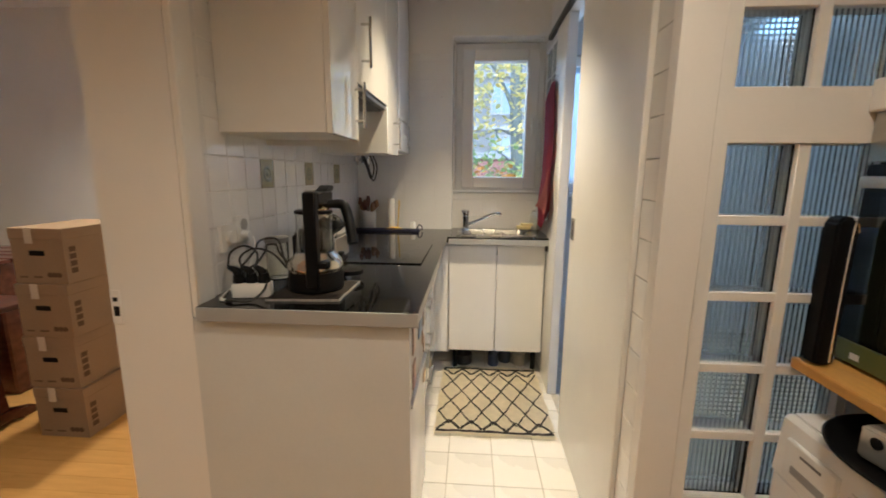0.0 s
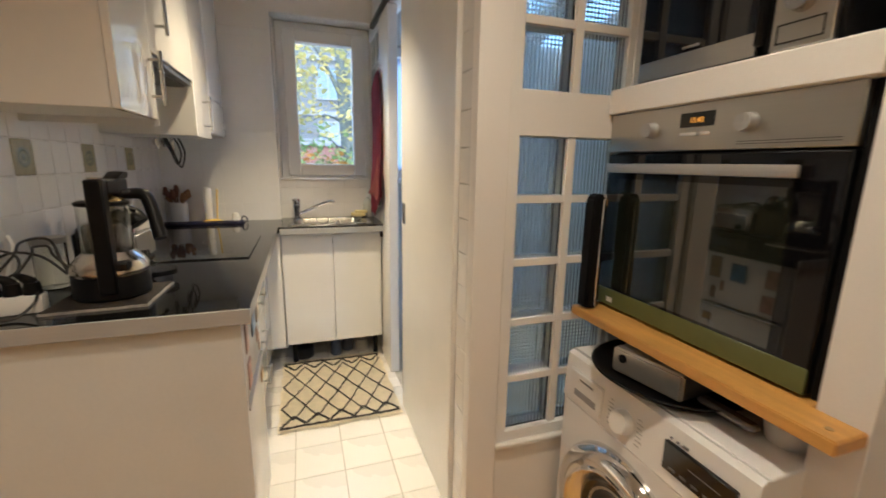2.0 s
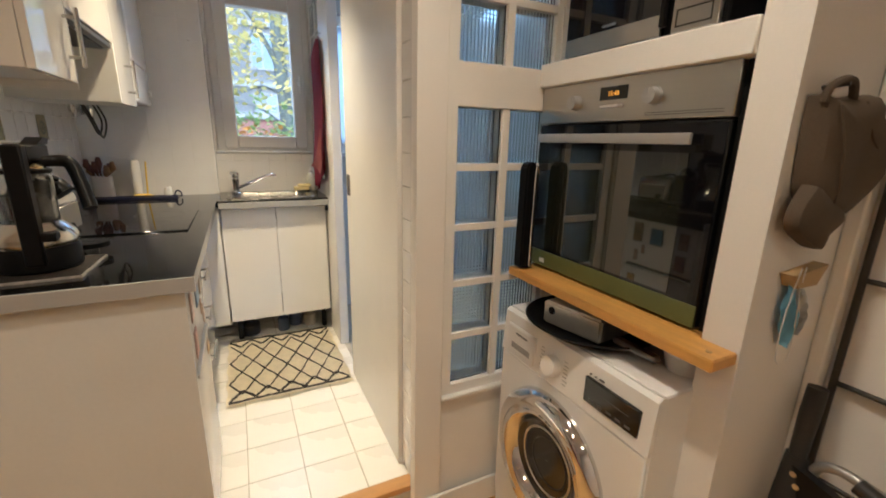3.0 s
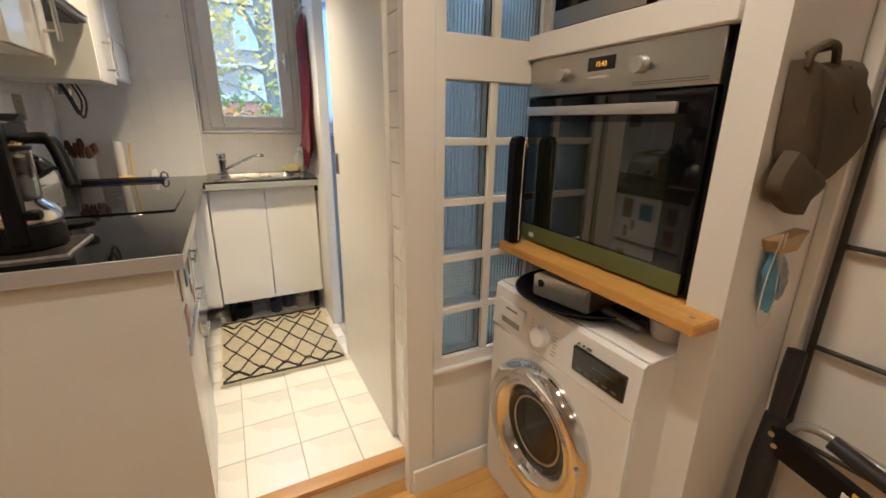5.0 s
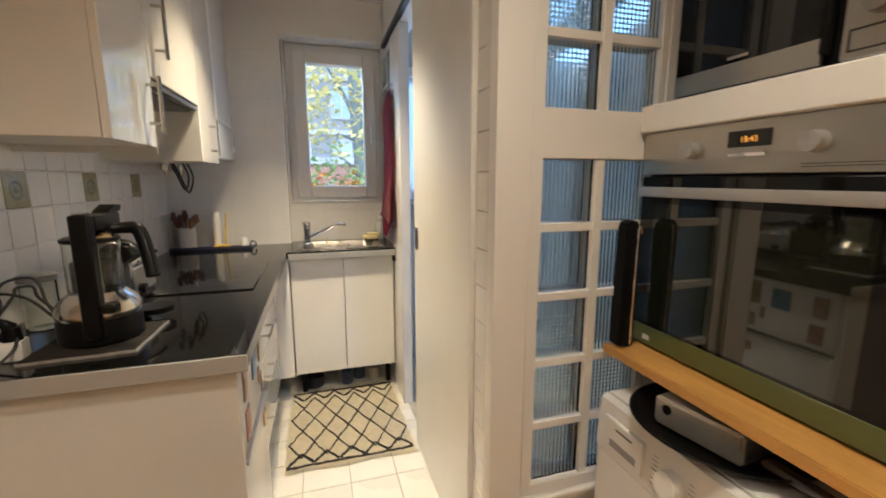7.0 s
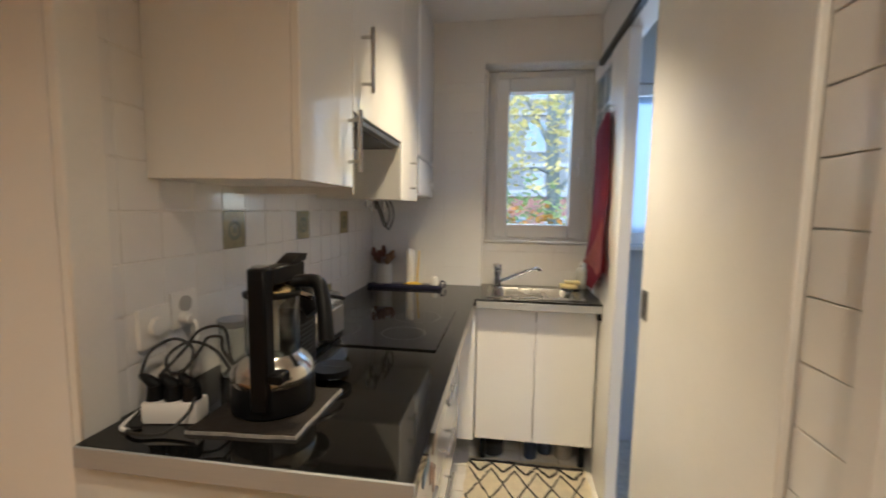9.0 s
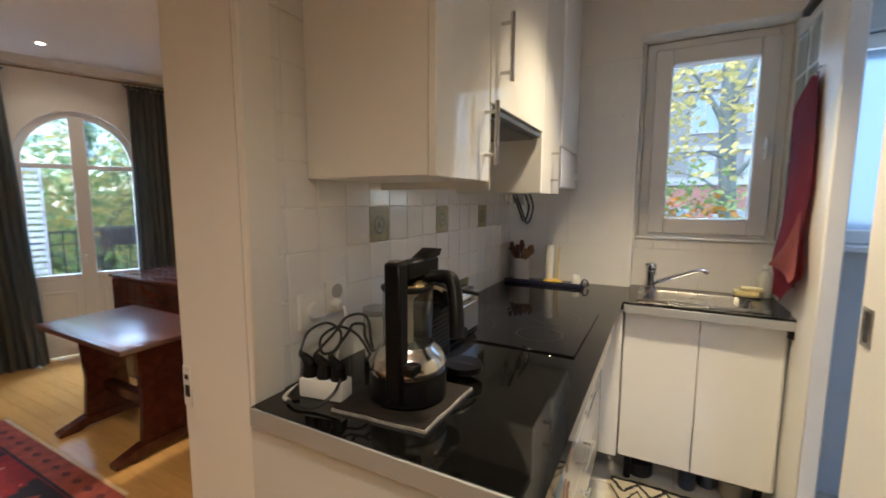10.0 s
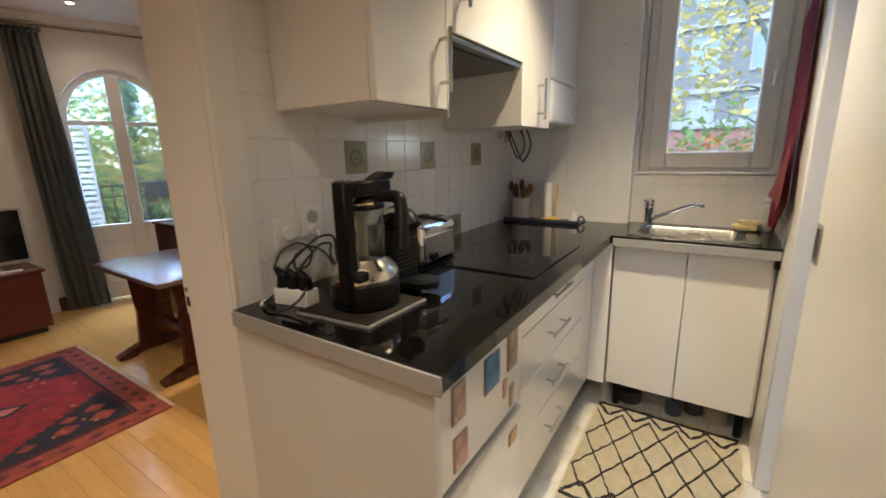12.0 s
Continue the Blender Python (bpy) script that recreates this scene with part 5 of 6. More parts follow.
part("yellow_stick", C((-0.345, 2.90, tz + 0.015), (-0.335, 2.905, tz + 0.19), 0.004, seg=8), M_YELLOW, roll)
cup = thing("egg_cup", (-0.245, 2.89, tz), "small white upturned cup on the tray", "cup")
part("cup", lathe(bmesh.new(), [(0.023, tz), (0.024, tz + 0.004), (0.017, tz + 0.048), (0.015, tz + 0.05), (0.001, tz + 0.05)], -0.245, 2.885, 24), M_CERAM, cup)

# by the sink
spg = thing("sponge", (0.505, 2.975, 0.8845), "two yellow sponges lying on a dish by the sink", "sponge")
part("dish", lathe(bmesh.new(), [(0.05, 0.8845), (0.058, 0.892), (0.055, 0.893), (0.001, 0.889)], 0.49, 2.965, 24), M_CHROME, spg)
part("pad", B(0.44, 0.53, 2.935, 2.995, 0.8932, 0.912, bevel=0.005, seg=2), M_SPONGE, spg)
part("pad", B(0.465, 0.545, 2.94, 3.0, 0.9122, 0.928, bevel=0.005, seg=2), M_SPONGE, spg)
bot = thing("soap_bottle", (0.565, 3.02, 0.879), "clear plastic washing-up liquid bottle in the corner", "bottle")
part("bottle", lathe(bmesh.new(), [(0.028, 0.879), (0.031, 0.885), (0.031, 0.97), (0.022, 0.992), (0.011, 1.0), (0.011, 1.01)], 0.56, 3.022, 24), mat("translucent plastic", (0.55, 0.56, 0.52), 0.2), bot)
part("cap", C((0.56, 3.022, 1.0102), (0.56, 3.022, 1.03), 0.012, 0.008, 16), M_WHITEP, bot)

# small hook on the tiles
hk = thing("wall_hook", (-0.063, 2.972, 1.728), "tiny white plastic hook on the tiled wall", "hook")
part("plate", B(-0.071, -0.055, 2.969, 2.9728, 1.716, 1.740, bevel=0.001), M_WHITEP, hk)
part("prong", tube(bmesh.new(), spline([(-0.063, 2.969, 1.728), (-0.063, 2.96, 1.722), (-0.063, 2.955, 1.730)], 4), 0.0022, 6), M_NICKEL, hk)

# towel
tw = thing("tea_towel", (0.575, 2.7, 0.93), "dark red tea towel hanging from a hook by the sink", "towel")
TOWEL_L = ((1.756, 2.683), (1.686, 2.883), (1.447, 2.859), (1.229, 2.897), (1.053, 3.013), (0.916, 2.868))    # height and y of the towel's far and near edges
TOWEL_R = ((1.730, 2.606), (1.542, 2.573), (1.373, 2.549), (1.257, 2.575), (1.066, 2.503), (0.922, 2.781))


def edge_at(edge, z):
    for (za, ya), (zb, yb) in zip(edge, edge[1:]):
        if z >= zb:
            return ya + (yb - ya) * min(1, max(0, (za - z) / (za - zb)))
    return edge[-1][1]


def cloth(a, b, za, zb, xo, amp, n=30, m=16, ph=0.0):
    """Hanging cloth between two edges, with folds that open downwards."""
    bm = bmesh.new()
    rows = []
    for i in range(n + 1):
        t = i / n
        z = za + (zb - za) * t
        p, q = a(z, t), b(z, t)
        rows.append([bm.verts.new((xo + amp * (0.5 + t) * math.sin(8 * j / m + ph + 1.8 * t) - 0.010 * t, p + (q - p) * j / m, z + 0.012 * t * math.sin(5 * j / m))) for j in range(m + 1)])
    for r0, r1 in zip(rows, rows[1:]):
        for j in range(m):
            bm.faces.new((r0[j], r1[j], r1[j + 1], r0[j + 1]))
    bmesh.ops.solidify(bm, geom=bm.faces[:], thickness=0.004)
    return bm


part("back_fold", cloth(lambda z, t: edge_at(TOWEL_L, z), lambda z, t: edge_at(TOWEL_R, z), 1.756, 0.922, 0.574, 0.007), M_TOWEL, tw)
part("front_fold", cloth(lambda z, t: edge_at(TOWEL_R, z) + (edge_at(TOWEL_L, z) - edge_at(TOWEL_R, z)) * (0.06 + 0.8 * t), lambda z, t: edge_at(TOWEL_R, z) - 0.004, 1.276, 1.036, 0.558, 0.004, ph=1.0), M_TOWEL2, tw, "lighter checked cloth side")
part("hook", tube(bmesh.new(), spline([(0.592, 2.606, 1.771), (0.575, 2.606, 1.766), (0.568, 2.606, 1.751), (0.572, 2.606, 1.741)], 4), 0.004, 8), M_CHROME, tw)

# under the sink
for x, y, h, r, c, lb in ((0.30, 2.80, 0.11, 0.035, (0.05, 0.07, 0.12), "dark blue cleaning bottle under the sink"), (0.38, 2.86, 0.12, 0.04, (0.08, 0.1, 0.16), "dark plastic bottle under the sink"), (0.47, 2.83, 0.10, 0.045, (0.45, 0.42, 0.35), "pale plastic jar under the sink"), (0.10, 2.82, 0.09, 0.06, (0.02, 0.02, 0.02), "black bundled bag under the sink")):
    bt = thing("cleaning_bottle", (x, y, 0.0), lb, "bottle", "things stored under the sink")
    part("bottle", lathe(bmesh.new(), [(r * 0.9, 0.0), (r, 0.006), (r, h * 0.75), (r * 0.5, h * 0.9), (r * 0.4, h)], x, y, 18), mat("bottle plastic", c, 0.35, vary=0.2), bt)

# cream rug with black lattice
RX0, RX1, RY0, RY1 = -0.024, 0.566, 2.010, 2.735
rug = thing("kitchen_rug", (0.27, 2.33, 0.0), "cream wool rug with a black diamond pattern", "rug")
bm = bmesh.new()
random.seed(11)
nx, ny = 24, 24
grid = []
for j in range(ny + 1):
    row = []
    for i in range(nx + 1):
        x, y = RX0 + (RX1 - RX0) * i / nx, RY0 + (RY1 - RY0) * j / ny
        ex, ey = (0.004 * math.sin(7 * y * 6) if i in (0, nx) else 0), (0.005 * math.sin(x * 21) if j in (0, ny) else 0)
        row.append(bm.verts.new((x + ex, y + ey, 0.007 + 0.002 * math.sin(13 * x + 3) * math.sin(11 * y) + (0.004 if j in (0, ny) else 0))))
    grid.append(row)
for r0, r1 in zip(grid, grid[1:]):
    for i in range(nx):
        bm.faces.new((r0[i], r0[i + 1], r1[i + 1], r1[i]))
bmesh.ops.solidify(bm, geom=bm.faces[:], thickness=0.006)
part("woven_base", bm, M_RUGC, rug)
def stroke(bm, p, q, w, z=0.0115, n=14):
    p, q = Vector((*p, z)), Vector((*q, z))
    d = (q - p).normalized()
    s = Vector((-d.y, d.x, 0))
    last = None
    for k in range(n + 1):
        c = p + (q - p) * k / n + s * random.uniform(-1, 1) * 0.003
        ww = w * random.uniform(0.5, 1.25) / 2
        dz = Vector((0, 0, 0.0025 * math.sin(13 * c.x + 3) * math.sin(11 * c.y)))
        now = (bm.verts.new(c + s * ww + dz), bm.verts.new(c - s * ww + dz), bm.verts.new(c - s * ww + dz - Vector((0, 0, 0.006))), bm.verts.new(c + s * ww + dz - Vector((0, 0, 0.006))))
        if last:
            for a in range(4):
                bm.faces.new((last[a], last[(a + 1) % 4], now[(a + 1) % 4], now[a]))
        last = now
bm = bmesh.new()
ya, yb = 2.10, 2.645
pitch = (RX1 - RX0 - 0.024) / 5
for sgn in (1, -1):
    for k in range(-6, 13):
        xs = RX0 + 0.012 + pitch * (k + 0.5)
        xe = xs + sgn * pitch * 2.5
        p, q = Vector((xs, ya)), Vector((xe, yb))
        lo, hi = 0.0, 1.0
        dx = q.x - p.x
        for lim, s in ((RX0 + 0.01, -1), (RX1 - 0.01, 1)):
            t = (lim - p.x) / dx
            if (dx > 0) == (s > 0):
                hi = min(hi, t)
            else:
                lo = max(lo, t)
        if hi - lo > 0.05:
            stroke(bm, p.lerp(q, lo), p.lerp(q, hi), 0.0064, n=22)
for yy, out in ((RY0 + 0.032, 1), (RY1 - 0.03, -1)):
    stroke(bm, (RX0 + 0.008, yy), (RX1 - 0.008, yy), 0.014, n=30)
    n = 5
    for k in range(n):
        xa = RX0 + 0.012 + (RX1 - RX0 - 0.024) * k / n
        xb = RX0 + 0.012 + (RX1 - RX0 - 0.024) * (k + 1) / n
        xm = (xa + xb) / 2
        for s in (1.0,):
            stroke(bm, (xm - (xm - xa) * s, yy + out * 0.012), (xm, yy + out * (0.012 + 0.074 * s)), 0.0115 if s == 1 else 0.006, n=8)
            stroke(bm, (xm, yy + out * (0.012 + 0.074 * s)), (xm + (xb - xm) * s, yy + out * 0.012), 0.0115 if s == 1 else 0.006, n=8)
pt = part("lattice_pattern", bm, M_RUGB, rug, "black woven lattice and zigzag border")

# ---- living room ----
def carton(x0, y0, z, turn):
    c = thing("archive_box", (x0 + 0.14, y0 + 0.2, z), "brown cardboard archive box with a hand hole, stacked", "cardboard box", "stacked cardboard boxes")
    W, D, H = 0.275, 0.40, 0.272
    x1, y1 = x0 + W, y0 + D
    part("carton", B(x0 + 0.003, x1 - 0.003, y0 + 0.003, y1 - 0.003, z, z + H - 0.05, bevel=0.002), M_CARD, c)
    lid = part("lid", B(x0, x1, y0, y1, z + H - 0.055, z + H - 0.0015, bevel=0.003), M_CARD, c)
    part("hand_hole", B(x0 + 0.095, x0 + 0.172, y0 + 0.001, y0 + 0.0045, z + 0.138, z + 0.162, bevel=0.001), M_BLACK, c)
    part("print_bars", slabs((x0 + 0.03, x0 + 0.07, y0 + 0.0016, y0 + 0.0028, z + 0.03, z + 0.036), (x0 + 0.10, x0 + 0.145, y0 + 0.0016, y0 + 0.0028, z + 0.03, z + 0.037)), M_CARDINK, c)["kind"] = "stuff"
    bm = bmesh.new()
    for k in range(3):
        cyl(bm, (x0 + 0.185 + 0.024 * k, y0 + 0.0012, z + 0.045), (x0 + 0.185 + 0.024 * k, y0 + 0.0028, z + 0.045), 0.013, seg=14)
    part("print_emblem", bm, M_CARDINK, c)
    bm = bmesh.new()
    for k in range(4):
        box(bm, x1 - 0.0028, x1 - 0.0014, y0 + 0.03, y0 + 0.062, z + 0.05 + 0.035 * k, z + 0.075 + 0.035 * k)
    part("side_print", bm, M_CARDINK, c)
    part("tape", B(x0 + 0.085, x0 + 0.125, y0 - 0.0012, y0 - 0.0002, z + H - 0.075, z + H + 0.0, bevel=0.0), M_TAPE, c, "strip of clear tape")
    return c


for k, (dx, dy) in enumerate(((0, 0), (-0.012, 0.004), (0.004, -0.003), (0.012, 0.002))):
    carton(-2.07 + dx, 2.0 + dy, FL + 0.272 * k, 0)

tb = thing("dining_table", (-2.68, 1.95, FL), "small dark mahogany trestle table with a shiny top", "table")
TZ = 0.567
top_ = part("tabletop", B(-3.16, -2.19, 1.70, 2.24, TZ - 0.028, TZ, bevel=0.006, seg=2), M_TABLE, tb)
part("inlay_line", slabs((-3.12, -2.23, 1.735, 1.739, TZ, TZ + 0.0006), (-3.12, -2.23, 2.201, 2.205, TZ, TZ + 0.0006), (-3.12, -3.116, 1.739, 2.201, TZ, TZ + 0.0006), (-2.234, -2.23, 1.739, 2.201, TZ, TZ + 0.0006)), mat("pale inlay", (0.2, 0.07, 0.04), 0.3), top_)
for x in (-3.0, -2.36):
    bm = bmesh.new()
    prism(bm, [(1.84, FL + 0.06), (1.86, 0.2), (1.84, TZ - 0.03), (2.10, TZ - 0.03), (2.08, 0.2), (2.10, FL + 0.06)], "x", x - 0.018, x + 0.018)
    part("trestle_panel", bm, M_MAHOG, tb)
    bm = bmesh.new()
    prism(bm, [(1.70, FL), (1.70, FL + 0.025), (1.84, FL + 0.075), (2.10, FL + 0.075), (2.24, FL + 0.025), (2.24, FL), (2.14, FL), (2.10, FL + 0.02), (1.84, FL + 0.02), (1.80, FL)], "x", x - 0.035, x + 0.035)
    part("trestle_foot", bm, M_MAHOG, tb)
part("stretcher", B(-2.98, -2.38, 1.94, 2.0, 0.10, 0.16, bevel=0.004), M_MAHOG, tb)

ch = thing("wooden_bench_chest", (-3.1, 2.6, FL), "dark red-brown wooden chest with a slatted top", "chest")
part("body", B(-3.72, -2.6, 2.36, 2.88, FL, 0.70, bevel=0.006), M_MAHOG, ch)
for k in range(5):
    part("slat", B(-3.74, -2.58, 2.345 + 0.108 * k, 2.43 + 0.108 * k, 0.701, 0.725, bevel=0.004), M_MAHOG, ch)
for k in range(10):
    part("front_board", B(-3.71 + 0.111 * k, -3.605 + 0.111 * k, 2.352, 2.3598, FL + 0.03, 0.69, bevel=0.002), M_MAHOG, ch)

cab = thing("tv_cabinet", (-4.3, 1.2, FL), "low reddish-brown sideboard under the television", "sideboard")
M_REDW = mat("reddish sideboard veneer", (0.11, 0.022, 0.014), 0.3, vary=0.3, scale=4, stretch=(6, 1, 6))
part("body", B(-4.58, -4.10, 0.55, 1.655, FL + 0.05, 0.395, bevel=0.004), M_REDW, cab)
part("top", B(-4.60, -4.08, 0.53, 1.675, 0.3955, 0.42, bevel=0.004), M_REDW, cab)
for y in (0.56, 0.92, 1.29):
    part("door", B(-4.0995, -4.088, y, y + 0.355, FL + 0.07, 0.385, bevel=0.003), M_REDW, cab)
part("plinth", B(-4.55, -4.14, 0.58, 1.62, FL, FL + 0.0495), M_IRON, cab)
tv = thing("television", (-4.3, 1.25, 0.421), "flat screen television with a silver frame, switched off", "television")
part("frame", B(-4.34, -4.30, 0.90, 1.665, 0.455, 0.90, bevel=0.006), M_ALU, tv)
part("screen", B(-4.2995, -4.298, 0.92, 1.645, 0.485, 0.885), M_SCREEN, tv)
part("stand", slabs((-4.40, -4.22, 1.18, 1.48, 0.4205, 0.432), (-4.34, -4.31, 1.28, 1.38, 0.432, 0.456)), M_ALU, tv)
rem = thing("remote_control", (-4.15, 1.5, 0.421), "white remote control on the sideboard", "remote control")
part("shell", B(-4.17, -4.13, 1.43, 1.56, 0.4205, 0.436, bevel=0.004), M_WHITEP, rem)

# curtains on the bay wall, in the wall's own axes
def curtain(name, top0, top1, bot0, bot1, z0, z1, waves, label):
    c = new(name)
    ORIGIN[c.name] = Vector((0, 0, 0))
    tagged(c, label, "curtain", "curtains at the balcony door")
    bm = bmesh.new()
    n, m = 30, waves * 8
    rows = []
    for i in range(n + 1):
        t = i / n
        a, b = top0 + (bot0 - top0) * t ** 1.15, top1 + (bot1 - top1) * t ** 1.15
        rows.append([bm.verts.new((a + (b - a) * j / m + 0.006 * math.sin(j * 1.7 + 5 * t), -0.085 - 0.026 * math.sin(2 * math.pi * waves * j / m + 0.6 * math.sin(3 * t)) * (0.7 + 0.5 * t) - 0.012 * math.sin(4 * t + j * 0.4), z1 + (z0 - z1) * t)) for j in range(m + 1)])
    for r0, r1 in zip(rows, rows[1:]):
        for j in range(m):
            bm.faces.new((r0[j], r1[j], r1[j + 1], r0[j + 1]))
    bmesh.ops.solidify(bm, geom=bm.faces[:], thickness=0.003)
    part("cloth", bm, M_CURT, c)
    bm = bmesh.new()
    rows = []
    for i in range(4):
        z = z1 + 0.012 * i
        rows.append([bm.verts.new((top0 - 0.012 * i + (top1 - top0 + 0.024 * i) * j / m, -0.085 - 0.03 * math.sin(2 * math.pi * (waves + 2) * j / m), z)) for j in range(m + 1)])
    for r0, r1 in zip(rows, rows[1:]):
        for j in range(m):
            bm.faces.new((r0[j], r1[j], r1[j + 1], r0[j + 1]))
    bmesh.ops.solidify(bm, geom=bm.faces[:], thickness=0.003)
    part("heading", bm, M_CURT, c)
    c.matrix_world = BAY
    return c


curtain("curtain", -0.01, 0.23, 0.03, 0.34, FL + 0.01, 2.30, 5, "grey-green floor-length curtain drawn to one side")
curtain("curtain", 1.02, 1.30, 1.00, 1.34, FL + 0.01, 2.30, 6, "grey-green curtain hanging straight by the balcony door")
rod = new("curtain_rod")
ORIGIN[rod.name] = Vector((0, 0, 0))
tagged(rod, "thin brass curtain rod above the balcony door", "curtain rod")
part("pole", C((-0.22, -0.085, 2.352), (1.65, -0.085, 2.352), 0.009, seg=12), mat("aged brass", (0.25, 0.19, 0.1), 0.35, 0.9), rod)
for u in (-0.18, 0.655, 1.6):
    part("bracket", B(u - 0.008, u + 0.008, -0.085, -0.001, 2.357, 2.37), mat("aged brass", (0.25, 0.19, 0.1), 0.35, 0.9), rod)
rod.matrix_world = BAY
structure("cornice_bay", B(-0.1, 2.0, -0.06, -0.0005, 2.39, HALL - 0.001, bevel=0.004), M_WALL, "boxed white cornice above the curtains", "cornice", BAY)

# oriental carpet
cp_ = thing("red_carpet", (-2.82, 0.7, FL), "red oriental wool carpet with dark corner motifs", "carpet")
KX0, KX1, KY0, KY1 = -3.56, -2.07, -0.75, 1.625
KZ = FL + 0.008
part("rust_border", B(KX0, KX1, KY0, KY1, FL + 0.0005, KZ, bevel=0.003), M_RUST, cp_)
part("fringe", slabs(*[(KX0 + 0.02 * k + 0.004, KX0 + 0.02 * k + 0.009, KY1 + 0.0003, KY1 + 0.022, FL + 0.0005, FL + 0.003) for k in range(74)]), M_RUGC, cp_)
part("guard_stripe", slabs((KX0 + 0.12, KX1 - 0.12, KY0 + 0.12, KY1 - 0.12, KZ, KZ + 0.001)), M_NAVY, cp_)
part("red_field", slabs((KX0 + 0.135, KX1 - 0.135, KY0 + 0.135, KY1 - 0.135, KZ + 0.001, KZ + 0.002)), M_RED, cp_)
kx, ky = (KX0 + KX1) / 2, (KY0 + KY1) / 2
def stepped(bm, cx, cy, sx, sy, n, z, h=0.001, quarter=None):
    for k in range(n):
        w, d0, d1 = sx * (1 - k / n), sy * k / n, sy * (k + 1) / n
        if quarter:
            qx, qy = quarter
            xs = sorted((cx, cx + qx * w))
            ys = sorted((cy + qy * d0, cy + qy * d1))
            box(bm, *xs, *ys, z, z + h)
        else:
            box(bm, cx - w, cx + w, cy + d0, cy + d1, z, z + h)
            box(bm, cx - w, cx + w, cy - d1, cy - d0, z, z + h)
    return bm
fz = KZ + 0.002
for qx, qy in ((1, 1), (-1, 1), (1, -1), (-1, -1)):
    ax, ay = kx - qx * (kx - KX0 - 0.14), ky - qy * (ky - KY0 - 0.14)
    part("corner_motif", stepped(bmesh.new(), ax, ay, 0.40, 0.62, 14, fz, quarter=(qx, qy)), M_NAVY, cp_, "stepped navy corner motif")["kind"] = "stuff"
    bm = bmesh.new()
    for a, b, s in ((0.10, 0.10, 0.05), (0.22, 0.1, 0.04), (0.1, 0.26, 0.045), (0.2, 0.22, 0.03), (0.09, 0.41, 0.03)):
        stepped(bm, ax + qx * a, ay + qy * b, s, s * 1.2, 5, fz + 0.001)
    part("corner_flower", bm, M_RUST, cp_, "small rust flowers")["kind"] = "stuff"
part("medallion", stepped(bmesh.new(), kx, ky, 0.30, 0.52, 12, fz), M_NAVY, cp_)
part("medallion_core", stepped(bmesh.new(), kx, ky, 0.22, 0.40, 10, fz + 0.001), M_RED, cp_)
for d in (-0.66, -0.2, 0.2, 0.66):
    pe = part("pendant", stepped(bmesh.new(), kx, ky + d, 0.07, 0.10, 6, fz + (0.002 if abs(d) < 0.5 else 0)), M_NAVY, cp_)
    part("pendant_core", stepped(bmesh.new(), kx, ky + d, 0.04, 0.06, 5, fz + (0.003 if abs(d) < 0.5 else 0.001)), M_PINK, pe)
bm = bmesh.new()
random.seed(5)
for k in range(60):
    x, y, s = random.uniform(KX0 + 0.2, KX1 - 0.2), random.uniform(KY0 + 0.2, KY1 - 0.2), random.uniform(0.006, 0.016)
    stepped(bm, x, y, s, s, 3, fz + 0.0034, 0.0004)
tagged(part("scattered_flowers", bm, M_PINK, cp_), kind="stuff")
bm = bmesh.new()
for k in range(20):
    y = KY0 + 0.09 + k * 0.115
    for x in (KX0 + 0.06, KX1 - 0.06):
        stepped(bm, x, y, 0.018, 0.03, 4, KZ)
for k in range(12):
    x = KX0 + 0.1 + k * 0.117
    stepped(bm, x, KY1 - 0.06, 0.03, 0.018, 4, KZ)
tagged(part("border_motifs", bm, M_PLUM, cp_), kind="stuff")

# ---- outside ----
shut = new("window_shutter")
ORIGIN[shut.name] = Vector((0, 0, 0))
tagged(shut, "white louvred shutter folded back outside the balcony door", "shutter")
bm = bar_frame(bmesh.new(), "y", 0.24, 0.27, 0.25, 0.40, 0.05, 1.58, 0.025, 0)
part("shutter_frame", bm, M_SHUT, shut)
for k in range(26):
    z = 0.09 + 0.056 * k
    bm = bmesh.new()
    prism(bm, [(0.242, z), (0.248, z), (0.268, z + 0.036), (0.262, z + 0.036)], "x", 0.275, 0.375)
    part("louvre", bm, M_SHUT, shut)
shut.matrix_world = BAY
rail = new("balcony_railing")
ORIGIN[rail.name] = Vector((0, 0, 0))
tagged(rail, "dark iron balcony railing with upright bars", "railing")
part("top_rail", B(-0.8, 2.4, 0.95, 0.99, 0.97, 0.995), M_IRON, rail)
part("mid_rail", B(-0.8, 2.4, 0.955, 0.985, 0.86, 0.875), M_IRON, rail)
part("low_rail", B(-0.8, 2.4, 0.955, 0.985, 0.02, 0.04), M_IRON, rail)
for k in range(33):
    part("baluster", B(-0.79 + 0.098 * k, -0.776 + 0.098 * k, 0.962, 0.978, 0.04, 0.97), M_IRON, rail)
part("planter_panel", B(0.78, 1.45, 0.92, 0.949, 0.78, 1.0, bevel=0.004), M_IRON, rail, "dark planter on the rail")
rail.matrix_world = BAY
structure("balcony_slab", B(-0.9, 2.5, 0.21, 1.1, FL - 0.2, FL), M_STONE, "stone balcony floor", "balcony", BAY)


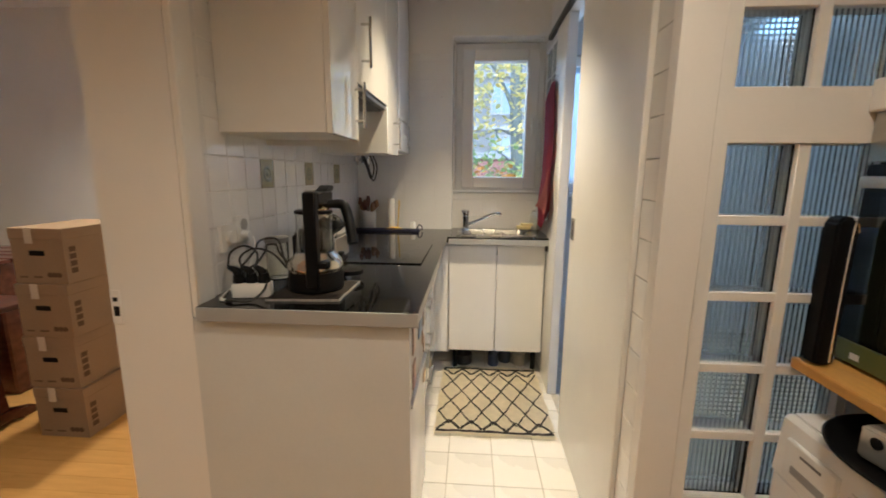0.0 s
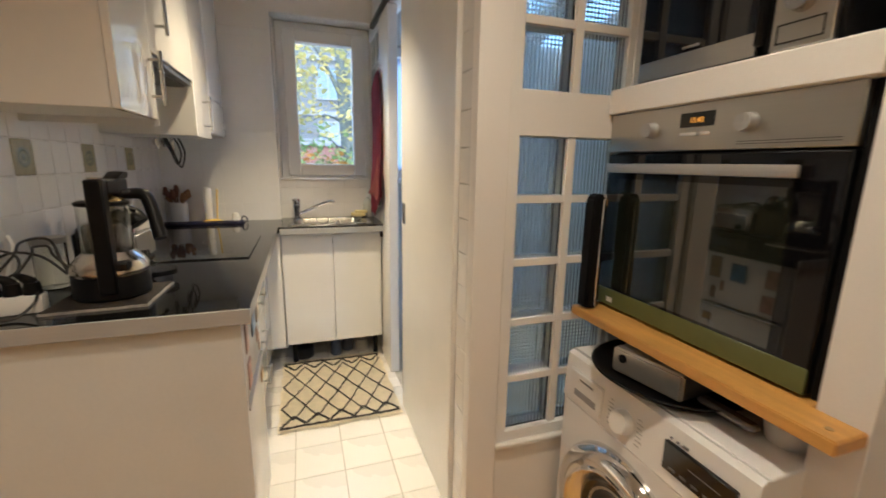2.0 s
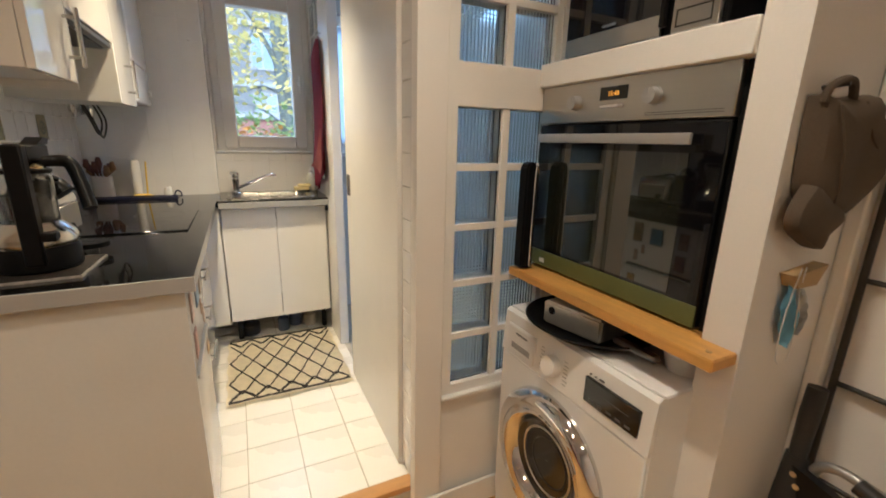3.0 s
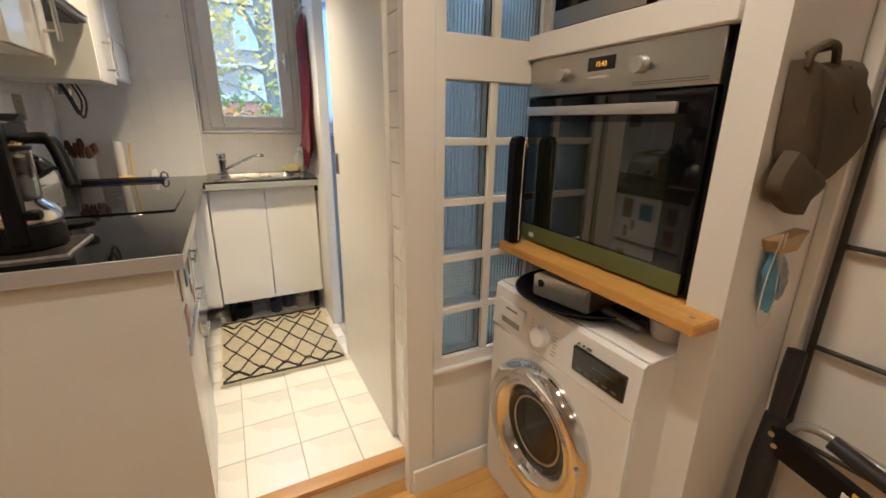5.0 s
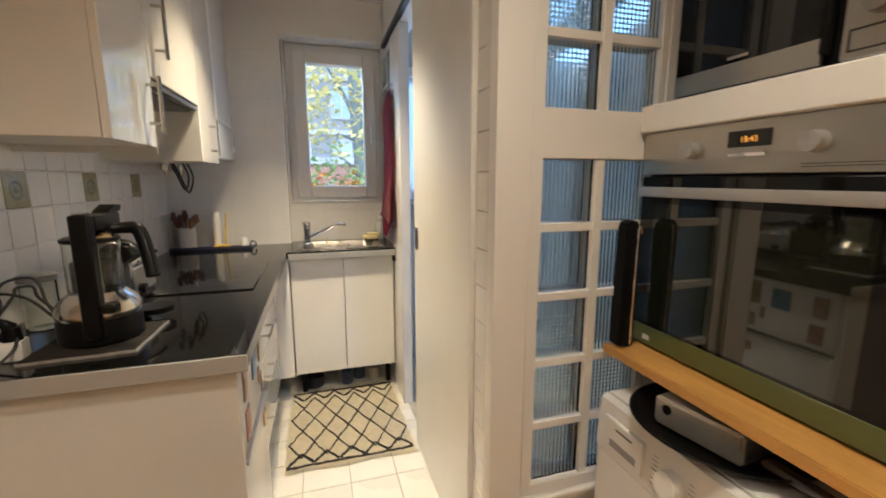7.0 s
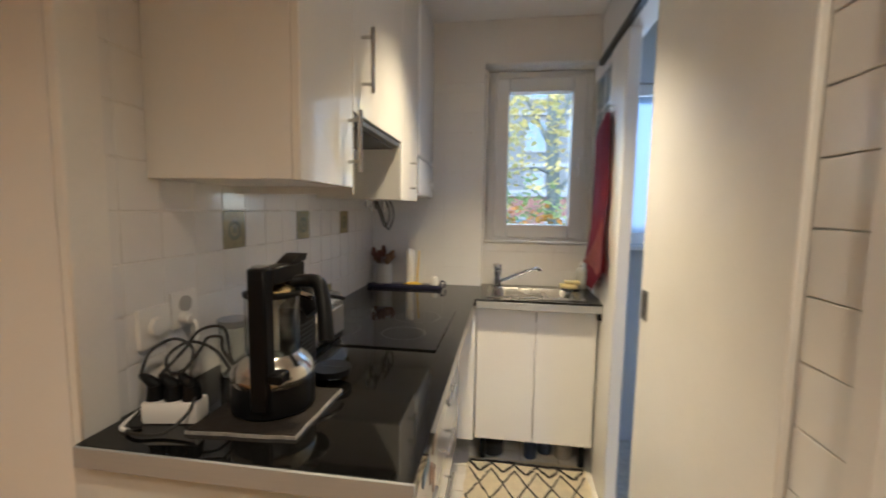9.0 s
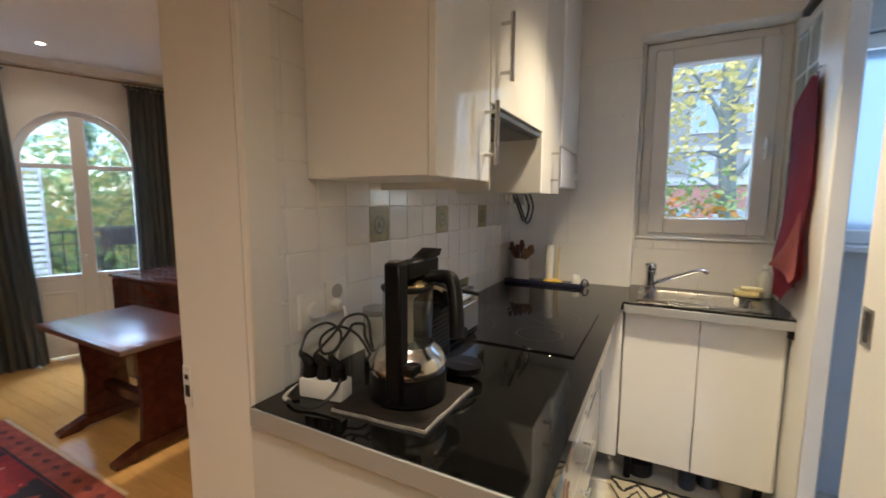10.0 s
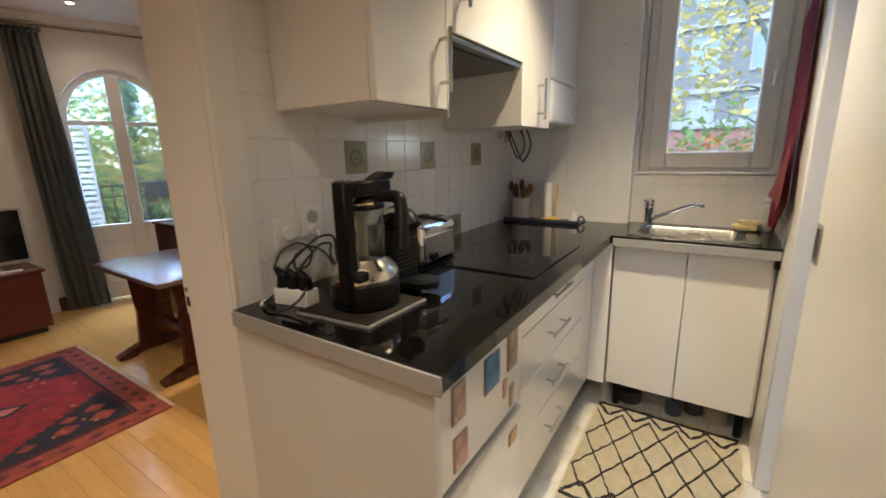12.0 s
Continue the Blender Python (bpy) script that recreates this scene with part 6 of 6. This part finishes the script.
def leaf_cloud(bm, n, cx, cy, cz, rx, ry, rz, size, gaps=5.0):
    made = 0
    while made < n:
        p = Vector((random.gauss(0, 0.5), random.gauss(0, 0.5), random.gauss(0, 0.5)))
        if p.length > 1.1:
            continue
        w = Vector((cx + p.x * rx, cy + p.y * ry, cz + p.z * rz))
        if noise.noise(w * gaps * (0.45 if size < 0.1 else 1.0) / max(rx, 1)) < (0.02 if size < 0.1 else -0.08):
            made += 0.25
            continue
        s = size * random.uniform(0.6, 1.3)
        q = Euler((random.uniform(-0.9, 0.9), random.uniform(-0.9, 0.9), random.uniform(0, 6.3))).to_matrix()
        pts = ((0, -1.0, 0), (0.55, -0.45, 0.12), (0.62, 0.15, 0.1), (0, 1.0, -0.1), (-0.62, 0.15, 0.1), (-0.55, -0.45, 0.12))
        vs = [bm.verts.new(w + q @ (Vector(t) * s * 0.5)) for t in pts]
        bm.faces.new((vs[0], vs[1], vs[2], vs[3]))
        bm.faces.new((vs[0], vs[3], vs[4], vs[5]))
        made += 1


def tree(x, y, ground, height, trunk, crowns, limbs, label, seed, materials):
    random.seed(seed)
    t = thing("tree", (x, y, ground), label, "tree", "trees outside")
    part("trunk", tube(bmesh.new(), spline([(x + 0.1, y, ground), (x + 0.05, y, ground + height * 0.45), (x - 0.1, y + 0.02, ground + height * 0.75), (x + 0.1, y, ground + height)], 5), [trunk * (1.1 - 0.03 * k) for k in range(16)], 12), M_BARK, t)
    for pts, r in limbs:
        part("limb", tube(bmesh.new(), spline(pts, 5), [r * (1 - 0.8 * k / (5 * (len(pts) - 1))) for k in range(5 * (len(pts) - 1) + 1)], 8), M_BARK, t)
    for mtl in dict.fromkeys(materials):
        bm = bmesh.new()
        for k, c in enumerate(crowns):
            if materials[k % len(materials)] is mtl:
                leaf_cloud(bm, *c)
        if len(bm.verts):
            part("crown", bm, mtl, t)
        else:
            bm.free()
    return t


tree(1.0, 8.2, -5.0, 11.0, 0.125,
     [(480, 0.2, 7.6, 3.1, 1.2, 1.0, 1.0, 0.105, 6), (420, -0.1, 7.0, 2.1, 1.1, 1.0, 0.8, 0.10, 6), (330, 1.6, 7.4, 2.7, 1.0, 0.9, 1.1, 0.11, 6), (520, 0.3, 7.2, 1.2, 1.1, 0.8, 0.6, 0.10, 6), (200, 1.6, 7.6, 1.4, 0.9, 0.9, 0.7, 0.10, 6), (520, 0.3, 7.0, 0.95, 1.0, 0.8, 0.45, 0.105, 6), (220, 0.8, 7.6, 4.3, 1.6, 1.3, 1.2, 0.11, 6), (300, 0.6, 6.8, 2.6, 0.9, 0.7, 0.9, 0.095, 6)],
     [([(0.92, 8.2, 2.3), (0.7, 8.1, 2.75), (0.35, 7.9, 3.25), (-0.3, 7.7, 3.7)], 0.05), ([(0.9, 8.2, 2.6), (1.15, 8.1, 3.2), (1.5, 8.0, 4.2)], 0.06), ([(1.0, 8.2, 1.2), (0.7, 8.0, 1.6), (0.1, 7.8, 1.8)], 0.025), ([(1.0, 8.2, 1.6), (1.4, 8.0, 2.1), (1.9, 7.9, 2.3)], 0.035), ([(0.55, 8.0, 2.95), (0.4, 7.8, 2.6), (0.2, 7.6, 2.3)], 0.018),
      ([(0.96, 8.2, 1.9), (0.6, 8.0, 2.05), (0.25, 7.8, 1.9), (-0.2, 7.6, 2.0)], 0.022), ([(0.6, 8.0, 2.05), (0.45, 7.8, 1.7), (0.35, 7.6, 1.4)], 0.014), ([(0.35, 7.9, 3.25), (0.15, 7.7, 2.9), (0.0, 7.5, 2.7)], 0.014), ([(1.0, 8.1, 0.9), (0.65, 7.8, 1.05), (0.2, 7.5, 1.0)], 0.018)],
     "street tree with a slim trunk and yellowing leaves", 3, (M_LEAFY, M_LEAFY, M_LEAFY, M_LEAFG, M_LEAFY, M_LEAFO))
tree(-9.6, 4.6, -5.0, 9.0, 0.2,
     [(900, -9.4, 4.4, 2.1, 2.2, 2.4, 2.0, 0.2, 5), (1300, -9.2, 5.4, 1.0, 2.0, 2.2, 1.8, 0.2, 5), (1100, -9.6, 3.2, 0.6, 2.0, 2.0, 1.8, 0.2, 5), (900, -9.0, 4.6, -1.2, 2.2, 2.6, 1.6, 0.2, 5)],
     [([(-9.6, 4.6, 0.0), (-9.0, 5.0, 1.0), (-8.2, 5.4, 1.6)], 0.09), ([(-9.6, 4.6, -0.5), (-9.2, 3.8, 0.6), (-8.8, 3.0, 1.2)], 0.09)],
     "leafy green tree beyond the balcony", 8, (M_LEAFG, M_LEAFY, M_LEAFG, M_LEAFG, M_LEAFY))
tree(-13.5, 7.5, -5.0, 10.0, 0.25,
     [(800, -13.4, 7.6, 1.6, 3.4, 3.6, 2.6, 0.3, 5), (1200, -13.0, 6.2, 0.0, 3.0, 3.6, 2.6, 0.3, 5), (900, -13.0, 4.2, 1.0, 2.6, 2.6, 3.0, 0.3, 5)],
     [], "large green tree in the garden", 9, (M_LEAFG, M_LEAFG, M_LEAFY))

# buildings across the street
def house(name, x0, x1, y0, y1, z0, z1, wall, rows, label, storey=3.0, bay=2.2, roof=True):
    h = thing(name, ((x0 + x1) / 2, (y0 + y1) / 2, z0), label, "building")
    part("wall", B(x0, x1, y0, y1, z0, z1), wall, h)
    if roof:
        bm = bmesh.new()
        prism(bm, [(y0 - 0.4, z1), (y1 + 0.4, z1), (y1 - 1.5, z1 + 2.2), (y0 + 1.5, z1 + 2.2)], "x", x0 - 0.3, x1 + 0.3)
        part("roof", bm, mat("slate roof", (0.12, 0.13, 0.15), 0.6, vary=0.2), h)
    nb = int((x1 - x0) / bay)
    for r in range(rows):
        part("string_course", B(x0 - 0.05, x1 + 0.05, y0 - 0.12, y0 - 0.01, z0 + storey * (r + 1) - 0.15, z0 + storey * (r + 1) + 0.1), M_COURSE, h)
        for k in range(nb):
            x, z = x0 + (k + 0.5) * (x1 - x0) / nb, z0 + storey * r + 0.8
            w = part("window", B(x - 0.55, x + 0.55, y0 - 0.04, y0 + 0.02, z, z + 1.7), M_WINDARK, h)
            part("window_frame", bar_frame(bmesh.new(), "y", y0 - 0.09, y0 - 0.041, x - 0.62, x + 0.62, z - 0.07, z + 1.77, 0.09, 0), M_COURSE, w)
            part("mullion", B(x - 0.04, x + 0.04, y0 - 0.08, y0 - 0.042, z, z + 1.7), M_COURSE, w)
    return h


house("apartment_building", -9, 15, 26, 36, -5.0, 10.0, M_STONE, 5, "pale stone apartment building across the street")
house("brick_house", -4.5, 9, 17, 20, -5.0, 2.05, M_BRICK, 2, "low red brick house with white windows", storey=3.5, bay=1.7, roof=False)

# recessed ceiling spots: the first is in view, the others are out of view
def ceiling_spot(x, y, z, watts, wide=150, colour=WARM):
    sp = thing("ceiling_spotlight", (x, y, z), "round recessed ceiling spotlight, lit, with a white rim", "spotlight", "recessed ceiling spotlights")
    bm = bmesh.new()
    lathe(bm, [(0.022, z - 0.002), (0.036, z - 0.006), (0.040, z - 0.0005)], x, y, 24)
    part("rim", bm, M_WHITEP, sp)
    part("lens", C((x, y, z - 0.004), (x, y, z - 0.001), 0.022), M_LAMP, sp, "glowing lamp lens")
    spot_lamp(x, y, z, watts, colour=colour, wide=wide)


ceiling_spot(-4.02, 2.17, HALL, 2.2)
# unseen spot, added to lift the carpet and living-room floor
ceiling_spot(-2.6, 0.85, HALL, 9)
ceiling_spot(-1.85, 2.5, HALL, 30, 130)
# three unseen hall spots, added to brighten oven niche, washing machine and pier
ceiling_spot(-0.75, 0.0, HALL, 9, 120)
ceiling_spot(0.34, 0.54, HALL, 13.5, 126)
ceiling_spot(0.2, -1.0, HALL, 6)
ceiling_spot(0.11, 2.13, KIT, 32, 93, (1.0, 0.75, 0.42))


def sky_fill_lamp(m, w, h, watts):
    """An added area lamp that stands in for the sky's light at a window, facing along -z of m."""
    lamp = new("sky_fill_lamp", bpy.data.lights.new("sky_fill_lamp", "AREA"))
    lamp.data.shape, lamp.data.size, lamp.data.size_y = "RECTANGLE", w, h
    lamp.data.energy, lamp.data.color = watts, (0.72, 0.86, 1.0)
    lamp.matrix_world = m


# added lamp just behind the frosted bathroom pane
sky_fill_lamp(look((1.08, 3.20, 1.56), (1.08, 2.0, 1.46)), 0.6, 0.7, 0.95)
# added lamps outside, hung above balcony door and kitchen window, out of view
sky_fill_lamp(BAY @ look((UC, 0.62, 2.78), (UC - 0.15, -2.2, 0.1)), 1.6, 0.9, 60)
sky_fill_lamp(look((0.31, 3.42, 2.46), (0.0, 2.1, 0.9)), 0.7, 0.5, 5)

# ---- pieces of walls and floors ----
def tile_mesh(name, w, d, h, material, bevel=0.0015):
    """A flat tile w by h, d thick, in the yz plane, facing +x."""
    return finish(name, B(0, d, -w / 2, w / 2, -h / 2, h / 2, bevel=bevel), material)


PY, PZ = 0.1015, 0.1065
t_x = tile_mesh("tile", PY - 0.0025, 0.0135, PZ - 0.0025, M_TILE)
t_deco = tile_mesh("decor_tile", PY - 0.0025, 0.0135, PZ - 0.0025, M_DECO)
structure("wall_west_grout", B(-0.6395, -0.6265, 1.346, 2.974, 0.80, KIT - 0.001), M_GROUT, "grey tile bed on the kitchen wall", "wall")
ORIGIN["wall_west"] = Vector((0, 0, 0))
for r in range(-1, 13):
    for c in range(16):
        y, z = 1.370 + PY * (c + 0.5), 0.973 + PZ * (r + 0.5) - 0.0
        if c > 0 and r > 4:
            continue
        hi = (c, r) in {(3, 2), (7, 2), (11, 2), (9, -1)}
        ob = piece("decor_tile" if hi else "tile", t_deco if hi else t_x, wall_west, (-0.6385, y, z))
        if hi:
            bm = bmesh.new()
            ring_x(bm, 0, 0, [(0.030, 0.0137), (0.026, 0.0145), (0.020, 0.0145), (0.018, 0.0137)], 20)
            ring_x(bm, 0, 0, [(0.011, 0.0137), (0.006, 0.015), (0.0005, 0.015)], 12)
            me = finish("tile_motif", bm, M_DECO2)
            piece("tile_motif", me, wall_west, (-0.6385, y, z))
for r in range(-1, 13):     # cut tiles beside the pier
    ob = piece("tile", t_x, wall_west, (-0.6386, 1.358, 0.973 + PZ * (r + 0.5)))
    ob.scale = (1, 0.22, 1)

# back wall
t_y = finish("tile", B(-0.0506, 0.0506, -0.006, 0, -0.0528, 0.0528, bevel=0.0006), M_TILE)
for r in range(11):
    for c in range(6):
        x = -0.058 - 0.102 * c
        if x < -0.62:
            continue
        if r > 4 and x < -0.32:
            continue
        piece("tile", t_y, wall_north, (x, 2.9792, 0.93 + 0.1065 * r))
for r in range(2):
    for c in range(6):
        piece("tile", t_y, wall_north, (0.053 + 0.1015 * c - 0.002, 3.0605, 0.912 + 0.1065 * r))
t_half = finish("tile", B(-0.0995 / 2, 0.0995 / 2, -0.006, 0, -0.022, 0.022, bevel=0.0012), M_TILE)
for c in range(6):
    piece("tile", t_half, wall_north, (0.053 + 0.1015 * c - 0.002, 3.0605, 1.0945))
t_rev = finish("tile", B(0, 0.005, -0.042, 0.042, -0.052, 0.052, bevel=0.001), M_TILE)
for r in range(11):
    piece("tile", t_rev, wall_north, (0.0005, 3.018, 0.94 + 0.1065 * r))

# tiled wall end
t_end = finish("tile", B(-0.009, 0, -0.059, 0.059, -0.0515, 0.0515, bevel=0.0018), M_TILE)
for r in range(21):
    piece("tile", t_end, strip, (0.6028, 1.302, 0.0845 + 0.1045 * r))

# kitchen floor
f_t = finish("floor_tile", B(-0.0958, 0.0958, -0.0946, 0.0946, -0.006, 0, bevel=0.0012), M_FTILE)
for i in range(4):
    for j in range(9):
        x, y = -0.042 + 0.195 * i, 1.409 + 0.192 * j
        ob = piece("floor_tile", f_t, floor_kitchen, (x, y, 0.0))
        if x > 0.5:
            ob.scale = (0.88, 1, 1)
            ob.location.x = 0.533

# glass blocks and their mortar
def block_mesh(w, h, d, ribs=13):
    """A hollow pressed-glass block: a smooth front sheet, upright ribs inside it and level ribs on the far sheet."""
    bm = bmesh.new()

    def sheet(y0, y1, axis, amp):
        n = ribs * 4
        size, other = (w, h) if axis == "x" else (h, w)
        rows = []
        for k in range(n + 1):
            a = (k / n - 0.5) * size
            y = y1 + amp * math.cos(2 * math.pi * k / 4)
            ends = []
            for b in (-other / 2, other / 2):
                p = (a, b) if axis == "x" else (b, a)
                ends.append((bm.verts.new((p[0], y0, p[1])), bm.verts.new((p[0], y, p[1]))))
            rows.append(ends)
        for (a0, a1), (b0, b1) in zip(rows, rows[1:]):
            bm.faces.new((a0[0], b0[0], b1[0], a1[0]))
            bm.faces.new((a0[1], a1[1], b1[1], b0[1]))
            bm.faces.new((a0[0], a0[1], b0[1], b0[0]))
            bm.faces.new((a1[0], b1[0], b1[1], a1[1]))
        for e in (rows[0], rows[-1]):
            bm.faces.new((e[0][0], e[1][0], e[1][1], e[0][1]))

    sheet(0.0, 0.008, "x", 0.0013)
    sheet(d, d - 0.008, "z", 0.0013)
    return finish("glass_block", bm, M_BLOCK)


PLACE = HALL_PLACE
BW, BH, BP = 0.150, 0.158, 0.180
BX = (0.697, 0.873)
g_b = block_mesh(BW * 1.033, BH * 1.033, 0.055)
tops = [1.314 - BP * k for k in range(5)] + [1.434 + BH + BP * k for k in range(3)]
for zt in tops:
    for x in BX:
        ob = piece("glass_block", g_b, wall_block, (x + BW / 2, 1.194, zt - BH / 2))
bm = bmesh.new()
for za, zb, ts in ((GZ0, GZ1, tops[:5]), (1.4302, 1.99, tops[5:])):
    for x0, x1 in ((GX0, BX[0]), (BX[0] + BW, BX[1]), (BX[1] + BW, GX1)):
        box(bm, x0, x1, 1.180, 1.255, za, zb, 0.0015)
    edges = sorted([za, zb] + [t for t in ts] + [t - BH for t in ts])
    for e0, e1 in zip(edges[::2], edges[1::2]):
        if e1 - e0 > 0.002:
            for x0 in BX:
                box(bm, x0, x0 + BW, 1.181, 1.254, e0, e1, 0.0015)
structure("trim_mortar", bm, M_TRIM, "white joints between the glass blocks", "joint")
PLACE = Matrix.Identity(4)
s_b = block_mesh(0.165, 0.165, 0.05)
side_light = structure("wall_side_light", slabs((0.603, 0.65, 2.70, 3.06, 0.9505, 0.97), *[(0.603, 0.65, 2.70, 3.06, 0.97 + 0.172 * k + 0.166, 0.97 + 0.172 * (k + 1)) for k in range(5)], (0.603, 0.65, 2.876, 2.884, 0.97, 1.99), (0.603, 0.65, 2.70, 2.708, 0.97, 1.99), (0.603, 0.65, 3.052, 3.06, 0.97, 1.99)), M_TRIM, "small glass-block light beside the sink", "glass-block wall")
for k in range(6):
    for y in (2.792, 2.968):
        ob = piece("glass_block", s_b, side_light, (0.605, y, 1.053 + 0.172 * k))
        ob.rotation_euler = (0, 0, radians(90))
        ob.location.x = 0.655

# oak floor strips
PW = 0.088
random.seed(21)
lens = (0.55, 0.7, 0.85, 1.0)
planks = {L: finish("floor_plank", B(-L / 2 + 0.0003, L / 2 - 0.0003, -PW / 2 + 0.0003, PW / 2 - 0.0003, -0.01, 0, bevel=0.0006), M_PLANK) for L in lens}
count = 0
rest = bmesh.new()
for r in range(int((3.4 + 1.6) / PW) + 1):
    y = -1.6 + PW * (r + 0.5)
    if y > 3.39:
        break
    x = -4.64 - random.uniform(0, 0.5)
    while x < 1.34:
        L = random.choice(lens)
        mid = x + L / 2
        inside = not (mid > -0.86 and y > 1.27) and not (mid + L / 2 > 1.3)
        near = (-3.9 < mid < -1.1 and 0.6 < y < 2.5) or (0.4 < mid < 1.2 and 0.3 < y < 1.2)
        if near and inside and count < 300:
            piece("floor_plank", planks[L], floor, (mid, y, FL))
            count += 1
        elif not (mid - L / 2 > -0.9 and y > 1.27):
            box(rest, x + 0.0006, min(x + L - 0.0006, 1.345), y - PW / 2 + 0.0005, y + PW / 2 - 0.0005, FL - 0.01, FL)
        x += L
ob = new("floor_plank", finish("floor_plank", rest, M_PLANK))
ob.parent = floor
tagged(ob, kind="stuff")
